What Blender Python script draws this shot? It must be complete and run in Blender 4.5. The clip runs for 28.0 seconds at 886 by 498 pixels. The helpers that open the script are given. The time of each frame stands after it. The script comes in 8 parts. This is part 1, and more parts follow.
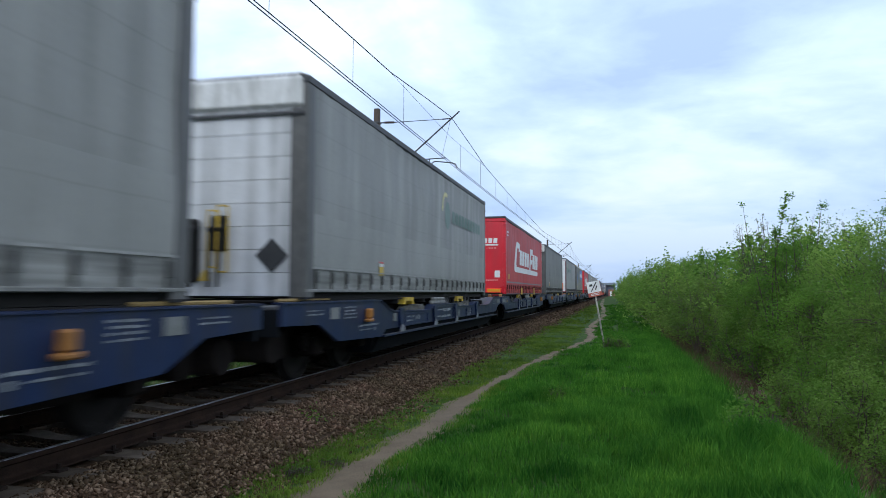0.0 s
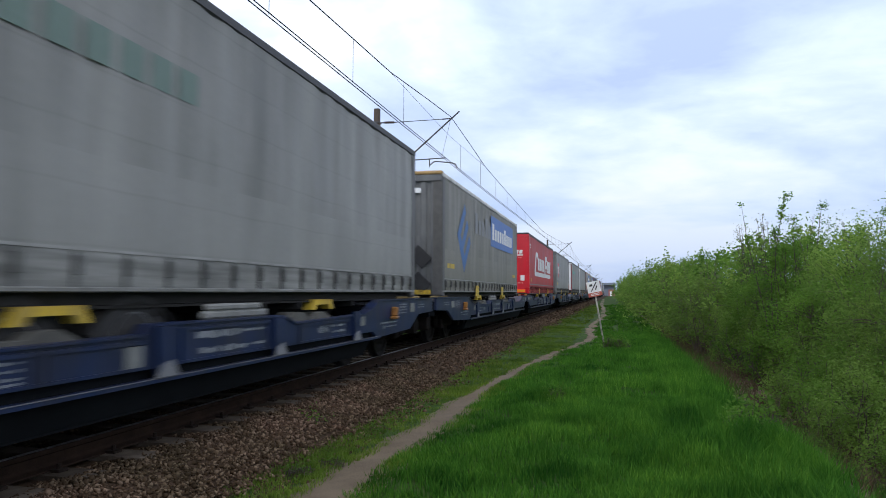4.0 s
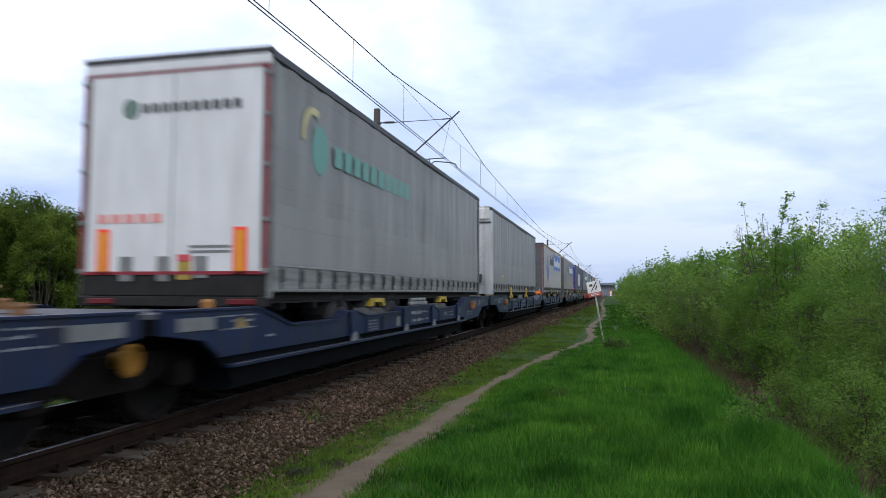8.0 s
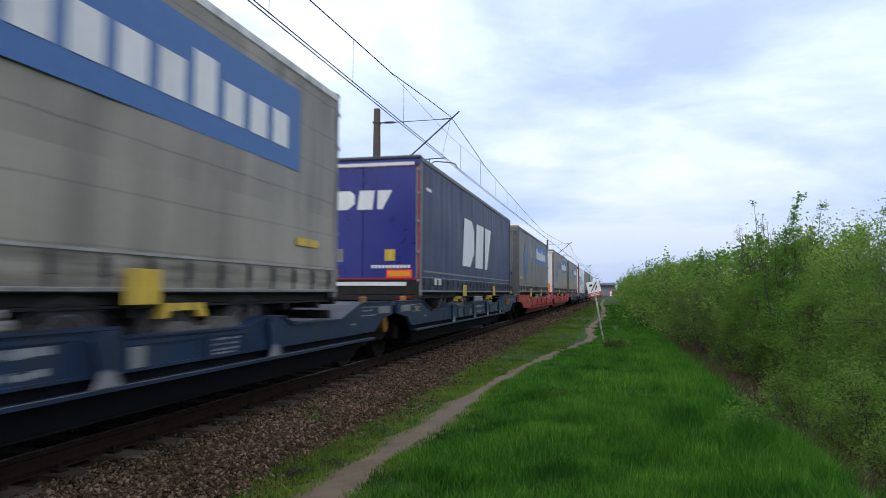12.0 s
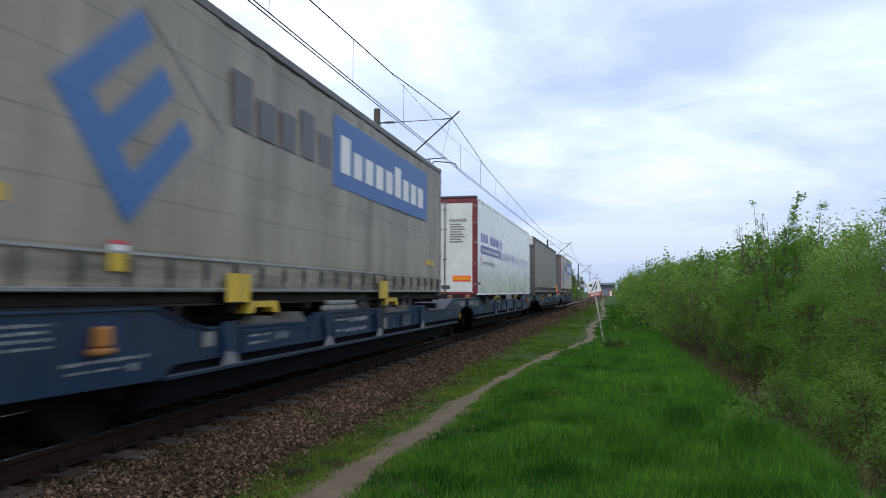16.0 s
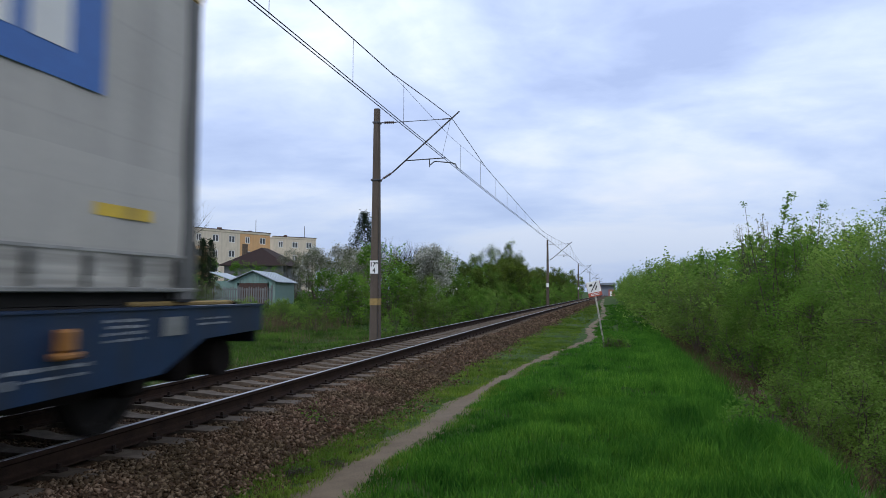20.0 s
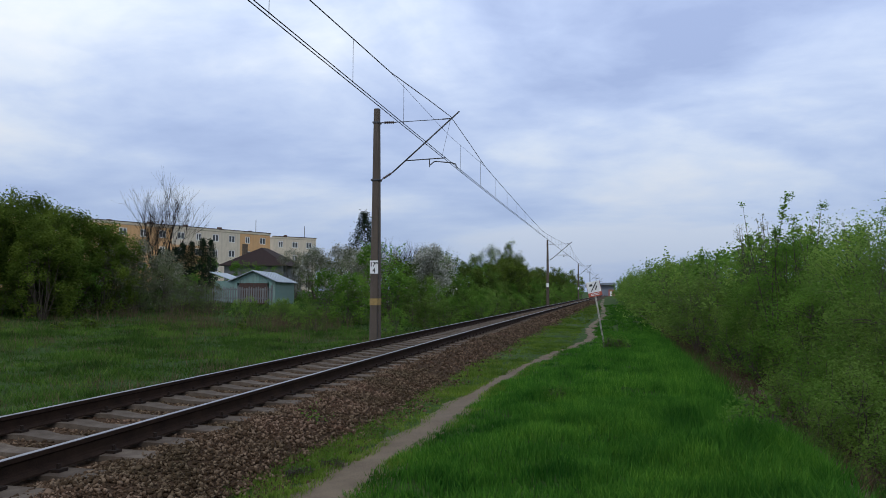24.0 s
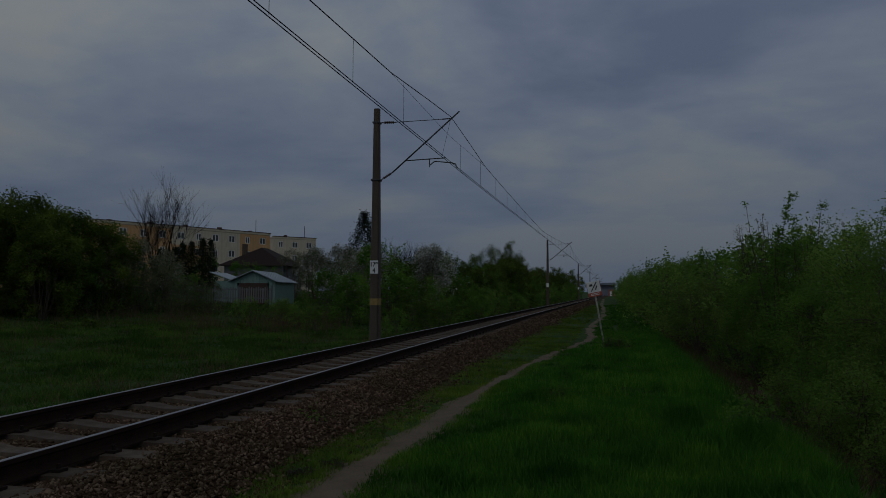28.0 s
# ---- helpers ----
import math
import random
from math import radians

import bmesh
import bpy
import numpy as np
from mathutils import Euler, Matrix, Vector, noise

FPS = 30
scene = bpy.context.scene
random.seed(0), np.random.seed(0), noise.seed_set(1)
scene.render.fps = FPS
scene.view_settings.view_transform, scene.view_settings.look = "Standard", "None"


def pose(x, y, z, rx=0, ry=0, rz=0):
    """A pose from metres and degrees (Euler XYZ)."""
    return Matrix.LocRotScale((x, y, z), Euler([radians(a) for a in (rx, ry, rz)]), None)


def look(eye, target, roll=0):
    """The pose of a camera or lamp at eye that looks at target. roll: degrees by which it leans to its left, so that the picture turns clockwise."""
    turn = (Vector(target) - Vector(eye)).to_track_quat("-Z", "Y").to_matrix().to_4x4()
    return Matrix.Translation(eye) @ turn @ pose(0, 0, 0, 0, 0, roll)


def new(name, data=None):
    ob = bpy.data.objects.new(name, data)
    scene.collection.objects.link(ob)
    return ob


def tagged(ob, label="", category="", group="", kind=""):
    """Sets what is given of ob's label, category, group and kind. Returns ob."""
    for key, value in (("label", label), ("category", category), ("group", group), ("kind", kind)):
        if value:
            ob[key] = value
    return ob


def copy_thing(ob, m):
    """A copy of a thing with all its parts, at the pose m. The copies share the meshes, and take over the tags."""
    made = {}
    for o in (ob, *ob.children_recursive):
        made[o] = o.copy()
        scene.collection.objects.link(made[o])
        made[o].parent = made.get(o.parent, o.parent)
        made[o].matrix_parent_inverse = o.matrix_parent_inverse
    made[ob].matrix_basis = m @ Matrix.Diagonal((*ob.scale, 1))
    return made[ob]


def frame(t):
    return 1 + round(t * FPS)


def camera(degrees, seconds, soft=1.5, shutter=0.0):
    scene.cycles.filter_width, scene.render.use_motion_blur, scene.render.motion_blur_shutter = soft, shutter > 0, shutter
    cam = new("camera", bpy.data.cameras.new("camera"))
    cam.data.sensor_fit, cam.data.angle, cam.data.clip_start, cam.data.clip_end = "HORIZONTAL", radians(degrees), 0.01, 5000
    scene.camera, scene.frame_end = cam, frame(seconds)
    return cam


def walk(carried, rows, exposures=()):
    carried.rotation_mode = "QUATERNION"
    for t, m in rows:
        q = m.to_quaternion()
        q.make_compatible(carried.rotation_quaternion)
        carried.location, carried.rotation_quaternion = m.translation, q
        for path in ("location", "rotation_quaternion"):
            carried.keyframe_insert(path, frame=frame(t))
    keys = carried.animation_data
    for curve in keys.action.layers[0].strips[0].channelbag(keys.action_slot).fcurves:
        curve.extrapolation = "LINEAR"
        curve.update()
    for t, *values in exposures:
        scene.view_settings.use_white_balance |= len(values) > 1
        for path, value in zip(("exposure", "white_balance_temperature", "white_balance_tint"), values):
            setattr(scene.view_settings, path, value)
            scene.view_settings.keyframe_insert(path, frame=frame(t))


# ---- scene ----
# ---------------------------------------------------------------- camera
EYE = Vector((0.0, 0.0, 1.245))
TURN, TILT, LEAN = radians(-13.164), radians(3.488), 0.17
AHEAD = Vector((math.sin(TURN) * math.cos(TILT), math.cos(TURN) * math.cos(TILT), math.sin(TILT)))
cam = camera(64.55, 28.0, soft=0.6, shutter=0.32)
STAND = look(EYE, EYE + AHEAD, LEAN)
walk(cam, [(0.0, STAND), (28.0, STAND)],
     exposures=[(0.0, 0.28, 6080, 5), (1.0, 0.28, 6260, 7), (2.0, 0.28, 6480, 10), (16.3, 0.28, 6480, 10), (16.9, 0.12, 6420, 10), (18.0, 0.12, 6420, 10),
                (18.4, 0.27, 6480, 10), (19.0, 0.22, 6480, 10), (20.0, 0.05, 6420, 10), (21.0, -0.18, 6380, 9), (24.0, -0.22, 6380, 9),
                (26.4, -0.22, 6380, 8), (27.0, -0.65, 6420, 6), (27.5, -1.3, 6420, 6), (28.0, -2.5, 6420, 6)])

# ---------------------------------------------------------------- world and sun
SUN_EL, SUN_AZ = radians(42), radians(190)
world = bpy.data.worlds.new("overcast_sky")
scene.world = world
world.use_nodes = True
wt = world.node_tree
wt.nodes.clear()


def wnode(kind, **kw):
    n = wt.nodes.new(kind)
    for k, v in kw.items():
        n.inputs[k].default_value = v
    return n


w_out = wt.nodes.new("ShaderNodeOutputWorld")
w_sky = wt.nodes.new("ShaderNodeTexSky")
w_sky.sky_type = "NISHITA"
w_sky.sun_disc = False
w_sky.sun_elevation, w_sky.sun_rotation = SUN_EL, SUN_AZ
w_bg_sky = wnode("ShaderNodeBackground", Strength=0.1)
wt.links.new(w_sky.outputs[0], w_bg_sky.inputs["Color"])
w_co = wt.nodes.new("ShaderNodeTexCoord")
w_sep = wt.nodes.new("ShaderNodeSeparateXYZ")
wt.links.new(w_co.outputs["Generated"], w_sep.inputs[0])
# the cloud layer is a flat sheet overhead: directions are divided by their height
w_h = wt.nodes.new("ShaderNodeMath")
w_h.operation = "MAXIMUM"
w_h.inputs[1].default_value = 0.0
wt.links.new(w_sep.outputs["Z"], w_h.inputs[0])
w_ha = wt.nodes.new("ShaderNodeMath")
w_ha.operation = "ADD"
w_ha.inputs[1].default_value = 0.22
wt.links.new(w_h.outputs[0], w_ha.inputs[0])
w_div = wt.nodes.new("ShaderNodeVectorMath")
w_div.operation = "DIVIDE"
w_cmb = wt.nodes.new("ShaderNodeCombineXYZ")
for k in range(3):
    wt.links.new(w_ha.outputs[0], w_cmb.inputs[k])
wt.links.new(w_co.outputs["Generated"], w_div.inputs[0])
wt.links.new(w_cmb.outputs[0], w_div.inputs[1])
w_map = wt.nodes.new("ShaderNodeMapping")
w_map.inputs["Location"].default_value = (0.35, 0.0, 0.0)
w_map.inputs["Rotation"].default_value = (0, 0, radians(-20))
w_map.inputs["Scale"].default_value = (0.8, 1.0, 0.3)
wt.links.new(w_div.outputs[0], w_map.inputs["Vector"])
w_n1 = wnode("ShaderNodeTexNoise", Scale=0.95, Detail=7.0, Roughness=0.5, Distortion=0.5)
w_n2 = wnode("ShaderNodeTexNoise", Scale=4.2, Detail=5.0, Roughness=0.55, Distortion=0.2)
for n in (w_n1, w_n2):
    wt.links.new(w_map.outputs[0], n.inputs["Vector"])
w_mix = wt.nodes.new("ShaderNodeMix")
w_mix.inputs["Factor"].default_value = 0.20
wt.links.new(w_n1.outputs["Fac"], w_mix.inputs["A"])
wt.links.new(w_n2.outputs["Fac"], w_mix.inputs["B"])
w_ramp = wt.nodes.new("ShaderNodeValToRGB")
SKY_STOPS = [(0.35, (0.37, 0.455, 0.70)), (0.42, (0.49, 0.585, 0.83)), (0.48, (0.63, 0.72, 0.92)),
             (0.54, (0.82, 0.88, 0.97)), (0.61, (1.0, 1.0, 0.97))]
w_ramp.color_ramp.elements[0].position = SKY_STOPS[0][0]
w_ramp.color_ramp.elements[0].color = (*SKY_STOPS[0][1], 1)
w_ramp.color_ramp.elements[1].position = SKY_STOPS[-1][0]
w_ramp.color_ramp.elements[1].color = (*SKY_STOPS[-1][1], 1)
for p_, c_ in SKY_STOPS[1:-1]:
    w_ramp.color_ramp.elements.new(p_).color = (*c_, 1)
wt.links.new(w_mix.outputs["Result"], w_ramp.inputs[0])
w_bg_cloud = wnode("ShaderNodeBackground", Strength=1.38)
# towards the horizon the cloud base greys into a bluish haze
w_low = wt.nodes.new("ShaderNodeMapRange")
w_low.inputs["From Min"].default_value, w_low.inputs["From Max"].default_value = 0.0, 0.36
w_low.inputs["To Min"].default_value, w_low.inputs["To Max"].default_value = 0.95, 0.0
wt.links.new(w_h.outputs[0], w_low.inputs["Value"])
w_hz = wt.nodes.new("ShaderNodeMix")
w_hz.data_type = "RGBA"
w_hz.inputs["B"].default_value = (0.270, 0.345, 0.525, 1)
wt.links.new(w_low.outputs["Result"], w_hz.inputs["Factor"])
wt.links.new(w_ramp.outputs[0], w_hz.inputs["A"])
wt.links.new(w_hz.outputs["Result"], w_bg_cloud.inputs["Color"])
w_ms = wt.nodes.new("ShaderNodeMixShader")
w_ms.inputs[0].default_value = 0.9
wt.links.new(w_bg_sky.outputs[0], w_ms.inputs[1])
wt.links.new(w_bg_cloud.outputs[0], w_ms.inputs[2])
wt.links.new(w_ms.outputs[0], w_out.inputs["Surface"])

sun_data = bpy.data.lights.new("sun", "SUN")
sun_data.energy, sun_data.angle, sun_data.color = 0.9, radians(35), (1.0, 0.96, 0.9)
sun = new("sun", sun_data)
sun.matrix_world = look((0, 0, 60), Vector((0, 0, 60)) - Vector(
    (math.sin(SUN_AZ) * math.cos(SUN_EL), math.cos(SUN_AZ) * math.cos(SUN_EL), math.sin(SUN_EL))))

# ---------------------------------------------------------------- materials
MATS = {}


def ramp_of(nt, src, stops):
    r = nt.nodes.new("ShaderNodeValToRGB")
    e = r.color_ramp.elements
    e[0].position, e[0].color = stops[0][0], (*stops[0][1], 1)
    e[1].position, e[1].color = stops[-1][0], (*stops[-1][1], 1)
    for p, c in stops[1:-1]:
        e.new(p).color = (*c, 1)
    nt.links.new(src, r.inputs[0])
    return r.outputs[0]


def surface(name, c1, c2=None, rough=0.6, metal=0.0, scale=8.0, fine=60.0, bump=0.15, dist=0.01,
            stretch=(1, 1, 1), dirt=None, dirt_amount=0.4, dirt_scale=1.2, vary=0.0, spec=0.5):
    """Two-scale surface: c1 to c2 by coarse and fine noise, dirt streaks on top, and a fine relief."""
    if name in MATS:
        return MATS[name]
    m = bpy.data.materials.new(name)
    m.use_nodes = True
    nt = m.node_tree
    b = nt.nodes["Principled BSDF"]
    c2 = c2 or tuple(min(1, v * 0.8) for v in c1)
    co = nt.nodes.new("ShaderNodeTexCoord")
    mp = nt.nodes.new("ShaderNodeMapping")
    mp.inputs["Scale"].default_value = stretch
    nt.links.new(co.outputs["Object"], mp.inputs[0])
    na = nt.nodes.new("ShaderNodeTexNoise")
    na.inputs["Scale"].default_value, na.inputs["Detail"].default_value = scale, 5
    nb = nt.nodes.new("ShaderNodeTexNoise")
    nb.inputs["Scale"].default_value, nb.inputs["Detail"].default_value = fine, 3
    nt.links.new(mp.outputs[0], na.inputs["Vector"])
    nt.links.new(mp.outputs[0], nb.inputs["Vector"])
    mx = nt.nodes.new("ShaderNodeMix")
    mx.inputs["Factor"].default_value = 0.4
    nt.links.new(na.outputs["Fac"], mx.inputs["A"])
    nt.links.new(nb.outputs["Fac"], mx.inputs["B"])
    col = ramp_of(nt, mx.outputs["Result"], [(0.34, c1), (0.66, c2)])
    if dirt:
        nd = nt.nodes.new("ShaderNodeTexNoise")
        nd.inputs["Scale"].default_value, nd.inputs["Detail"].default_value = dirt_scale, 7
        md = nt.nodes.new("ShaderNodeMapping")
        md.inputs["Scale"].default_value = (2.2, 2.2, 0.35)
        nt.links.new(co.outputs["Object"], md.inputs[0])
        nt.links.new(md.outputs[0], nd.inputs["Vector"])
        fac = ramp_of(nt, nd.outputs["Fac"], [(0.42, (0, 0, 0)), (0.75, (dirt_amount,) * 3)])
        mc = nt.nodes.new("ShaderNodeMix")
        mc.data_type = "RGBA"
        nt.links.new(fac, mc.inputs["Factor"])
        nt.links.new(col, mc.inputs["A"])
        mc.inputs["B"].default_value = (*dirt, 1)
        col = mc.outputs["Result"]
    if vary:
        oi = nt.nodes.new("ShaderNodeObjectInfo")
        mr = nt.nodes.new("ShaderNodeMapRange")
        mr.inputs["To Min"].default_value, mr.inputs["To Max"].default_value = 1 - vary, 1 + vary
        nt.links.new(oi.outputs["Random"], mr.inputs["Value"])
        hs = nt.nodes.new("ShaderNodeHueSaturation")
        nt.links.new(mr.outputs["Result"], hs.inputs["Value"])
        nt.links.new(col, hs.inputs["Color"])
        col = hs.outputs[0]
    nt.links.new(col, b.inputs["Base Color"])
    b.inputs["Metallic"].default_value = metal
    b.inputs["Specular IOR Level"].default_value = spec
    rr = nt.nodes.new("ShaderNodeMapRange")
    rr.inputs["To Min"].default_value, rr.inputs["To Max"].default_value = max(0.03, rough - 0.12), min(1, rough + 0.12)
    nt.links.new(na.outputs["Fac"], rr.inputs["Value"])
    nt.links.new(rr.outputs["Result"], b.inputs["Roughness"])
    if bump:
        bp = nt.nodes.new("ShaderNodeBump")
        bp.inputs["Strength"].default_value, bp.inputs["Distance"].default_value = bump, dist
        nt.links.new(mx.outputs["Result"], bp.inputs["Height"])
        nt.links.new(bp.outputs[0], b.inputs["Normal"])
    MATS[name] = m
    return m


def leafy(name, c1, c2, c3, through_light=0.35, rough=0.75, patch=0.0, patch_scale=0.8):
    """Leaf or blade: three tones, one per island, with light passing through."""
    if name in MATS:
        return MATS[name]
    m = bpy.data.materials.new(name)
    m.use_nodes = True
    nt = m.node_tree
    b = nt.nodes["Principled BSDF"]
    g = nt.nodes.new("ShaderNodeNewGeometry")
    oi = nt.nodes.new("ShaderNodeObjectInfo")
    isl = ramp_of(nt, g.outputs["Random Per Island"], [(0.0, c1), (0.5, c2), (1.0, c3)])
    mr = nt.nodes.new("ShaderNodeMapRange")
    mr.inputs["To Min"].default_value, mr.inputs["To Max"].default_value = 0.78, 1.22
    nt.links.new(oi.outputs["Random"], mr.inputs["Value"])
    hs = nt.nodes.new("ShaderNodeHueSaturation")
    if patch:
        co = nt.nodes.new("ShaderNodeTexCoord")
        no = nt.nodes.new("ShaderNodeTexNoise")
        no.inputs["Scale"].default_value, no.inputs["Detail"].default_value = patch_scale, 4
        nt.links.new(co.outputs["Object"], no.inputs["Vector"])
        pm = nt.nodes.new("ShaderNodeMapRange")
        pm.inputs["From Min"].default_value, pm.inputs["From Max"].default_value = 0.3, 0.7
        pm.inputs["To Min"].default_value, pm.inputs["To Max"].default_value = 1 - patch, 1 + patch
        nt.links.new(no.outputs["Fac"], pm.inputs["Value"])
        mm = nt.nodes.new("ShaderNodeMath")
        mm.operation = "MULTIPLY"
        nt.links.new(pm.outputs["Result"], mm.inputs[0])
        nt.links.new(mr.outputs["Result"], mm.inputs[1])
        nt.links.new(mm.outputs[0], hs.inputs["Value"])
        hm = nt.nodes.new("ShaderNodeMapRange")
        hm.inputs["From Min"].default_value, hm.inputs["From Max"].default_value = 0.3, 0.7
        hm.inputs["To Min"].default_value, hm.inputs["To Max"].default_value = 0.515, 0.485
        nt.links.new(no.outputs["Fac"], hm.inputs["Value"])
        nt.links.new(hm.outputs["Result"], hs.inputs["Hue"])
    else:
        nt.links.new(mr.outputs["Result"], hs.inputs["Value"])
    nt.links.new(isl, hs.inputs["Color"])
    nt.links.new(hs.outputs[0], b.inputs["Base Color"])
    b.inputs["Roughness"].default_value = rough
    b.inputs["Specular IOR Level"].default_value = 0.10
    tr = nt.nodes.new("ShaderNodeBsdfTranslucent")
    nt.links.new(hs.outputs[0], tr.inputs["Color"])
    ms = nt.nodes.new("ShaderNodeMixShader")
    ms.inputs[0].default_value = through_light
    nt.links.new(b.outputs[0], ms.inputs[1])
    nt.links.new(tr.outputs[0], ms.inputs[2])
    nt.links.new(ms.outputs[0], nt.nodes["Material Output"].inputs["Surface"])
    MATS[name] = m
    return m


def patchy_ground(name):
    """Soil under grass: green, straw and earth in patches."""
    m = bpy.data.materials.new(name)
    m.use_nodes = True
    nt = m.node_tree
    b = nt.nodes["Principled BSDF"]
    co = nt.nodes.new("ShaderNodeTexCoord")
    n1 = nt.nodes.new("ShaderNodeTexNoise")
    n1.inputs["Scale"].default_value, n1.inputs["Detail"].default_value = 0.45, 8
    n2 = nt.nodes.new("ShaderNodeTexNoise")
    n2.inputs["Scale"].default_value, n2.inputs["Detail"].default_value = 9.0, 6
    for n in (n1, n2):
        nt.links.new(co.outputs["Object"], n.inputs["Vector"])
    ca = ramp_of(nt, n1.outputs["Fac"], [(0.35, (0.020, 0.048, 0.009)), (0.52, (0.032, 0.070, 0.013)), (0.68, (0.055, 0.078, 0.022))])
    cb = ramp_of(nt, n2.outputs["Fac"], [(0.4, (0.022, 0.028, 0.010)), (0.6, (0.046, 0.090, 0.018))])
    mc = nt.nodes.new("ShaderNodeMix")
    mc.data_type = "RGBA"
    mc.inputs["Factor"].default_value = 0.5
    nt.links.new(ca, mc.inputs["A"])
    nt.links.new(cb, mc.inputs["B"])
    nt.links.new(mc.outputs["Result"], b.inputs["Base Color"])
    b.inputs["Roughness"].default_value = 0.95
    b.inputs["Specular IOR Level"].default_value = 0.1
    bp = nt.nodes.new("ShaderNodeBump")
    bp.inputs["Strength"].default_value, bp.inputs["Distance"].default_value = 0.8, 0.05
    nt.links.new(n2.outputs["Fac"], bp.inputs["Height"])
    nt.links.new(bp.outputs[0], b.inputs["Normal"])
    return m


M_GROUND = patchy_ground("grassy_ground")
M_EARTH = surface("bare_earth", (0.070, 0.040, 0.026), (0.125, 0.078, 0.050), 0.95, scale=3, fine=40, bump=0.6, dist=0.03)
M_DIRT = surface("trodden_earth", (0.075, 0.052, 0.029), (0.145, 0.107, 0.066), 1.0, scale=3.5, fine=70, bump=0.5, dist=0.015)
M_BALLAST = surface("ballast_bed", (0.034, 0.022, 0.014), (0.080, 0.052, 0.034), 1.0, scale=9, fine=45, bump=0.9, dist=0.04, spec=0.05)
M_CONC = surface("weathered_concrete", (0.074, 0.058, 0.044), (0.150, 0.122, 0.097), 0.95, scale=4, fine=70, bump=0.35, vary=0.15,
                 dirt=(0.045, 0.030, 0.022), dirt_amount=0.8, dirt_scale=3, spec=0.2)
M_RAIL = surface("rusty_rail_web", (0.016, 0.010, 0.008), (0.034, 0.021, 0.015), 0.95, scale=6, fine=80, bump=0.3, spec=0.08)
M_RAILTOP = surface("polished_rail_head", (0.25, 0.25, 0.27), (0.36, 0.36, 0.38), 0.36, metal=1.0, scale=2, fine=90, bump=0.03, stretch=(1, 0.1, 1))
M_CLIP = surface("rusty_clip", (0.012, 0.008, 0.007), (0.03, 0.02, 0.015), 0.9, spec=0.15)
M_MAST = surface("mast_concrete", (0.066, 0.050, 0.040), (0.118, 0.092, 0.073), 0.9, scale=3, fine=50, bump=0.4, stretch=(1, 1, 0.25),
                 dirt=(0.05, 0.04, 0.035), dirt_amount=0.6)
M_STEEL = surface("dark_galvanised_steel", (0.05, 0.05, 0.055), (0.10, 0.10, 0.105), 0.6, metal=0.6)
M_WIRE = surface("dark_wire", (0.018, 0.016, 0.016), (0.032, 0.028, 0.026), 0.8, bump=0, spec=0.15)
M_INSUL = surface("brown_porcelain", (0.05, 0.03, 0.025), (0.09, 0.06, 0.05), 0.25)
M_WHITE = surface("white_paint", (0.70, 0.71, 0.72), (0.80, 0.80, 0.80), 0.45, bump=0.04, dirt=(0.4, 0.38, 0.35), dirt_amount=0.3)
M_BLACK = surface("black_paint", (0.02, 0.02, 0.022), (0.035, 0.035, 0.035), 0.5, bump=0.05)
M_YELLOW = surface("yellow_paint", (0.54, 0.355, 0.025), (0.66, 0.45, 0.035), 0.55, dirt=(0.10, 0.08, 0.05), dirt_amount=0.8, dirt_scale=3)
M_ORANGE = surface("orange_paint", (0.24, 0.10, 0.02), (0.40, 0.17, 0.03), 0.6, dirt=(0.06, 0.04, 0.03), dirt_amount=0.8)
M_OCHRE = surface("faded_ochre_paint", (0.22, 0.15, 0.05), (0.32, 0.22, 0.08), 0.8)
M_RED = surface("red_reflector", (0.19, 0.010, 0.020), (0.27, 0.017, 0.031), 0.4, bump=0.03)
M_WEDGE = surface("dusty_grey_wedge", (0.06, 0.058, 0.05), (0.12, 0.115, 0.10), 0.9, scale=6, dirt=(0.04, 0.038, 0.035), dirt_amount=0.7)
M_STANCH = surface("pale_grey_stanchion", (0.17, 0.17, 0.16), (0.27, 0.27, 0.255), 0.8, scale=6, dirt=(0.07, 0.068, 0.06), dirt_amount=0.7, dirt_scale=4)
M_GUSSET = surface("worn_gusset", (0.12, 0.125, 0.14), (0.22, 0.225, 0.24), 0.7, scale=9, dirt=(0.02, 0.02, 0.02), dirt_amount=0.8)
# real dust on the decks; on the flange strip a painted sky glint
M_DUST_GLINT = surface("dusty_deck_and_glint", (0.07, 0.07, 0.08), (0.13, 0.13, 0.145), 0.8, scale=3, bump=0.1, dirt=(0.07, 0.07, 0.075), dirt_amount=0.6)
M_DISC = surface("dirty_orange_disc", (0.15, 0.068, 0.010), (0.32, 0.155, 0.020), 0.7, scale=9, bump=0.3, spec=0.2)
M_DARKRED = surface("dark_red_trim", (0.13, 0.012, 0.018), (0.18, 0.02, 0.025), 0.45, bump=0.03)
M_REFLECT = surface("amber_reflector", (0.66, 0.26, 0.014), (0.74, 0.32, 0.02), 0.35, bump=0.03)
M_BORDER = surface("fluorescent_red_border", (0.86, 0.060, 0.018), (0.92, 0.085, 0.028), 0.4, bump=0.03)
M_HAZARD = surface("orange_plate", (0.75, 0.16, 0.02), (0.80, 0.20, 0.03), 0.5, bump=0.03)
M_GLASS_RED = surface("tail_lamp_red", (0.10, 0.008, 0.010), (0.15, 0.012, 0.014), 0.2, bump=0)
M_TYRE = surface("tyre_rubber", (0.016, 0.016, 0.017), (0.035, 0.033, 0.032), 0.85, fine=90)
M_RIM = surface("dull_steel_rim", (0.22, 0.22, 0.23), (0.34, 0.34, 0.35), 0.5, metal=0.7, dirt=(0.08, 0.07, 0.06), dirt_amount=0.7)
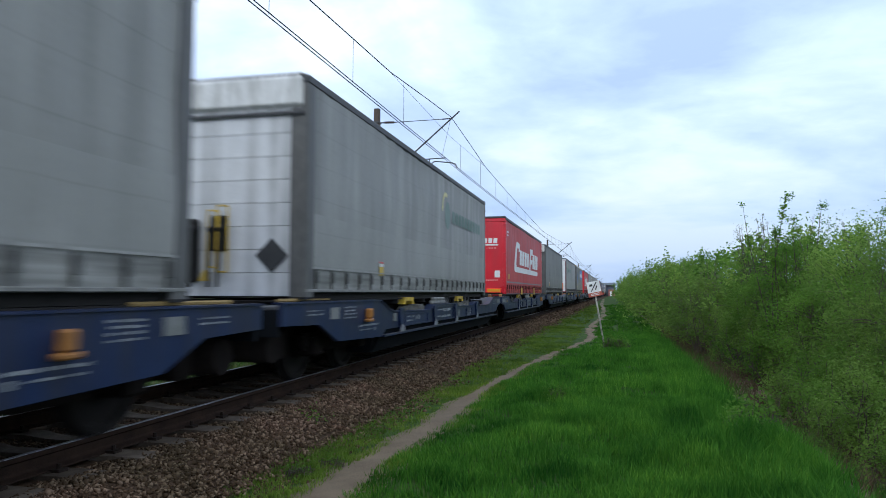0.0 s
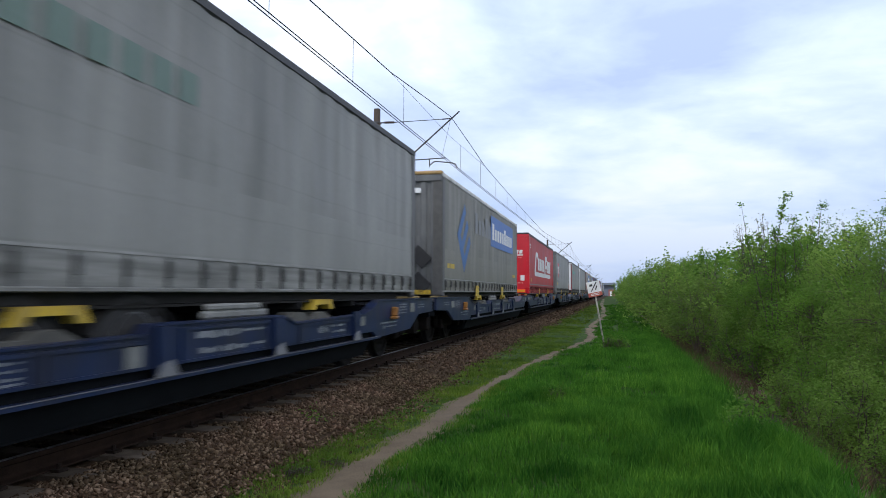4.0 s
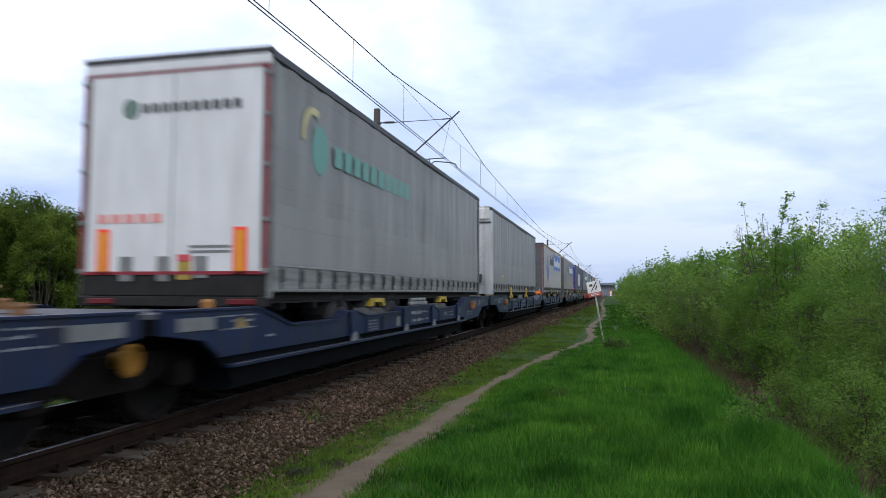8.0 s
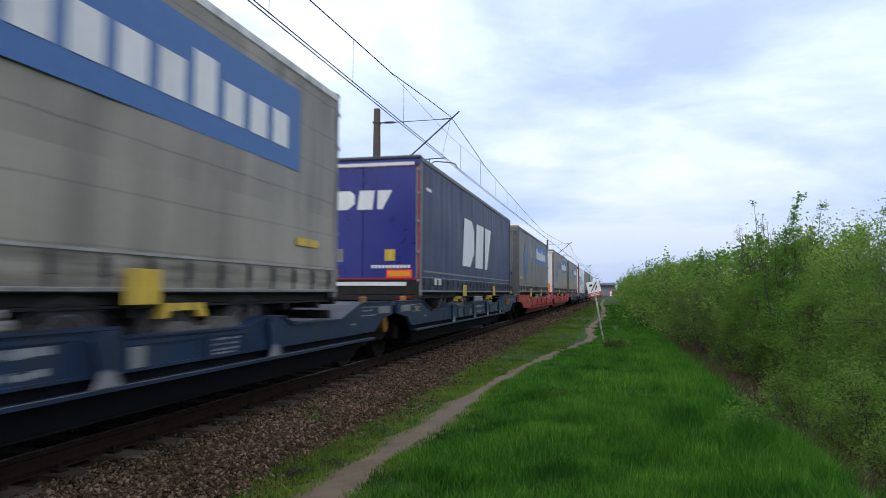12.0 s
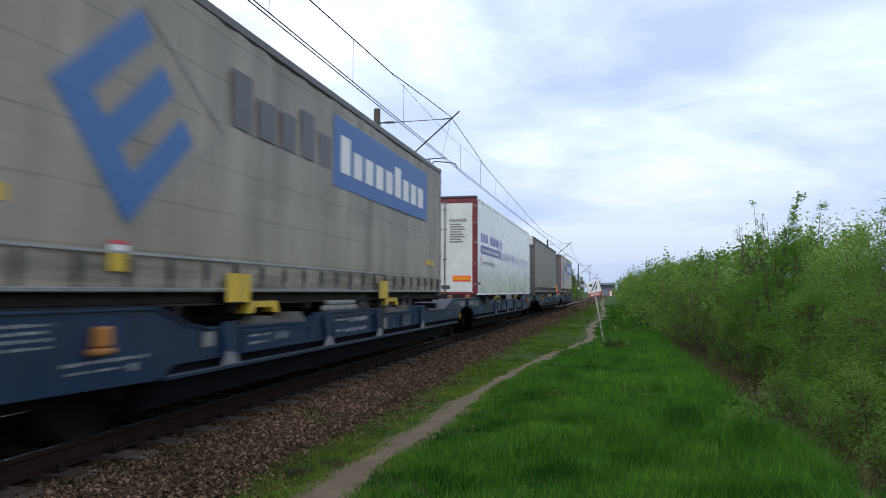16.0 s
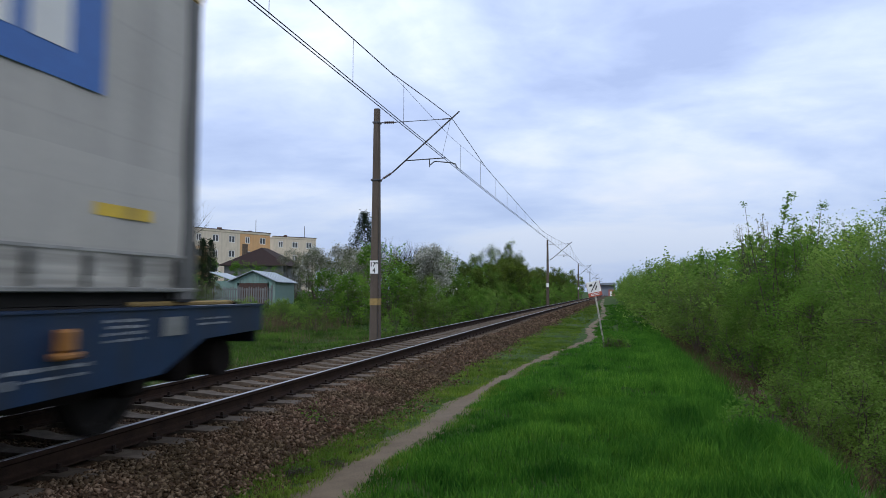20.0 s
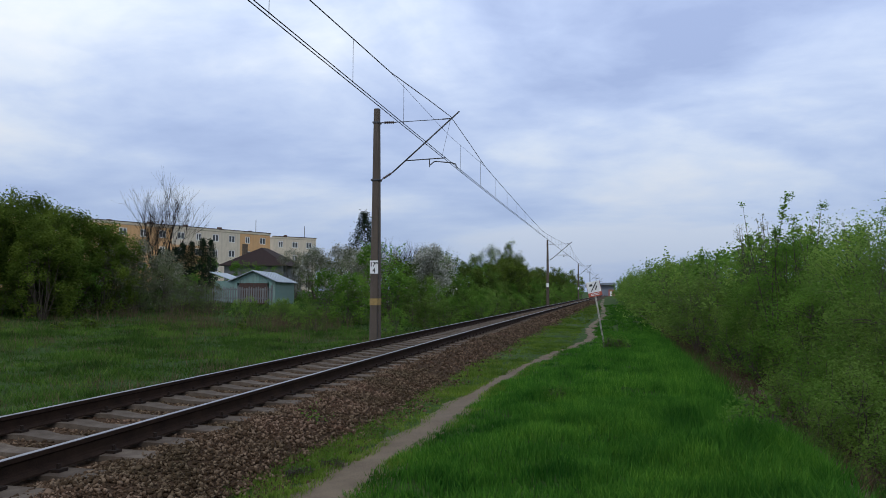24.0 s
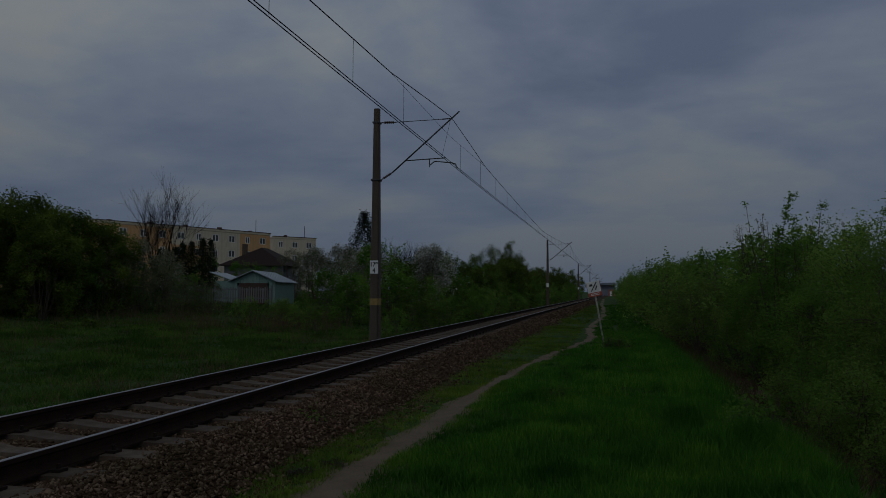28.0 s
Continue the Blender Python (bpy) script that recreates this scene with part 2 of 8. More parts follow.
M_CHASSIS = surface("dusty_black_chassis", (0.012, 0.0115, 0.0115), (0.028, 0.026, 0.024), 0.85, spec=0.25)
M_BOGIE = surface("brake_dust_steel", (0.006, 0.005, 0.005), (0.016, 0.012, 0.011), 0.95, bump=0.3, spec=0.1)
M_WHEEL = surface("wheel_steel", (0.007, 0.006, 0.006), (0.016, 0.014, 0.013), 0.85, metal=0.1, spec=0.2)
M_BLUE_A = surface("faded_blue_wagon", (0.004, 0.011, 0.044), (0.010, 0.023, 0.074), 0.45, spec=0.32, scale=3, dirt=(0.027, 0.025, 0.026), dirt_amount=0.75, dirt_scale=2.4, bump=0.12)
M_BLUE_B = surface("slate_blue_wagon", (0.005, 0.017, 0.048), (0.010, 0.030, 0.076), 0.45, spec=0.32, scale=3, dirt=(0.024, 0.024, 0.025), dirt_amount=0.7, dirt_scale=2.4, bump=0.12)
M_REDWAG = surface("faded_red_wagon", (0.33, 0.026, 0.026), (0.47, 0.055, 0.050), 0.6, spec=0.3, scale=3, dirt=(0.06, 0.03, 0.028), dirt_amount=0.6, bump=0.12)
# the shade below the side panels is put into these two dark colours
M_LOWRED = surface("shaded_red_underframe", (0.13, 0.014, 0.014), (0.20, 0.028, 0.026), 0.75, scale=3, bump=0.2)
M_LOWDARK = surface("shaded_underframe", (0.004, 0.005, 0.007), (0.010, 0.012, 0.015), 0.9, scale=3, bump=0.2, spec=0.1)
M_MARK = surface("white_stencil", (0.10, 0.11, 0.13), (0.28, 0.30, 0.32), 0.6, bump=0)
M_PLATE = surface("grey_plate", (0.12, 0.125, 0.12), (0.21, 0.215, 0.21), 0.6)
M_ALU = surface("dull_aluminium", (0.14, 0.14, 0.137), (0.22, 0.22, 0.215), 0.6, metal=0.15, dirt=(0.07, 0.065, 0.055), dirt_amount=0.8, dirt_scale=4)
M_BARK = surface("dark_bark", (0.026, 0.020, 0.016), (0.060, 0.048, 0.038), 0.95, scale=6, bump=0.5, stretch=(1, 1, 0.3))
M_DARKBARK = surface("dark_fine_twig", (0.014, 0.011, 0.010), (0.030, 0.024, 0.020), 0.95, scale=6, spec=0.1)
M_TWIG = surface("grey_brown_twig", (0.045, 0.036, 0.028), (0.09, 0.072, 0.056), 0.95, scale=6)
M_LEAF_A = leafy("spring_leaf", (0.090, 0.182, 0.026), (0.106, 0.210, 0.031), (0.126, 0.240, 0.040), 0.6, patch=0.42, patch_scale=0.75)
M_LEAF_D = leafy("mid_green_leaf", (0.074, 0.112, 0.016), (0.092, 0.138, 0.020), (0.112, 0.164, 0.027), 0.45, patch=0.45, patch_scale=0.5)
M_LEAF_B = leafy("yellow_green_leaf", (0.128, 0.214, 0.038), (0.150, 0.244, 0.047), (0.176, 0.274, 0.062), 0.6, patch=0.40, patch_scale=0.75)
M_LEAF_C = leafy("deep_green_leaf", (0.048, 0.082, 0.013), (0.062, 0.102, 0.016), (0.080, 0.126, 0.022), 0.42, patch=0.42, patch_scale=0.6)
M_LEAF_G = leafy("silvery_willow_leaf", (0.098, 0.118, 0.055), (0.124, 0.144, 0.074), (0.158, 0.178, 0.100), 0.35, patch=0.32, patch_scale=0.8)
M_BLOSSOM_DULL = leafy("greyish_blossom", (0.17, 0.175, 0.13), (0.25, 0.255, 0.20), (0.36, 0.36, 0.30), 0.3)
M_BLOSSOM = leafy("white_blossom", (0.36, 0.37, 0.32), (0.48, 0.49, 0.45), (0.62, 0.62, 0.58), 0.3)
M_NEEDLE = leafy("dark_needles", (0.008, 0.018, 0.010), (0.014, 0.028, 0.014), (0.024, 0.040, 0.018), 0.1)
M_GRASS = leafy("lush_grass", (0.021, 0.086, 0.009), (0.038, 0.128, 0.012), (0.080, 0.192, 0.023), 0.35, patch=0.45, patch_scale=1.6)
M_MEADOW = leafy("meadow_grass", (0.034, 0.084, 0.011), (0.052, 0.118, 0.016), (0.098, 0.152, 0.032), 0.35, patch=0.60, patch_scale=0.6)
M_GRASS_S = leafy("short_grass", (0.060, 0.118, 0.013), (0.090, 0.162, 0.018), (0.155, 0.212, 0.044), 0.35, patch=0.4, patch_scale=1.6)
M_STRAW = leafy("dry_straw", (0.07, 0.055, 0.03), (0.11, 0.085, 0.05), (0.16, 0.125, 0.08), 0.2)

# ---------------------------------------------------------------- building helpers
GAUGE = 1.507
XC = -5.119


def bend(y):
    """Sideways drift of the line where it swings gently to the right."""
    return 0.0118 * (np.sqrt((y - 24.0) ** 2 + 144.0) + (y - 24.0)) / 2


def part(name, mesh, mat, parent, label="", at=None):
    """One mesh object under a thing (or under a part)."""
    if isinstance(mesh, bmesh.types.BMesh):
        me = bpy.data.meshes.new(name)
        mesh.normal_update()
        mesh.to_mesh(me)
        mesh.free()
        mesh = me
    if mat is not None and not mesh.materials:
        mesh.materials.append(mat)
    ob = new(name, mesh)
    ob.parent = parent
    if at is not None:
        ob.matrix_basis = at
    if label:
        tagged(ob, label)
    return ob


def root(name, label, category, at=None, group="", kind=""):
    ob = new(name)
    ob.empty_display_size = 0.2
    if at is not None:
        ob.matrix_basis = at
    return tagged(ob, label, category, group, kind)


def box(bm, x0, x1, y0, y1, z0, z1, bevel=0.0):
    vs = [bm.verts.new(p) for p in ((x0, y0, z0), (x1, y0, z0), (x1, y1, z0), (x0, y1, z0),
                                    (x0, y0, z1), (x1, y0, z1), (x1, y1, z1), (x0, y1, z1))]
    fs = [bm.faces.new([vs[i] for i in f]) for f in ((3, 2, 1, 0), (4, 5, 6, 7), (0, 1, 5, 4), (1, 2, 6, 5), (2, 3, 7, 6), (3, 0, 4, 7))]
    if bevel:
        es = list({e for f in fs for e in f.edges})
        bmesh.ops.bevel(bm, geom=es, offset=bevel, segments=1, affect="EDGES", clamp_overlap=True)
    return bm


def boxed(*a, bevel=0.0):
    return box(bmesh.new(), *a, bevel=bevel)


def prism(bm, poly, a, b, axis="x"):
    """A polygon of (u, v) pairs pushed from a to b along an axis: x takes (y, z), y takes (x, z), z takes (x, y)."""
    def at(u, v, w):
        return {"x": (w, u, v), "y": (u, w, v), "z": (u, v, w)}[axis]
    lo = [bm.verts.new(at(u, v, a)) for u, v in poly]
    hi = [bm.verts.new(at(u, v, b)) for u, v in poly]
    n = len(poly)
    f1 = bm.faces.new(lo)
    f2 = bm.faces.new(list(reversed(hi)))
    fs = [f1, f2] + [bm.faces.new((lo[(i + 1) % n], lo[i], hi[i], hi[(i + 1) % n])) for i in range(n)]
    bmesh.ops.recalc_face_normals(bm, faces=fs)
    return bm


def disc_poly(cu, cv, ru, rv, n=20, a0=0.0, a1=360.0):
    full = abs(a1 - a0) >= 359.9
    k = n if full else n + 1
    return [(cu + ru * math.cos(radians(a0 + (a1 - a0) * i / n)), cv + rv * math.sin(radians(a0 + (a1 - a0) * i / n))) for i in range(k)]


def rod(bm, p, q, r, n=8, r2=None):
    p, q = Vector(p), Vector(q)
    r2 = r if r2 is None else r2
    d = (q - p).normalized()
    u = d.orthogonal().normalized()
    v = d.cross(u)
    ra, rb = [], []
    for i in range(n):
        a = 2 * math.pi * i / n
        o = u * math.cos(a) + v * math.sin(a)
        ra.append(bm.verts.new(p + o * r))
        rb.append(bm.verts.new(q + o * r2))
    for i in range(n):
        j = (i + 1) % n
        bm.faces.new((ra[i], ra[j], rb[j], rb[i])).smooth = n >= 8
    bm.faces.new(list(reversed(ra)))
    bm.faces.new(rb)
    return bm


def lathe(bm, prof, axis_y=0.0, axis_z=0.0, n=24):
    """Turn a profile of (x, radius) about a sideways axle."""
    rings = []
    for x, r in prof:
        rings.append([bm.verts.new((x, axis_y + r * math.cos(2 * math.pi * i / n), axis_z + r * math.sin(2 * math.pi * i / n))) for i in range(n)])
    for a, b in zip(rings, rings[1:]):
        for i in range(n):
            j = (i + 1) % n
            bm.faces.new((a[i], a[j], b[j], b[i]))
    bm.faces.new(rings[0])
    bm.faces.new(list(reversed(rings[-1])))
    bmesh.ops.recalc_face_normals(bm, faces=bm.faces[:])
    return bm


def mesh_of(name, verts, faces, mat=None, smooth=False):
    me = bpy.data.meshes.new(name)
    me.from_pydata(verts if isinstance(verts, list) else verts.tolist(), [], faces if isinstance(faces, list) else faces.tolist())
    if smooth:
        me.polygons.foreach_set("use_smooth", [True] * len(me.polygons))
    if mat:
        me.materials.append(mat)
    me.update()
    return me


def quick_mesh(name, verts, faces, mat, smooth=False):
    """Mesh from arrays of triangles or quads, fast."""
    me = bpy.data.meshes.new(name)
    nv, (nf, k) = len(verts), faces.shape
    me.vertices.add(nv)
    me.vertices.foreach_set("co", np.ascontiguousarray(verts, dtype=np.float32).ravel())
    me.loops.add(nf * k)
    me.loops.foreach_set("vertex_index", np.ascontiguousarray(faces, dtype=np.int32).ravel())
    me.polygons.add(nf)
    me.polygons.foreach_set("loop_start", np.arange(0, nf * k, k, dtype=np.int32))
    if smooth:
        me.polygons.foreach_set("use_smooth", np.ones(nf, dtype=bool))
    me.materials.append(mat)
    me.update(calc_edges=True)
    me.validate()
    return me


def tubes(paths, n=5):
    """Tapered tubes along point paths: list of (points, radii). Returns verts and quad faces."""
    V, F = [], []
    off = 0
    for pts, rad in paths:
        pts = np.asarray(pts, float)
        d = np.gradient(pts, axis=0)
        d /= np.linalg.norm(d, axis=1)[:, None] + 1e-9
        ref = np.where(np.abs(d[:, 2:3]) > 0.9, np.array([[1.0, 0, 0]]), np.array([[0, 0, 1.0]]))
        u = np.cross(d, ref)
        u /= np.linalg.norm(u, axis=1)[:, None] + 1e-9
        v = np.cross(d, u)
        a = 2 * np.pi * np.arange(n) / n
        ring = pts[:, None] + (u[:, None] * np.cos(a)[None, :, None] + v[:, None] * np.sin(a)[None, :, None]) * np.asarray(rad)[:, None, None]
        V.append(ring.reshape(-1, 3))
        k = len(pts)
        i = (off + np.arange(k - 1)[:, None] * n + np.arange(n)[None, :])
        j = (off + np.arange(k - 1)[:, None] * n + (np.arange(n)[None, :] + 1) % n)
        F.append(np.stack([i, j, j + n, i + n], 2).reshape(-1, 4))
        off += k * n
    return np.concatenate(V), np.concatenate(F)


CACHE = {}


def shared(key, make):
    """The mesh kept under a key, built the first time it is asked for."""
    if key not in CACHE:
        got = make()
        if isinstance(got, bmesh.types.BMesh):
            me = bpy.data.meshes.new(str(key[0]))
            got.normal_update()
            got.to_mesh(me)
            got.free()
            got = me
        CACHE[key] = got
    return CACHE[key]


def put(name, key, make, mat, parent, label="", at=None):
    """A part whose mesh is shared with all alike parts of the same material."""
    me = shared((name, key, mat.name), make)
    if not me.materials:
        me.materials.append(mat)
    return part(name, me, None, parent, label, at)


# ---------------------------------------------------------------- lie of the land
PROFILE_D = [-400, -80, -45, -27, -14, -8, -5, -3.4, -2.3, 0, 2.2, 3.0, 6.5, 7.0, 8.2, 9.6, 14, 30, 90, 400]
PROFILE_Z = [1.2, 0.8, 0.5, 0.0, -0.55, -0.72, -0.80, -0.70, -0.46, -0.42, -0.42, -0.40, -0.41, -0.48, -1.10, -1.30, -1.25, -0.9, -0.6, -0.4]


def land(x, y):
    """Height of the ground."""
    x, y = np.asarray(x, float), np.asarray(y, float)
    d = x - XC - bend(np.clip(y, -500, 600))
    z = np.interp(d, PROFILE_D, PROFILE_Z)
    z = z + 0.55 * np.clip((-d - 12) / 10, 0, 1) * np.clip((y - 32) / 14, 0, 1)
    near = np.clip((np.abs(d) - 2.4) / 1.5, 0, 1)
    z = z + near * (0.035 * np.sin(1.7 * x + 0.6 * y) * np.sin(0.9 * y + 1.1) + 0.02 * np.sin(3.3 * x - 2.1 * y + 2)
                    + 0.015 * np.sin(5.1 * y + 2.7 * x))
    return z


# ---------------------------------------------------------------- ground, path, ballast
def spaced(stops):
    out = []
    for (a, step), (b, _) in zip(stops, stops[1:]):
        out += list(np.arange(a, b, step))
    return np.array(out + [stops[-1][0]])


def grid_mesh(name, xs, ys, zf, mat, smooth=True):
    X, Y = np.meshgrid(xs, ys)
    Z = zf(X, Y)
    v = np.stack([X.ravel(), Y.ravel(), Z.ravel()], 1)
    nx, ny = len(xs), len(ys)
    i = (np.arange(ny - 1)[:, None] * nx + np.arange(nx - 1)[None, :]).ravel()
    return quick_mesh(name, v, np.stack([i, i + 1, i + nx + 1, i + nx], 1), mat, smooth)


def build_ground():
    xs = spaced([(-1500, 150), (-300, 20), (-60, 3), (-24, 1.0), (-12, 0.35), (8, 1.0), (30, 8), (110, 60), (300, 200), (1500, 1)])
    ys = spaced([(-700, 60), (-60, 6), (-6, 0.6), (3, 0.35), (26, 1.2), (80, 5), (300, 30), (900, 150), (3000, 1)])
    g = new("ground", grid_mesh("ground", xs, ys, land, M_GROUND))
    tagged(g, "green grassy ground with a shallow ditch beside the railway", "ground", kind="structure")


def strip(name, centre, half, ys, lift, mat, wobble=0.0, cols=5):
    """A ribbon that lies on the ground along the line."""
    rng = np.random.RandomState(5)
    v, f = [], []
    for i, y in enumerate(ys):
        c, w = centre(y), half(y)
        for k in range(cols):
            u = -1 + 2 * k / (cols - 1)
            x = c + u * w + wobble * (rng.rand() - 0.5) * (abs(u) > 0.9)
            z = float(land(x, y)) + lift * (1 - abs(u) ** 4) - (0.01 if abs(u) > 0.9 else 0)
            v.append((x, y, z))
        if i:
            a = (i - 1) * cols
            f += [(a + k, a + k + 1, a + k + 1 + cols, a + k + cols) for k in range(cols - 1)]
    return mesh_of(name, v, f, mat, True)


PATH_Y = [-6, 3, 5.6, 7, 8.6, 11.1, 15.5, 19.4, 23.8, 26.5, 31.6, 38, 47.5, 65, 90, 170]
PATH_X = [-1.9, -2.15, -2.22, -2.18, -2.09, -2.07, -1.79, -1.40, -0.72, -0.53, -0.78, -0.65, -0.32, -0.25, -0.70, -0.88]
PATH_H = [0.22, 0.22, 0.195, 0.145, 0.13, 0.11, 0.075, 0.062, 0.062, 0.066, 0.07, 0.075, 0.085, 0.10, 0.11, 0.12]


def path_x(y):
    return np.interp(y, PATH_Y, PATH_X) + 0.018 * np.sin(1.7 * y) + 0.010 * np.sin(4.7 * y)


def path_half(y):
    return np.interp(y, PATH_Y, PATH_H) * (1 + 0.18 * np.sin(3.1 * y + 1) * np.sin(1.3 * y))


def build_path():
    ys = spaced([(-6, 0.5), (3, 0.15), (30, 0.5), (90, 2.0), (170, 1)])
    p = new("footpath", strip("footpath", path_x, lambda y: 2.0 * path_half(y) + 0.05, ys, 0.010, M_DIRT, 0.15, 9))
    tagged(p, "narrow trodden path of pale bare earth through grass", "path", kind="structure")
    ys2 = spaced([(-30, 1.5), (2, 0.4), (40, 1.5), (90, 1)])
    b = new("ditch_bank", strip("ditch_bank", lambda y: 2.84 + bend(y), lambda y: 1.02 + 0.10 * np.sin(y), ys2, 0.03, M_EARTH, 0.2, 9))
    tagged(b, "bare brown earth bank falling into the ditch", "bank", kind="structure")


def build_ballast():
    ys = spaced([(-460, 20), (-20, 1.0), (60, 5), (520, 1)])
    prof = [(-2.35, -0.50), (-1.75, -0.25), (-1.45, -0.20), (-0.85, -0.215), (-0.6, -0.22), (0, -0.235), (0.6, -0.22), (0.85, -0.218), (0.98, -0.212), (1.10, -0.190), (1.45, -0.190), (1.7, -0.28), (2.25, -0.46)]
    v, f = [], []
    k = len(prof)
    for i, y in enumerate(ys):
        for d, z in prof:
            v.append((XC + float(bend(y)) + d, float(y), z))
        if i:
            a = (i - 1) * k
            f += [(a + j, a + j + 1, a + j + 1 + k, a + j + k) for j in range(k - 1)]
    b = new("ballast_bed", mesh_of("ballast_bed", v, f, M_BALLAST, True))
    tagged(b, "brown stone ballast bed under the railway track", "ballast", kind="structure")


def scatter_stones(name, n, y0, y1, size, seed, label, power=1.0):
    """Broken stones, each a squashed eight-sided lump."""
    rng = np.random.RandomState(seed)
    base = np.array([(1, 0, 0), (-1, 0, 0), (0, 1, 0), (0, -1, 0), (0, 0, 1), (0, 0, -1)], float)
    tri = np.array([(0, 2, 4), (2, 1, 4), (1, 3, 4), (3, 0, 4), (2, 0, 5), (1, 2, 5), (3, 1, 5), (0, 3, 5)])
    y = y0 + (y1 - y0) * rng.rand(n) ** power
    d = np.where(rng.rand(n) < 0.60, 0.95 + 1.85 * rng.rand(n), -1.6 + 2.6 * rng.rand(n))
    fade = (d > 1.65) & (rng.rand(n) < (d - 1.65) / 1.0)
    bay = np.abs((y + 24.0 + 0.30) % 0.60 - 0.30)
    on_sleeper = (bay < 0.13) & (d < 1.10) & (rng.rand(n) < 0.82)
    keep = (np.abs(np.abs(d) - GAUGE / 2) > 0.09) & ~fade & ~on_sleeper
    y, d = y[keep], d[keep]
    n = len(y)
    z = np.interp(d, [-2.35, -1.75, -1.45, -0.6, 0, 0.6, 0.88, 1.0, 1.10, 1.45, 1.7, 2.25, 2.5], [-0.50, -0.25, -0.21, -0.228, -0.235, -0.228, -0.220, -0.210, -0.190, -0.186, -0.28, -0.42, -0.41])
    x = XC + bend(y) + d
    sc = size * (0.55 + 0.9 * rng.rand(n) ** 1.5)
    P = (base[None] * (0.55 + 0.6 * rng.rand(n, 6, 1)) + 0.22 * rng.randn(n, 6, 3)) * (0.65 + 0.6 * rng.rand(n, 1, 3)) * np.array([1, 1, 0.75]) * sc[:, None, None]
    ang = rng.rand(n) * 6.283
    til = (rng.rand(n) - 0.5) * 2.2
    c, s, ct, st = np.cos(ang), np.sin(ang), np.cos(til), np.sin(til)
    px, py, pz = P[..., 0], P[..., 1], P[..., 2]
    py, pz = py * ct[:, None] - pz * st[:, None], py * st[:, None] + pz * ct[:, None]
    px, py = px * c[:, None] - py * s[:, None], px * s[:, None] + py * c[:, None]
    V = np.stack([px + x[:, None], py + y[:, None], pz + (z + sc * 0.25)[:, None]], 2).reshape(-1, 3)
    F = (tri[None] + 6 * np.arange(n)[:, None, None]).reshape(-1, 3)
    m = leafy("ballast_stone", (0.034, 0.021, 0.012), (0.078, 0.050, 0.031), (0.185, 0.132, 0.090), 0.0, 1.0, patch=0.30, patch_scale=1.5)
    ob = new(name, quick_mesh(name, V, F, m))
    tagged(ob, label, "gravel", kind="stuff")


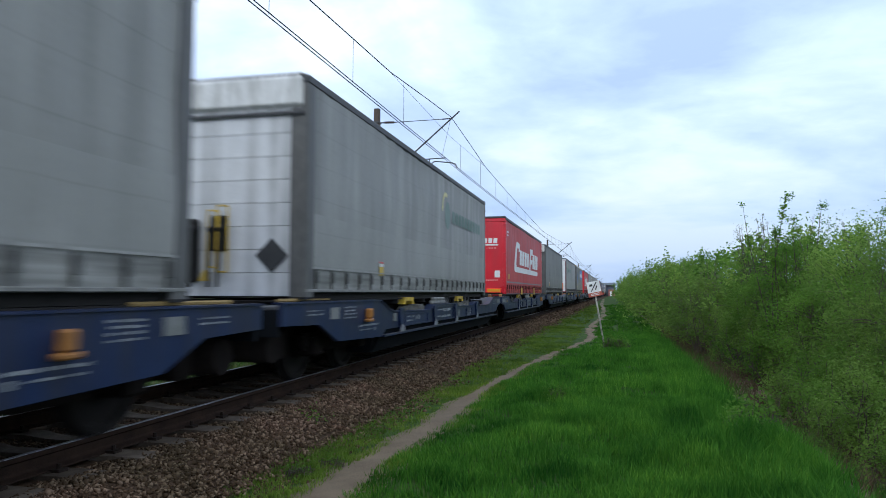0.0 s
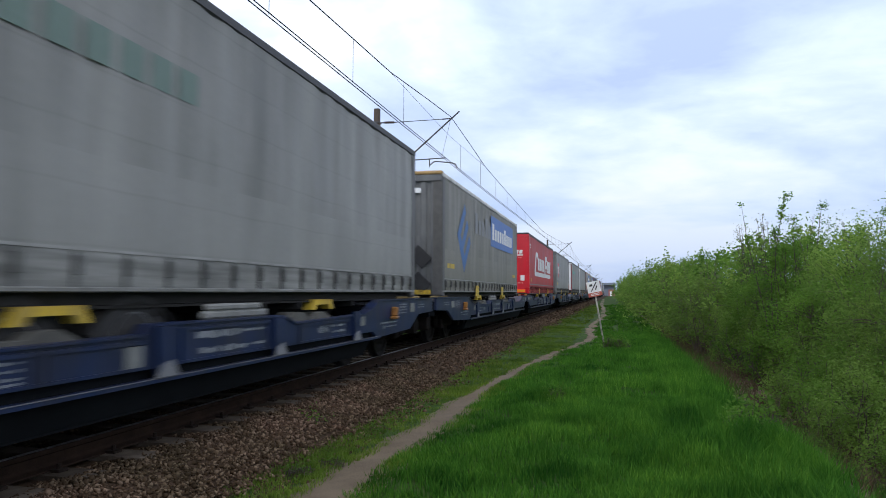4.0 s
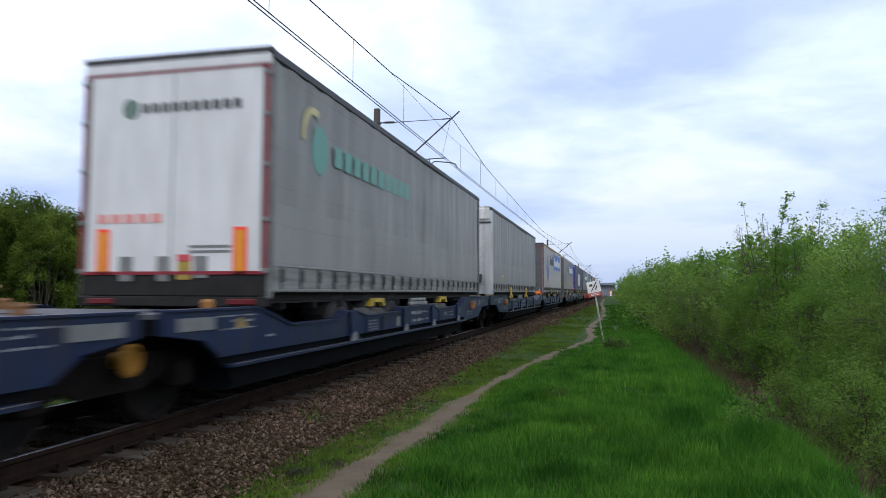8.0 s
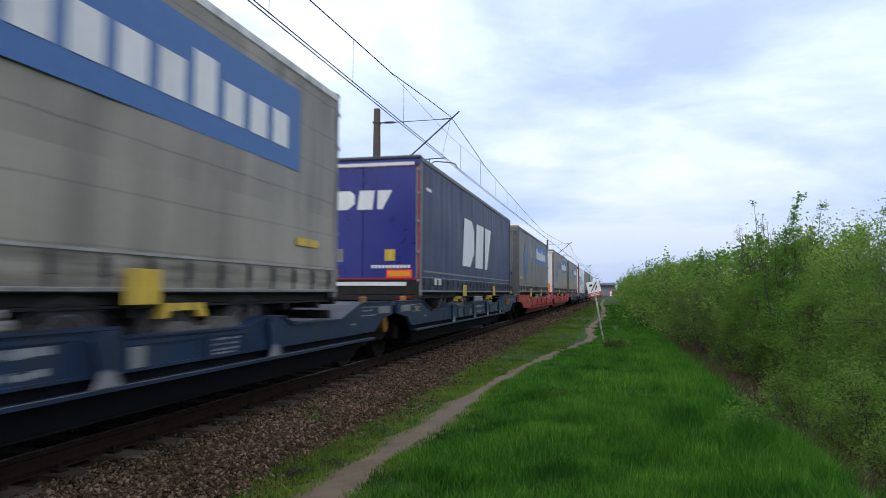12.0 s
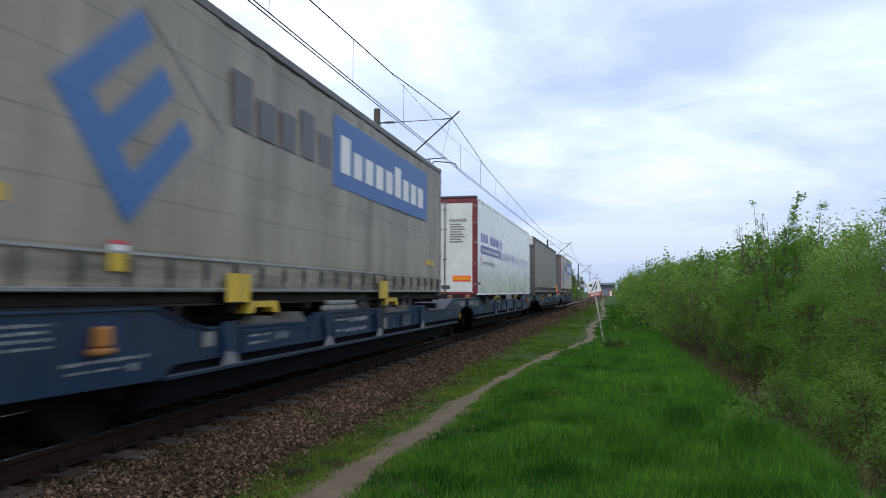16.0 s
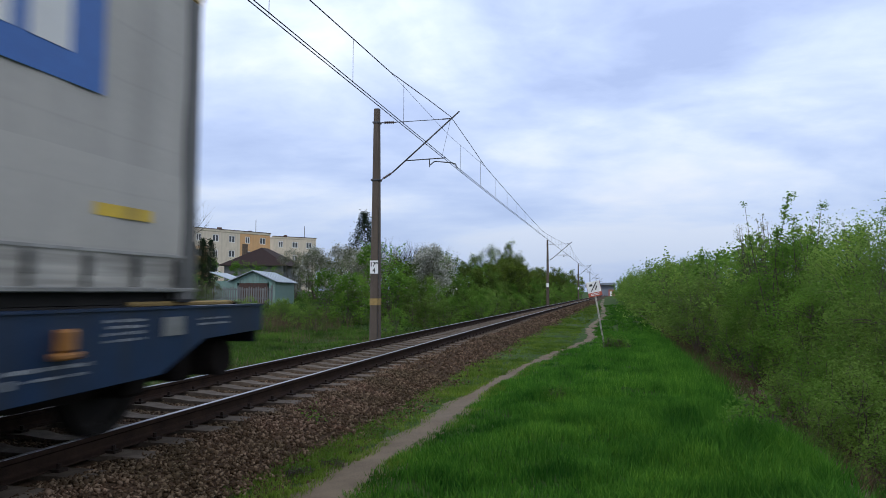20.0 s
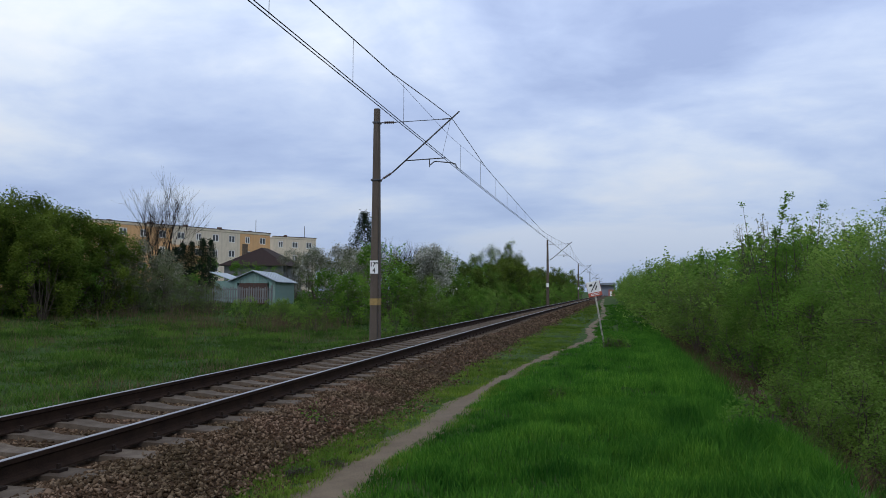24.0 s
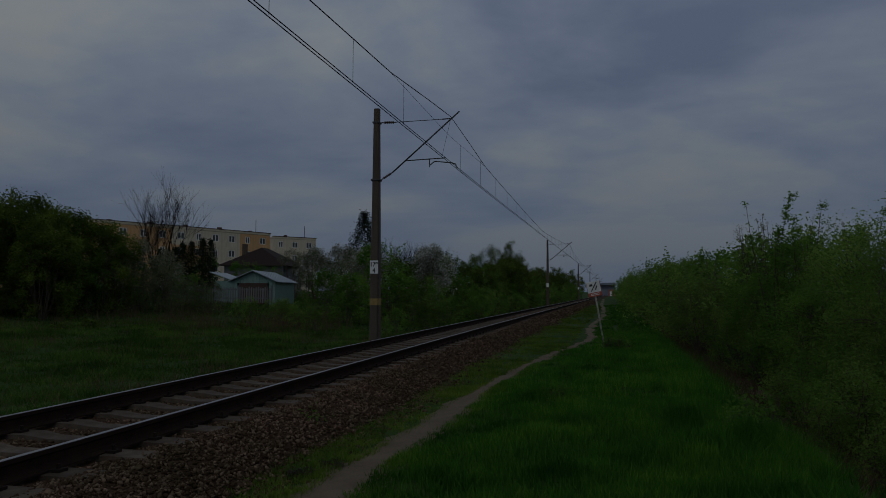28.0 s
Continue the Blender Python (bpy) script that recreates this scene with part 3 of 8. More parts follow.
# ---------------------------------------------------------------- track
def build_track():
    tr = root("railway_track", "single railway track of dark rails on concrete sleepers", "track", kind="structure")
    prof = [(-0.075, -0.172), (0.075, -0.172), (0.075, -0.158), (0.02, -0.142), (0.009, -0.12), (0.009, -0.055), (0.036, -0.038),
            (0.036, -0.004), (-0.036, -0.004), (-0.036, -0.038), (-0.009, -0.055), (-0.009, -0.12), (-0.02, -0.142), (-0.075, -0.158)]
    head = [(-0.022, -0.0045), (0.022, -0.0045), (0.019, 0.0), (-0.019, 0.0)]
    ys = spaced([(-460, 40), (-20, 10), (0, 3), (60, 6), (160, 20), (520, 1)])
    for sgn in (-1, 1):
        for nm, pf, mat in (("rail", prof, M_RAIL), ("rail_head", head, M_RAILTOP)):
            v, f = [], []
            k = len(pf)
            for i, y in enumerate(ys):
                cx = XC + float(bend(y)) + sgn * GAUGE / 2
                v += [(cx + a, float(y), b) for a, b in pf]
                if i:
                    o = (i - 1) * k
                    f += [(o + j, o + (j + 1) % k, o + (j + 1) % k + k, o + j + k) for j in range(k)]
            ob = part(nm, mesh_of(nm, v, f, mat), None, tr if nm == "rail" else rail,
                      "dark rusty steel rail" if nm == "rail" else "shiny worn running surface")
            if nm == "rail":
                rail = ob
    # sleepers: deeper under the rails, waisted in the middle
    def sleeper_mesh():
        bm = bmesh.new()
        secs = [(-1.27, -0.19, 0.10), (-1.2, -0.172, 0.13), (-0.45, -0.172, 0.13), (-0.25, -0.20, 0.11), (0.25, -0.20, 0.11), (0.45, -0.172, 0.13), (1.2, -0.172, 0.13), (1.27, -0.19, 0.10)]
        rings = []
        for x, zt, hw in secs:
            rings.append([bm.verts.new(p) for p in ((x, -hw - 0.02, -0.34), (x, -hw, zt), (x, hw, zt), (x, hw + 0.02, -0.34))])
        for a, b in zip(rings, rings[1:]):
            for i in range(3):
                bm.faces.new((a[i], a[i + 1], b[i + 1], b[i]))
        bm.faces.new(rings[0]), bm.faces.new(list(reversed(rings[-1])))
        bmesh.ops.recalc_face_normals(bm, faces=bm.faces[:])
        return bm

    def clip_mesh():
        bm = bmesh.new()
        box(bm, -0.045, 0.045, -0.05, 0.05, -0.172, -0.148)
        rod(bm, (0.0, 0, -0.15), (0.0, 0, -0.108), 0.018, 6)
        return bm
    sl, cl = shared(("sleeper",), sleeper_mesh), shared(("rail_clip",), clip_mesh)
    sl.materials.append(M_CONC), cl.materials.append(M_CLIP)
    rng = random.Random(4)
    far_v, far_f = [], []
    n = 0
    y = -24.0
    while y < 330:
        cx = XC + float(bend(y))
        if y < 140:
            s = part("sleeper", sl, None, tr, at=pose(cx, y + rng.uniform(-0.02, 0.02), rng.uniform(-0.008, 0.004), 0, 0, rng.uniform(-0.8, 0.8)))
            if 1.5 < y < 34:
                for d in (-0.87, -0.64, 0.64, 0.87):
                    part("rail_clip", cl, None, s, at=pose(d, 0, 0))
        else:
            o = len(far_v)
            far_v += [(cx + a, y + b, z) for a, b, z in ((-1.3, -0.13, -0.18), (1.3, -0.13, -0.18), (1.3, 0.13, -0.18), (-1.3, 0.13, -0.18))]
            far_f.append((o, o + 1, o + 2, o + 3))
        y += 0.60
    part("far_sleepers", mesh_of("far_sleepers", far_v, far_f, M_CONC), None, tr)


# ---------------------------------------------------------------- overhead line
MAST_Y = [-43.0, 22.7, 85.5, 157.0, 228.0, 299.0]


def build_mast(y, arm_x, near):
    cx = XC + float(bend(y))
    base = (float(land(cx - 2.60, y)) + 0.04) / 1.032
    m = root("catenary_mast", "tapered concrete railway mast with a slanting steel arm", "mast", pose(cx - 2.60, y, -0.04) @ Matrix.Scale(1.032, 4), "catenary masts")
    bm = bmesh.new()
    lo, hi = 0.175, 0.095
    z0, z1 = base - 0.3, 7.33
    pts = [(-1, -0.6), (-0.6, -1), (0.6, -1), (1, -0.6), (1, 0.6), (0.6, 1), (-0.6, 1), (-1, 0.6)]
    rings = []
    for k in range(7):
        u = k / 6
        w = lo + (hi - lo) * u
        rings.append([bm.verts.new((a * w, b * w, z0 + (z1 - z0) * u)) for a, b in pts])
    for a, b in zip(rings, rings[1:]):
        for i in range(8):
            bm.faces.new((a[i], a[(i + 1) % 8], b[(i + 1) % 8], b[i]))
    bm.faces.new(rings[-1])
    part("pole", bm, M_MAST, m, "weathered brown-grey concrete pole")
    for z, w in ((6.86, 0.125), (4.93, 0.15)):
        part("clamp", boxed(-w, w, -w, w, z - 0.03, z + 0.03, bevel=0.01), M_STEEL, m)
    # slanting tube and upper tie, each with an insulator
    r = 0.025 if near else 0.035
    tip = arm_x + 0.05
    bm = bmesh.new()
    rod(bm, (0.56, 0, 5.18), (tip + 0.36, 0, 7.10), r)
    part("bracket_tube", bm, M_STEEL, m)
    bm = bmesh.new()
    rod(bm, (0.66, 0, 6.85), (tip - 0.22, 0, 6.868), r * 0.45, 6)
    rod(bm, (tip - 0.22, 0, 6.868), (tip + 0.06, 0, 6.878), r * 0.8, 6)
    part("tie_rod", bm, M_STEEL, m)
    for a, b in (((0.13, 0, 4.92), (0.56, 0, 5.18)), ((0.1, 0, 6.86), (0.68, 0, 6.85))):
        bm = bmesh.new()
        A, B = Vector(a), Vector(b)
        rod(bm, A, B, 0.018, 6)
        for k in range(5):
            c = A.lerp(B, 0.32 + 0.12 * k)
            d = (B - A).normalized() * 0.014
            rod(bm, c - d, c + d, 0.05, 8)
        part("insulator", bm, M_INSUL, m, "ribbed brown insulator")
    # registration arm and hooked steady arm
    bm = bmesh.new()
    rod(bm, (1.02, 0, 5.55), (tip - 0.10, 0, 5.588), r * 0.7, 6)
    part("registration_arm", bm, M_STEEL, m)
    bm = bmesh.new()
    for a, b in (((1.815, 0, 5.56), (1.815, 0, 5.31)), ((1.815, 0, 5.36), (1.985, 0, 5.49)), ((1.985, 0, 5.49), (2.56, 0, 5.42)), ((2.56, 0, 5.42), (2.69, 0, 5.37)), ((2.69, 0, 5.37), (2.72, 0, 5.25))):
        rod(bm, a, b, r * 0.7, 6)
    part("steady_arm", bm, M_STEEL, m)
    if near:
        bm = bmesh.new()
        for k in range(14):
            rod(bm, (0.13, -0.155 + 0.004 * k, z0 + 0.32 * k + 0.3), (0.135, -0.151 + 0.004 * k, z0 + 0.32 * (k + 1) + 0.3), 0.012, 5)
        part("earth_cable", bm, M_BLACK, m)
        band = bmesh.new()
        prism(band, [(a * 0.171, b * 0.171) for a, b in pts], 0.80, 1.02, "z")
        part("painted_band", band, M_OCHRE, m, "faded ochre painted band")
        plate = part("number_plate", boxed(-0.14, 0.14, -0.183, -0.172, 1.83, 2.26), M_WHITE, m, "white kilometre plate with black digits")
        for txt, zz, size in (("179", 2.07, 0.19), ("4", 1.87, 0.19)):
            cu = bpy.data.curves.new("digits", "FONT")
            cu.body, cu.size, cu.align_x, cu.extrude, cu.offset = txt, size, "CENTER", 0.001, 0.006
            cu.materials.append(M_BLACK)
            ob = new("digits", cu)
            ob.parent = plate
            ob.matrix_basis = pose(0, -0.1845, zz, 90, 0, 0)
    elif y < 200:
        part("number_plate", boxed(-0.14, 0.14, -0.19, -0.172, 1.83, 2.26), M_WHITE, m)
    return m


def build_overhead():
    offs = [2.40, 2.40, 2.42, 2.40, 2.42, 2.40]
    for y, o in zip(MAST_Y, offs):
        build_mast(y, o, y == MAST_Y[1])
    zz = [0.0, 0.05, -0.05, 0.05, -0.05, 0.05]
    cat = root("overhead_line", "thin overhead contact and carrier wires on droppers", "wires")

    def mess_z(y):
        d = min(abs(y - m) for m in MAST_Y)
        return float(np.interp(d, [0, 3.8, 6.6, 9.3, 11.4, 14.4, 22, 31], [7.12, 6.83, 6.58, 6.49, 6.41, 6.34, 6.10, 5.88]))

    def mess_x(y):
        return XC + float(bend(y))

    def wire(name, pts, r, label=""):
        V, F = tubes([(np.array(pts, float), np.full(len(pts), r))], 5)
        part(name, quick_mesh(name, V, F, M_WIRE), None, cat, label)

    ys = sorted(set(spaced([(-43, 3), (90, 6), (299, 1)])) | {m + k for m in MAST_Y[1:-1] for k in (-6.6, 0.0, 6.6)})
    wire("carrier_wire", [(mess_x(y), y, mess_z(y)) for y in ys], 0.012, "sagging copper carrier wire")
    for s in (-0.04, 0.04):
        wire("contact_wire", [(mess_x(y) + s, y, 5.55) for y in spaced([(-43, 6), (299, 1)])], 0.010, "level contact wire")
    for m in MAST_Y:
        wire("dropper", [(mess_x(m + 1.6), m + 1.6, 6.46), (mess_x(m + 1.6), m + 1.6, 5.55)], 0.005)
        for k in range(9):
            for y in (m - 5.5 - 3.7 * k, m + 5.5 + 3.7 * k):
                if -8 < y < 160 and min(abs(y - q) for q in MAST_Y) == abs(y - m):
                    wire("dropper", [(mess_x(y), y, mess_z(y)), (mess_x(y), y, 5.55)], 0.0055)
    for y in MAST_Y[1:4]:
        wire("stitch_wire", [(mess_x(y - 6.85), y - 6.85, 6.58), (mess_x(y), y - 0.3, 6.42), (mess_x(y + 6.6), y + 6.6, 6.58)], 0.005)
        wire("stay_wire", [(mess_x(y), y, 7.05), (mess_x(y), y - 1.2, 5.6)], 0.005)


# ---------------------------------------------------------------- warning sign
def build_sign():
    b = float(land(-0.04, 20.95))
    s = root("warning_sign", "leaning white warning sign with red foot strip", "sign", pose(-0.04, 20.95, b))
    top = Vector((-0.36, 0.0, 1.93))
    bm = bmesh.new()
    rod(bm, (0, 0, -0.3), top * 0.98, 0.024, 8)
    part("post", bm, surface("peeling_post", (0.045, 0.036, 0.026), (0.50, 0.48, 0.42), 0.8, scale=5, fine=30, bump=0.1), s, "thin leaning post with peeling white paint")
    plate = part("panel", boxed(-0.19, 0.19, -0.045, -0.033, -0.17, 0.27, bevel=0.004), M_WHITE, s, "white panel with black pictogram", pose(-0.32, 0, 1.68, 0, -12, 0))
    part("foot_strip", boxed(-0.19, 0.19, -0.052, -0.048, -0.17, -0.05), surface("faded_red_strip", (0.34, 0.070, 0.045), (0.42, 0.10, 0.065), 0.5, bump=0.03), plate, "orange-red strip with unreadable wording")
    bm = bmesh.new()
    for z in (-0.085, -0.125):
        box(bm, -0.12, 0.12, -0.056, -0.053, z - 0.009, z + 0.009)
    part("wording", bm, M_WHITE, plate)
    bm = bmesh.new()
    prism(bm, [(-0.11, -0.01), (-0.085, -0.02), (0.11, 0.23), (0.085, 0.245)], -0.053, -0.0485, "y")
    prism(bm, [(-0.13, 0.14), (-0.03, 0.14), (-0.03, 0.20), (-0.10, 0.20)], -0.053, -0.0485, "y")
    prism(bm, [(0.02, 0.02), (0.05, 0.02), (0.11, 0.12), (0.08, 0.14)], -0.053, -0.0485, "y")
    part("pictogram", bm, M_BLACK, plate, "black slanting bars")
    part("edge_trim", boxed(-0.198, -0.190, -0.05, -0.03, -0.17, 0.27), M_RED, plate)
    part("edge_trim", boxed(0.190, 0.198, -0.05, -0.03, -0.17, 0.27), M_RED, plate)


build_ground()
build_path()
build_ballast()
build_track()
build_overhead()
build_sign()
scatter_stones("ballast_stones", 44000, 3.4, 13.0, 0.0225, 1, "loose broken brown and grey ballast stones", 1.25)
scatter_stones("ballast_stones", 21000, 12.5, 38.0, 0.030, 2, "broken ballast stones along the track")
scatter_stones("ballast_stones", 5000, -16.0, 3.4, 0.036, 4, "broken ballast stones beside the near track")
scatter_stones("ballast_stones", 7000, 37.0, 120.0, 0.075, 3, "broken ballast stones further along the track", 1.5)

# ---------------------------------------------------------------- grass
def blades(name, x, y, h, w, mat, seed, label, lean=0.5, fine=True):
    """Grass as one sheet of stuff: bent tapering blades."""
    rng = np.random.RandomState(seed)
    n = len(x)
    z = land(x, y) - 0.015
    a = rng.rand(n) * 6.283
    h = h * (0.55 + 0.75 * rng.rand(n))
    w = w * (0.7 + 0.6 * rng.rand(n))
    dx, dy = np.cos(a), np.sin(a)
    b = rng.rand(n) * 6.283
    lx, ly = np.cos(b) * lean * h * rng.rand(n), np.sin(b) * lean * h * rng.rand(n)
    p0 = np.stack([x - dx * w, y - dy * w, z], 1)
    p1 = np.stack([x + dx * w, y + dy * w, z], 1)
    tip = np.stack([x + lx, y + ly, z + h], 1)
    if fine:
        m0 = np.stack([x - dx * w * 0.75 + lx * 0.3, y - dy * w * 0.75 + ly * 0.3, z + h * 0.58], 1)
        m1 = np.stack([x + dx * w * 0.75 + lx * 0.3, y + dy * w * 0.75 + ly * 0.3, z + h * 0.58], 1)
        V = np.stack([p0, p1, m1, m0, tip], 1).reshape(-1, 3)
        o = 5 * np.arange(n)[:, None]
        F = np.concatenate([o + np.array([[0, 1, 2]]), o + np.array([[0, 2, 3]]), o + np.array([[3, 2, 4]])], 0)
    else:
        V = np.stack([p0, p1, tip], 1).reshape(-1, 3)
        F = 3 * np.arange(n)[:, None] + np.array([[0, 1, 2]])
    ob = new(name, quick_mesh(name, V, F, mat))
    tagged(ob, label, "grass", kind="stuff")


def tufted(rng, n, x0, x1, y0, y1, per, spread, power=1.0):
    m = max(1, n // per)
    cx, cy = x0 + (x1 - x0) * rng.rand(m), y0 + (y1 - y0) * rng.rand(m) ** power
    i = rng.randint(0, m, n)
    s = spread * (0.4 + 1.2 * rng.rand(m))[i]
    return cx[i] + s * rng.randn(n), cy[i] + s * rng.randn(n)


def patch(x, y):
    return 0.5 + 0.25 * np.sin(1.3 * x + 0.7 * y + 1) + 0.25 * np.sin(0.8 * x - 1.9 * y) * np.sin(0.5 * y + 2)


def build_grass():
    rng = np.random.RandomState(21)

    def off_path(x, y, margin):
        q = (np.abs(x - path_x(y)) / path_half(y) - 0.60) / 0.95
        return (q > 0) & (rng.rand(len(x)) < np.clip(q, 0, 1) ** 1.4 * (0.6 + 0.8 * patch(x * 2.3, y * 2.9)))

    # lush verge between the path and the ditch
    for n, y0, y1, w, fine, sd, pw in ((105000, 3.6, 11.0, 0.0045, True, 1, 1.2), (90000, 10.5, 30.0, 0.0085, False, 2, 1.25), (30000, 28.0, 90.0, 0.026, False, 3, 1.3)):
        x, y = tufted(rng, n, -2.2, 2.7, y0, y1, 22, 0.07, pw)
        x = x + bend(y)
        d = x - path_x(y)
        k = off_path(x, y, 0.25) & (x < 1.82 + bend(y) + 0.28 * rng.rand(n) ** 2 + 0.09 * np.sin(1.9 * y)) & (y > 3.4) & (d > 0)
        x, y, d = x[k], y[k], d[k]
        h = 0.045 + 0.10 * np.clip(d / 1.1, 0, 1) + 0.07 * np.clip((d - 2.2) / 1.5, 0, 1)
        h = h * (0.45 + 0.7 * patch(x, y) + 0.5 * patch(x * 3.7, y * 3.1))
        blades("verge_grass", x, y, h, w, M_GRASS, sd, "lush bright green spring grass on the verge", 0.8, fine)
    # the same verge behind the place where the camera stands
    x, y = tufted(rng, 36000, -2.0, 7.0, -14.0, 3.6, 22, 0.10)
    k = off_path(x, y, 0.25) & (x > path_x(y))
    blades("verge_grass", x[k], y[k], 0.08 + 0.08 * patch(x[k], y[k]), 0.009, M_GRASS, 14, "lush green spring grass on the verge", 0.8, False)
    # short worn grass between ballast and path, thinning towards the stones
    for n, y0, y1, w, fine, sd, pw in ((95000, 3.6, 12.0, 0.0038, True, 4, 1.2), (70000, 11.5, 34.0, 0.008, False, 5, 1.2), (22000, 32.0, 90.0, 0.02, False, 6, 1.2)):
        x, y = tufted(rng, n, -3.5, -1.2, y0, y1, 26, 0.06, pw)
        x = x + bend(y)
        d = x - XC - bend(y)
        edge = np.clip((d - 1.5) / 1.0, 0, 1) ** 1.3
        k = off_path(x, y, 0.18) & (x < path_x(y) + 0.35) & (rng.rand(n) < edge * (0.30 + 0.9 * patch(x, y))) & (y > 3.4)
        x, y = x[k], y[k]
        h = (0.035 + 0.045 * patch(x, y)) * (1 + 0.5 * (w > 0.01))
        blades("short_grass", x, y, h, w, M_GRASS_S, sd, "short yellowish trodden grass beside the path", 0.9, fine)
    # meadow beyond the track
    x, y = tufted(rng, 140000, -24, -7.3, 2.0, 34.0, 30, 0.26, 1.0)
    blades("meadow_grass", x, y, 0.05 + 0.11 * patch(x, y), 0.011, M_MEADOW, 7, "rough green meadow grass beyond the track", 1.3, False)
    x, y = tufted(rng, 80000, -48, -9, 14.0, 70.0, 24, 0.40, 1.0)
    blades("meadow_grass", x, y, 0.10 + 0.16 * patch(x, y), 0.020, M_MEADOW, 8, "rough green meadow grass before the shrubs", 1.2, False)
    x, y = tufted(rng, 3600, -29, -13, 30.0, 43.0, 60, 0.45, 1.0)
    blades("dry_stalks", x, y, 0.45 + 0.45 * patch(x, y), 0.009, M_STRAW, 9, "pale dry stalks in the meadow", 0.5, False)
    x, y = tufted(rng, 9000, -30, -7.6, 8.0, 33.0, 26, 0.35, 0.9)
    blades("dry_stalks", x, y, 0.12 + 0.26 * patch(x * 0.7, y * 0.9), 0.007, M_STRAW, 13, "pale dry stalks among green meadow grass", 0.7, False)
    # taller tussocks scattered over the meadow
    x, y = tufted(rng, 14000, -32, -8.2, 10.0, 44.0, 110, 0.30, 1.0)
    blades("meadow_grass", x, y, 0.14 + 0.16 * patch(x * 1.7, y * 1.3), 0.010, M_MEADOW, 12, "taller green tussocks in the meadow", 0.7, False)
    # dead growth in the ditch
    x, y = tufted(rng, 9000, 2.05, 4.2, 5.0, 40.0, 20, 0.14, 1.1)
    blades("ditch_litter", x + bend(y), y, 0.20 + 0.25 * patch(x, y), 0.006, leafy("dead_stalks", (0.055, 0.034, 0.020), (0.088, 0.058, 0.036), (0.150, 0.105, 0.068), 0.2), 10, "brown dead stalks in the ditch", 1.2, False)
    x, y = tufted(rng, 4200, 2.0, 3.2, 5.0, 34.0, 40, 0.10, 1.2)
    blades("bank_weeds", x + bend(y), y, 0.12 + 0.2 * patch(x, y), 0.007, M_GRASS, 11, "green weeds on the ditch bank", 0.9, False)


# ---------------------------------------------------------------- shrubs and trees
def leaf_mesh(name, centres, size, mat, rng, long=1.7, droop=0.2, flat=0.9):
    """Small folded leaves: two triangles each, turned every way but mostly facing up."""
    n = len(centres)
    nrm = rng.randn(n, 3)
    nrm[:, 2] = np.abs(nrm[:, 2]) + flat
    nrm /= np.linalg.norm(nrm, axis=1)[:, None]
    t = rng.randn(n, 3)
    t[:, 2] -= droop
    t -= nrm * (t * nrm).sum(1)[:, None]
    t /= np.linalg.norm(t, axis=1)[:, None] + 1e-9
    s = np.cross(nrm, t)
    L = (size * (0.6 + 0.8 * rng.rand(n)))[:, None]
    W = L / long * 0.5
    a, b = centres - t * L * 0.5, centres + t * L * 0.5
    l = centres - s * W + nrm * L * 0.10
    r = centres + s * W + nrm * L * 0.10
    V = np.stack([a, l, b, r], 1).reshape(-1, 3)
    o = 4 * np.arange(n)[:, None]
    F = np.concatenate([o + np.array([[0, 2, 1]]), o + np.array([[0, 3, 2]])], 0)
    return quick_mesh(name, V, F, mat)


def curve_path(rng, p, d, length, bend_up, steps=5, wob=0.12):
    p, d = np.array(p, float), np.array(d, float)
    d /= np.linalg.norm(d)
    pts = [p.copy()]
    for _ in range(steps):
        d = d + rng.randn(3) * wob + np.array([0, 0, bend_up])
        d /= np.linalg.norm(d)
        p = p + d * length / steps
        pts.append(p.copy())
    return np.array(pts), d


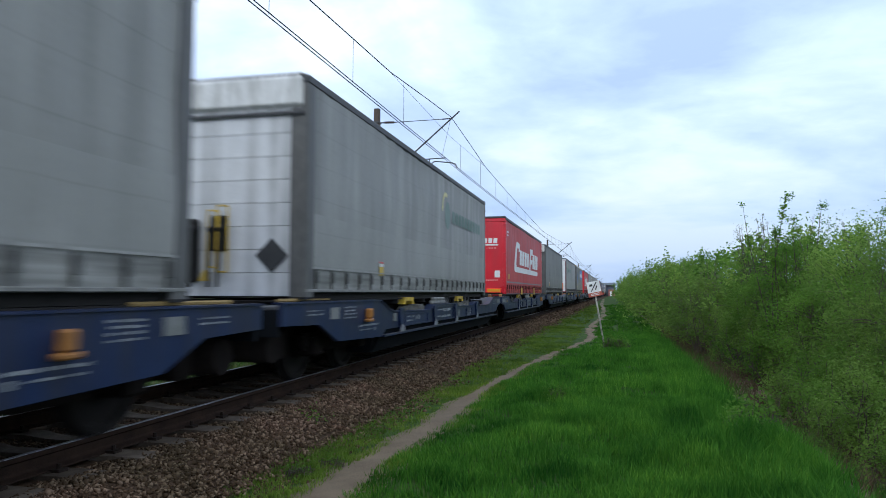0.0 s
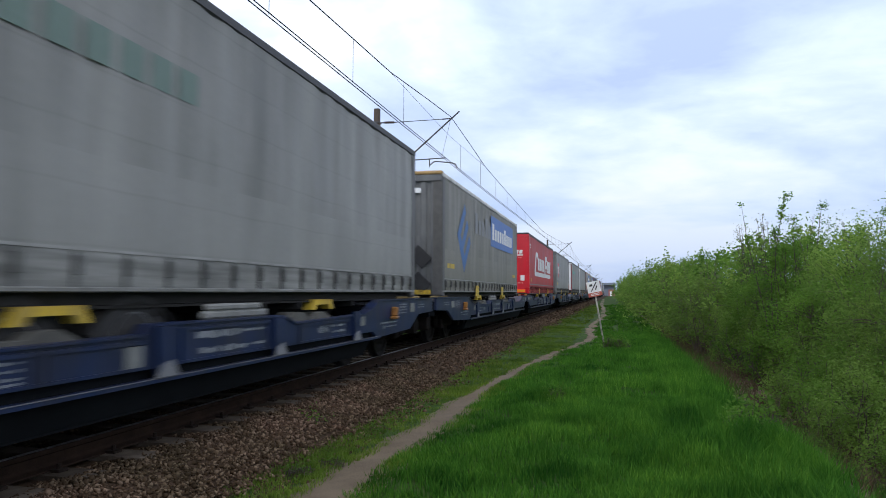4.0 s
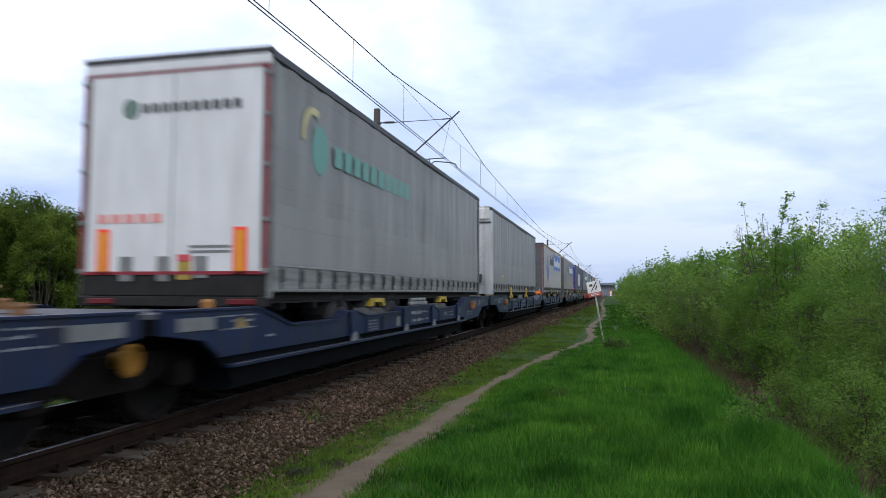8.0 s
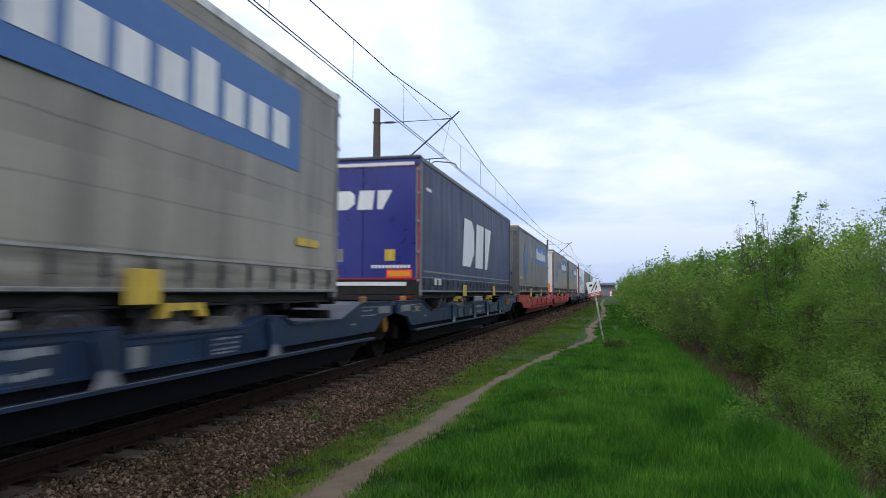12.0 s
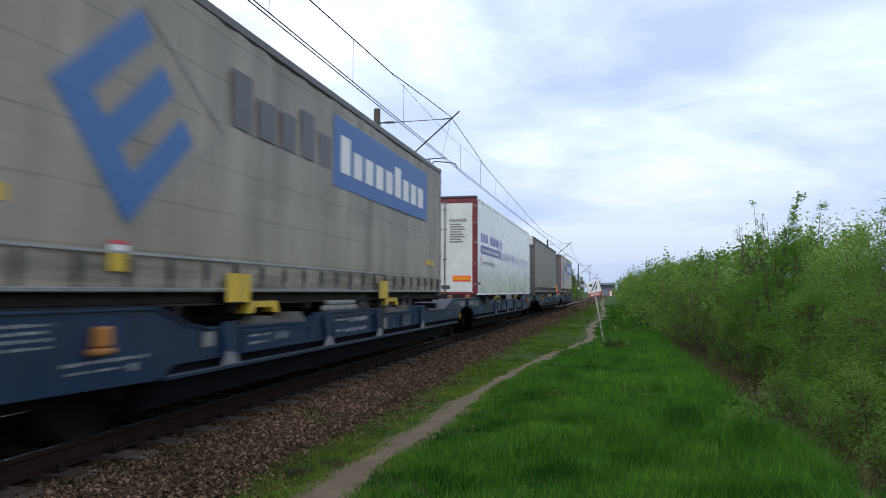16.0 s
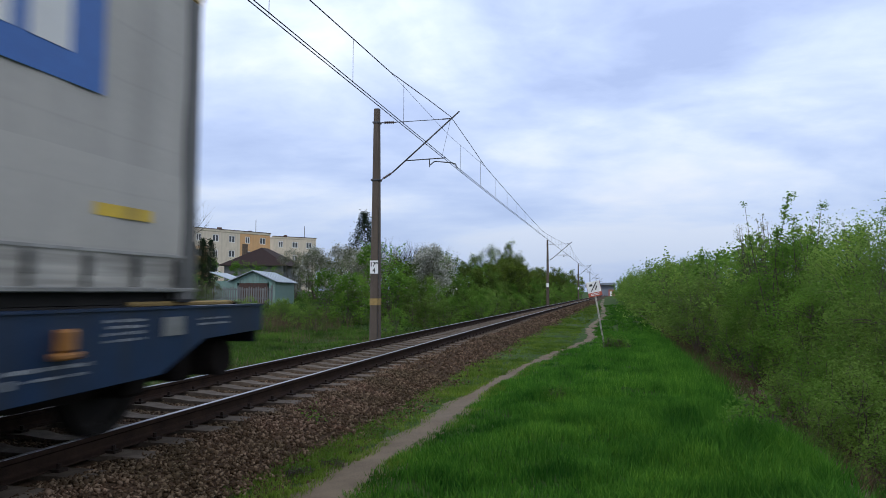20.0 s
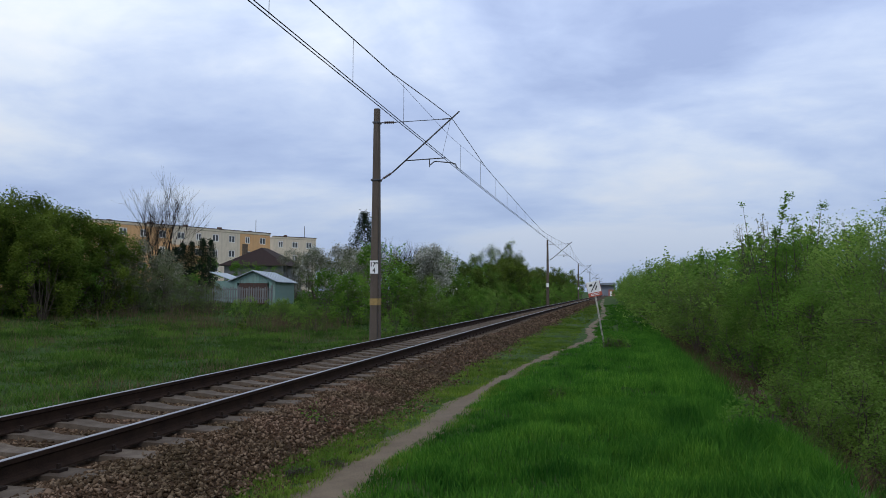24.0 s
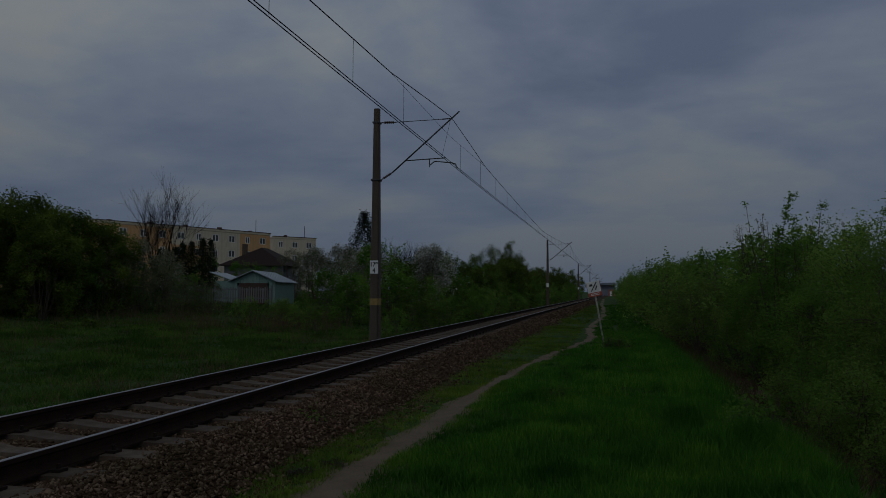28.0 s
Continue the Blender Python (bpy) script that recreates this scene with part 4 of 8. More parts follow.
def shrub_parts(seed, height, spread, stems, leaves, size, twig_len=0.55, low=0.03, up=0.10, upright=False):
    """Many stems from one root; twigs reach a lumpy dome and carry the leaves, thickest near the outside."""
    rng = np.random.RandomState(seed)
    paths, stem_pts = [], []
    for k in range(stems):
        a = 6.283 * (k + rng.rand()) / stems
        out = spread * (0.2 + 0.6 * rng.rand())
        L = height * (0.70 + 0.32 * rng.rand()) * (1.0 if upright else 0.86)
        pts, dd = curve_path(rng, (0.12 * math.cos(a), 0.12 * math.sin(a), -0.15), (math.cos(a) * out / height, math.sin(a) * out / height, 0.9), L, up, 5, 0.10)
        paths.append((pts, np.linspace(0.012 + 0.005 * height, 0.005, len(pts))))
        stem_pts.append(pts)
    allp = np.concatenate(stem_pts)
    tips = []
    if upright:
        for pts in stem_pts:
            for _ in range(9):
                u = low + (1 - low) * rng.rand()
                f = u * (len(pts) - 1)
                i = min(int(f), len(pts) - 2)
                q = pts[i] + (pts[i + 1] - pts[i]) * (f - i)
                tw, _ = curve_path(rng, q, rng.randn(3) * np.array([1, 1, 0.4]) + np.array([0, 0, 0.9]), twig_len * (0.5 + rng.rand()) * (1.3 - 0.7 * u), 0.1, 3, 0.15)
                paths.append((tw, np.linspace(0.006, 0.0025, len(tw))))
                tips.append(tw)
            tips.append(pts[-2:])
    else:
        ph = rng.rand(4) * 6.28
        for _ in range(stems * 7):
            a, c = rng.rand() * 6.283, rng.rand() ** 0.8
            lump = 1 + 0.20 * math.sin(3 * a + ph[0] + 4 * c) + 0.14 * math.sin(5 * a + ph[1] - 7 * c) + 0.07 * rng.randn()
            rr = (0.55 + 0.45 * rng.rand() ** 0.4) * lump
            wide = math.sqrt(max(0.03, 1 - (c * 0.98) ** 2)) * (0.72 + 0.28 * min(1, c * 3.5))
            p = np.array([math.cos(a) * spread * wide * rr, math.sin(a) * spread * wide * rr, height * (low + (1 - low) * c) * (0.80 + 0.22 * rr)])
            q = allp[np.argmin(((allp - p * np.array([0.75, 0.75, 0.85])) ** 2).sum(1))]
            m1 = q * 0.5 + p * 0.5 + rng.randn(3) * 0.05 + np.array([0, 0, 0.05])
            tip = p + (p - q) * 0.12 + np.array([0, 0, 0.12 * rng.rand()])
            tw = np.array([q, m1, p, tip])
            paths.append((tw[:3], np.array([0.008, 0.005, 0.003])))
            tips.append(np.array([m1 * 0.4 + p * 0.6, p, tip]))
    V, F = tubes(paths, 3)
    T = np.stack([np.array([t[0], t[len(t) // 2], t[-1]]) for t in tips])
    idx = rng.randint(0, len(T), leaves)
    u = rng.rand(leaves, 1)
    A, B, C = T[idx, 0], T[idx, 1], T[idx, 2]
    pos = np.where(u < 0.5, A + (B - A) * u * 2, B + (C - B) * (u * 2 - 1))
    pos = pos + rng.randn(leaves, 3) * (0.055 if upright else 0.085 + 0.016 * height)
    pos[:, 2] = np.maximum(pos[:, 2], 0.02)
    return V, F, pos, rng


def shrub(name, label, category, seed, height, spread, stems, leaves, size, leaf_m, twig_m=None, group="", second=None, **kw):
    V, F, pos, rng = shrub_parts(seed, height, spread, stems, leaves, size, **kw)
    r = root(name, label, category, group=group)
    part("stem", quick_mesh("stem", V, F, twig_m or M_TWIG), None, r, "thin grey-brown branching stem")
    if second:
        cut = int(len(pos) * second[1])
        sel = rng.permutation(len(pos))
        part("blossom", leaf_mesh("blossom", pos[sel[:cut]], size * 0.9, second[0], rng, 1.1), None, r, "clusters of white blossom")
        pos = pos[sel[cut:]]
    if len(pos):
        part("foliage", leaf_mesh("foliage", pos, size, leaf_m, rng), None, r, "many small leaves")
    return r


def tree(name, label, seed, height, crown_r, crown_z, leaves, size, leaf_m, trunk_r=0.16, limbs=11, bark=None, group="", second=None):
    """Tapered trunk, limbs, twigs, and leaves along the twigs."""
    rng = np.random.RandomState(seed)
    trunk, _ = curve_path(rng, (0, 0, -0.25), (0, 0, 1), height * 0.85, 0.25, 8, 0.06)
    paths = [(trunk, np.linspace(trunk_r, 0.03, len(trunk)))]
    tips = []
    for k in range(limbs):
        u = crown_z + (1 - crown_z) * (k + rng.rand()) / limbs
        f = u * (len(trunk) - 1) * 0.98
        i = min(int(f), len(trunk) - 2)
        q = trunk[i] + (trunk[i + 1] - trunk[i]) * (f - i)
        a = 2.4 * k + rng.rand()
        prof = math.sin(math.pi * min(1, 0.18 + 0.80 * (u - crown_z) / (1 - crown_z)))
        L = crown_r * (0.55 + 0.55 * prof) * (0.8 + 0.4 * rng.rand())
        lm, _ = curve_path(rng, q, (math.cos(a), math.sin(a), 0.45), L, 0.10, 6, 0.14)
        paths.append((lm, np.linspace(trunk_r * 0.42, 0.012, len(lm))))
        for _ in range(6):
            v = 0.25 + 0.75 * rng.rand()
            j = min(int(v * (len(lm) - 1)), len(lm) - 2)
            tw, _ = curve_path(rng, lm[j] + (lm[j + 1] - lm[j]) * rng.rand(), rng.randn(3) + np.array([0, 0, 0.4]), crown_r * 0.36 * (0.5 + rng.rand()), 0.05, 4, 0.2)
            paths.append((tw, np.linspace(0.014, 0.004, len(tw))))
            tips.append(tw)
            for _ in range(2):
                tw2, _ = curve_path(rng, tw[2 + rng.randint(0, 3)], rng.randn(3) + np.array([0, 0, 0.2]), crown_r * 0.2 * (0.5 + rng.rand()), 0.0, 3, 0.2)
                paths.append((tw2, np.linspace(0.007, 0.003, len(tw2))))
                tips.append(tw2)
    V, F = tubes(paths, 3)
    r = root(name, label, "tree", group=group)
    part("trunk", quick_mesh("trunk", V, F, bark or M_BARK), None, r, "dark tapered trunk with limbs")
    if leaves:
        idx = rng.randint(0, len(tips), leaves)
        pos = np.array([tips[i][rng.randint(0, len(tips[i]))] for i in idx]) + rng.randn(leaves, 3) * 0.16
        if second:
            cut = int(leaves * second[1])
            part("blossom", leaf_mesh("blossom", pos[:cut], size * 0.9, second[0], rng, 1.1), None, r, "white blossom")
            pos = pos[cut:]
        part("crown", leaf_mesh("crown", pos, size, leaf_m, rng), None, r, "crown of small leaves with gaps")
    return r


def bare_tree(label, seed, height):
    rng = np.random.RandomState(seed)
    paths = []

    def grow(p, d, L, r, depth):
        pts, dd = curve_path(rng, p, d, L, 0.10, 5 if depth > 1 else 3, 0.07)
        paths.append((pts, np.linspace(r, r * 0.5, len(pts))))
        if depth == 0:
            return
        for _ in range(5 if depth > 1 else 8):
            i = rng.randint(2, len(pts))
            nd = dd + rng.randn(3) * 0.42 + np.array([0, 0, 0.25])
            grow(pts[i], nd, L * (0.55 + 0.2 * rng.rand()), r * 0.45, depth - 1)
    for k in range(5):
        a = 1.25 * k
        grow((0.2 * math.cos(a), 0.2 * math.sin(a), -0.2), (0.20 * math.cos(a), 0.20 * math.sin(a), 1.0), height * 0.46, 0.085, 3)
    V, F = tubes(paths, 3)
    r = root("bare_tree", label, "tree")
    part("trunk", quick_mesh("trunk", V, F, M_DARKBARK), None, r, "grey leafless stems and twigs")
    return r


def conifer(name, label, seed, height, radius, tiers, droop, n, top=0.02, narrow=1.0, group="", needle=0.16):
    """Spruce or thuja: tiers of boughs with flat needle sprays."""
    rng = np.random.RandomState(seed)
    r = root(name, label, "tree", group=group)
    paths = [(np.array([(0, 0, -0.2), (0, 0, height * 0.5), (0, 0, height)]), np.array([0.03 * height ** 0.7, 0.05, 0.01]))]
    pos = []
    for k in range(tiers):
        u = k / (tiers - 1)
        z = height * (0.06 + 0.92 * u)
        R = radius * ((1 - u) ** narrow + top) * (0.85 + 0.3 * rng.rand())
        m = max(4, int(9 * (1 - u) + 4))
        for j in range(m):
            a = 6.283 * (j + rng.rand()) / m
            Lr = R * (0.75 + 0.4 * rng.rand())
            tip = np.array([math.cos(a) * Lr, math.sin(a) * Lr, z - droop * Lr])
            paths.append((np.array([(0, 0, z), tip * np.array([0.5, 0.5, 0]) + np.array([0, 0, z - droop * Lr * 0.35]), tip]), np.array([0.02, 0.012, 0.004])))
            q = rng.rand(max(4, n // (tiers * m)))[:, None] ** 0.6
            pos.append(np.array([[0, 0, z]]) * (1 - q) + tip[None] * q + rng.randn(len(q), 3) * np.array([0.12, 0.12, 0.13]) * (0.4 + radius * 0.35))
    V, F = tubes(paths, 4)
    part("trunk", quick_mesh("trunk", V, F, M_BARK), None, r)
    part("needles", leaf_mesh("needles", np.concatenate(pos), needle, M_NEEDLE, rng, 2.2, 0.6), None, r, "dense dark needles")
    return r


def place(proto, x, y, s=1.0, turn=0.0, tall=1.0, first=None):
    m = pose(x, y, float(land(x, y)), 0, 0, turn) @ Matrix.Diagonal((s, s, s * tall, 1))
    return copy_thing(proto, m)


def settle_first(proto, x, y, s=1.0, turn=0.0, tall=1.0):
    """Stand a model itself on its first place."""
    proto.matrix_basis = pose(x, y, float(land(x, y)), 0, 0, turn) @ Matrix.Diagonal((s, s, s * tall, 1))
    return proto


def stand(proto, spots):
    """The model on its first spot and copies on the rest: (x, y, size, tall)."""
    rng = random.Random(len(spots) * 7 + 1)
    rows = [(x, y, s, rng.uniform(0, 360), tl) for x, y, s, tl in spots]
    out = [place(proto, x, y, s, a, tl) for x, y, s, a, tl in rows[1:]]
    x, y, s, a, tl = rows[0]
    out.append(settle_first(proto, x, y, s, a, tl))
    return out


def build_plants():
    HEDGE = "shrubs along the ditch"
    kinds = [
        shrub("shrub", "bushy spring-green shrub in the ditch", "shrub", 31, 3.3, 1.5, 9, 10500, 0.054, M_LEAF_A, group=HEDGE),
        shrub("shrub", "yellow-green young-leaved shrub beside the verge", "shrub", 32, 3.2, 1.5, 9, 10500, 0.053, M_LEAF_B, group=HEDGE),
        shrub("shrub", "dense mid-green shrub of the hedge", "shrub", 33, 3.4, 1.6, 9, 10000, 0.057, M_LEAF_A, group=HEDGE),
        shrub("shrub", "deep green leafy shrub of the hedge", "shrub", 34, 3.0, 1.5, 9, 8000, 0.057, M_LEAF_C, group=HEDGE),
        shrub("shrub", "sparse twiggy shrub with small pale leaves", "shrub", 35, 3.3, 1.3, 11, 7500, 0.050, M_LEAF_B, group=HEDGE),
        shrub("shrub", "arching green shrub over the bare bank", "shrub", 38, 3.3, 1.7, 10, 10500, 0.054, M_LEAF_A, group=HEDGE, low=0.30),
    ]
    away = [
        shrub("shrub", "spring-green shrub far along the hedge", "shrub", 36, 3.4, 1.7, 8, 2200, 0.130, M_LEAF_A, group=HEDGE),
        shrub("shrub", "yellow-green shrub far along the hedge", "shrub", 37, 3.3, 1.7, 8, 2200, 0.125, M_LEAF_B, group=HEDGE),
    ]
    low = [
        shrub("shrub", "low yellow-green leafy bush on the brown bank", "shrub", 81, 1.2, 0.62, 7, 3200, 0.046, M_LEAF_B, group=HEDGE, twig_len=0.3),
        shrub("shrub", "low fresh green bush on the brown bank", "shrub", 82, 1.2, 0.66, 7, 3200, 0.046, M_LEAF_A, group=HEDGE, twig_len=0.3),
    ]
    rng = random.Random(12)
    spots, faraway, small = [[] for _ in kinds], [[] for _ in away], [[], []]

    def add(k, x, y, s, tl):
        (spots[k] if y < 24 else faraway[k % 2]).append((x + float(bend(y)), y, s, tl))
    # low front row on the bank, taller rows behind; the wall of leaves closes towards the distance
    y = 7.0
    while y < 150:
        if 9.5 < y and not 12.0 < y < 26.0:
            add(rng.choice((0, 1, 1, 4, 1)), float(np.interp(y, [7, 9, 10.5, 14.5, 16, 26, 60, 150], [3.3, 3.5, 4.6, 4.5, 3.5, 3.3, 2.7, 1.4])) + rng.uniform(-0.2, 0.3), y, rng.uniform(0.52, 0.66) * float(np.interp(y, [20, 26, 36, 150], [1.0, 1.38, 1.9, 1.9])) if y > 12 else rng.uniform(0.42, 0.55), rng.uniform(0.9, 1.05))
        add(rng.choice((0, 1, 2, 2, 1)), 5.5 + rng.uniform(-0.3, 0.4), y + rng.uniform(-0.5, 0.8), rng.uniform(0.98, 1.12) * float(np.interp(y, [17, 23, 60], [1.0, 1.16, 1.28])), rng.uniform(1.0, 1.12))
        if rng.random() < 0.42:
            add(rng.choice((3, 2, 3, 2, 1)), 7.8 + rng.uniform(-0.5, 0.7), y + rng.uniform(0, 1.5), rng.uniform(1.1, 1.3), rng.uniform(1.0, 1.12))
        y += 1.7 + 0.03 * y
    # low bushes in the ditch, and some that overhang the bare bank
    for k, x, y, s in ((1, 3.0, 8.9, 0.22), (0, 3.5, 9.2, 0.30), (1, 2.75, 10.2, 0.20), (4, 3.3, 10.4, 0.36), (0, 2.95, 11.3, 0.27), (1, 3.4, 11.6, 0.36), (4, 2.8, 12.5, 0.25), (0, 3.3, 13.0, 0.38), (1, 3.0, 8.0, 0.17), (1, 3.75, 9.6, 0.34), (0, 4.1, 10.8, 0.42), (1, 3.85, 12.0, 0.42), (4, 4.6, 12.8, 0.62), (0, 4.15, 13.5, 0.46), (4, 5.0, 14.4, 0.80), (1, 4.5, 15.2, 0.55),
                       (5, 4.7, 16.6, 0.82), (1, 4.4, 18.2, 0.52), (0, 4.2, 19.4, 0.50), (5, 4.8, 19.6, 0.84), (1, 4.1, 20.8, 0.54), (0, 4.0, 22.2, 0.56), (5, 4.6, 22.6, 0.90), (1, 3.9, 23.6, 0.62)):
        if s < 0.6:
            small[0 if k in (1, 4) else 1].append((x + float(bend(y)), y, s * 2.75, 1.0))
        else:
            spots[k].append((x + float(bend(y)), y, s, 1.0))
    for k, p in enumerate(low):
        stand(p, small[k])
    for k, p in enumerate(kinds):
        stand(p, spots[k])
    for k, p in enumerate(away):
        stand(p, faraway[k])
    # upright saplings that overtop the hedge
    sap = shrub("sapling", "slender upright sapling with sparse young leaves", "sapling", 41, 4.9, 0.55, 7, 2000, 0.060, M_LEAF_A, group="saplings", low=0.45, twig_len=0.32, up=0.22, upright=True)
    sap2 = shrub("sapling", "pale-leaved sapling of thin upright shoots", "sapling", 42, 4.8, 0.75, 10, 2400, 0.052, M_LEAF_G, group="saplings", low=0.5, twig_len=0.28, up=0.22, upright=True)
    tall = shrub("sapling", "tall swaying sapling with glossy green leaves", "sapling", 43, 5.2, 0.35, 4, 1500, 0.075, M_LEAF_A, group="saplings", low=0.45, twig_len=0.26, up=0.25, upright=True)
    settle_first(tall, 4.35, 19.8, 1.0, 20)
    stand(sap, [(5.0, 20.2, 1.02, 0.98), (5.6, 20.0, 1.0, 0.95), (6.4, 20.8, 1.0, 1.0), (4.9, 29, 0.86, 1.0), (4.4, 37, 0.88, 1.0), (4.2, 46, 0.88, 1.0)])
    stand(sap2, [(5.4, 25.6, 1.1, 1.0), (5.0, 24.9, 1.05, 0.97), (6.0, 26.2, 1.1, 1.0), (6.5, 18.6, 0.98, 0.93), (4.3, 33, 0.88, 1.0)])
    # beyond the track: hedge of young bushes along the line
    SCRUB = "bushes beyond the track"
    far = [
        shrub("bush", "fresh green bush beyond the track", "bush", 51, 3.2, 1.6, 8, 2000, 0.150, M_LEAF_A, group=SCRUB),
        shrub("bush", "deep green bush beyond the track", "bush", 52, 3.2, 1.6, 8, 2000, 0.150, M_LEAF_C, group=SCRUB),
        shrub("bush", "yellow-green bush beyond the track", "bush", 53, 3.0, 1.6, 8, 2000, 0.145, M_LEAF_B, group=SCRUB),
        shrub("bush", "white-blossoming bush among green ones", "bush", 54, 3.6, 1.7, 9, 5200, 0.095, M_LEAF_G, group=SCRUB, second=(M_BLOSSOM_DULL, 0.36)),
        shrub("bush", "silvery grey-green willow bush", "bush", 55, 4.0, 1.9, 10, 6000, 0.09, M_LEAF_G, group=SCRUB),
        shrub("bush", "low reddish-brown twiggy bush, barely in leaf", "bush", 56, 2.6, 1.5, 18, 900, 0.08, M_LEAF_B, group=SCRUB),
    ]
    fs = [[] for _ in far]
    r2 = random.Random(3)
    line = [(-15.3, 36.8), (-14.6, 39.0), (-13.4, 44.5), (-12.6, 53.0), (-12.2, 60.0), (-11.6, 75.0), (-11.2, 88.0), (-10.8, 112.0), (-10.2, 150.0), (-8.6, 205.0)]
    for (xa, ya), (xb, yb) in zip(line, line[1:]):
        n = max(2, int(math.hypot(xb - xa, yb - ya) / (2.1 + ya * 0.022)))
        for i in range(n):
            u = (i + r2.random() * 0.6) / n
            xx, yy = xa + (xb - xa) * u, ya + (yb - ya) * u
            fs[r2.choice((0, 0, 1, 2))].append((xx + r2.uniform(-0.5, 0.5), yy, r2.uniform(0.75, 1.0) * (1 + yy * 0.0015), r2.uniform(0.9, 1.1)))
            if yy > 46:
                fs[r2.choice((0, 1, 0, 1, 2))].append((xx - 2.6 + r2.uniform(-0.8, 0.5), yy + r2.uniform(0, 3), r2.uniform(1.15, 1.45) * (1 + yy * 0.002), r2.uniform(1.0, 1.15)))
    y = 31.5
    while y < 190:
        fs[r2.choice((0, 0, 2, 2, 1))].append((-10.1 + 0.004 * y + r2.uniform(-0.5, 0.5) + float(bend(y)) * 0.9, y, r2.uniform(0.34, 0.62) * float(np.interp(y, [31, 40, 60], [0.6, 1.0, 1.25])), r2.uniform(0.8, 1.0)))
        if 38 < y < 120:
            fs[r2.choice((0, 0, 1, 1, 2))].append((-11.3 + r2.uniform(-0.4, 0.4) + float(bend(y)) * 0.9, y + 0.8, r2.uniform(0.55, 0.8), r2.uniform(0.9, 1.05)))
        y += 1.5 + 0.022 * y
    # small saplings standing before the garden fence
    fs[2] += [(-19.6, 36.5, 0.38, 1.0), (-21.4, 38.0, 0.36, 1.0), (-18.2, 37.6, 0.40, 1.1), (-16.6, 36.6, 0.50, 1.0), (-22.6, 41.5, 0.34, 1.1), (-17.2, 35.2, 0.46, 1.0), (-18.9, 38.5, 0.42, 1.0), (-15.6, 33.6, 0.40, 1.0), (-20.6, 40.5, 0.36, 1.0), (-14.4, 33.0, 0.42, 1.0)]
    fs[3] += [(-20.5, 57, 1.35, 1.0), (-18.5, 58.5, 1.3, 1.05), (-22.5, 60, 1.4, 1.0), (-30, 64, 1.3, 1.0), (-27.5, 63, 1.35, 1.0), (-24.5, 66, 1.3, 1.1)]
    fs[4] += [(-28.3, 36.4, 0.85, 1.0), (-26.2, 37.2, 0.72, 1.0), (-25.2, 39.0, 0.6, 0.9), (-24.2, 39.6, 0.55, 0.9)]
    fs[3] += [(-28.6, 38.2, 1.15, 1.05), (-29.9, 37.6, 1.2, 1.0), (-27.6, 39.4, 1.05, 1.0)]
    fs[5] += [(-25.4, 38.4, 0.8, 0.85), (-24.6, 39.2, 0.72, 0.8), (-26.6, 35.6, 0.7, 0.7), (-24.9, 36.4, 0.6, 0.7), (-23.6, 38.6, 0.5, 0.7), (-21.9, 40.5, 0.4, 0.7)]
    fs[1] += [(-33, 42, 1.1, 1.0), (-30.5, 44, 0.9, 0.9), (-31.6, 28.2, 1.1, 0.9), (-30.4, 30.0, 1.05, 0.85), (-29.4, 31.6, 1.1, 0.9), (-28.6, 33.2, 1.0, 0.9), (-33.2, 26.6, 1.15, 0.9), (-31.6, 34.6, 1.5, 1.0), (-33.4, 30.4, 1.8, 1.0)]
    fs[0] += [(-27.0, 41.4, 0.7, 1.0), (-29.0, 38.6, 0.9, 1.0), (-28.9, 33.6, 1.2, 1.1), (-29.7, 32.4, 1.0, 1.0), (-37.5, 60.0, 1.2, 1.0), (-34.5, 62.0, 1.1, 1.0), (-31.5, 61.0, 1.1, 0.9)]
    for k, p in enumerate(far):
        stand(p, fs[k])
    dark = tree("broadleaf_tree", "dark green broadleaf tree at the meadow's edge", 61, 7.0, 3.2, 0.06, 24000, 0.125, M_LEAF_D, 0.16, 17, group="trees beyond the track")
    stand(dark, [(-33.2, 29.4, 1.0, 0.98), (-35.5, 27.5, 1.1, 1.0)])
    thicket = shrub("bush", "tall dense olive-green bush at the meadow's edge", "bush", 57, 5.0, 2.5, 16, 16000, 0.125, M_LEAF_D, group=SCRUB)
    stand(thicket, [(-27.0, 29.2, 0.84, 1.02), (-29.6, 33.6, 1.06, 1.06), (-28.2, 34.6, 0.96, 1.04), (-28.9, 30.4, 0.98, 1.08), (-32.0, 33.2, 1.12, 1.14), (-30.2, 27.6, 0.98, 1.22)])
    light = tree("broadleaf_tree", "olive-green young broadleaf tree", 62, 6.5, 2.0, 0.15, 4600, 0.165, M_LEAF_D, 0.12, 13, group="trees beyond the track")
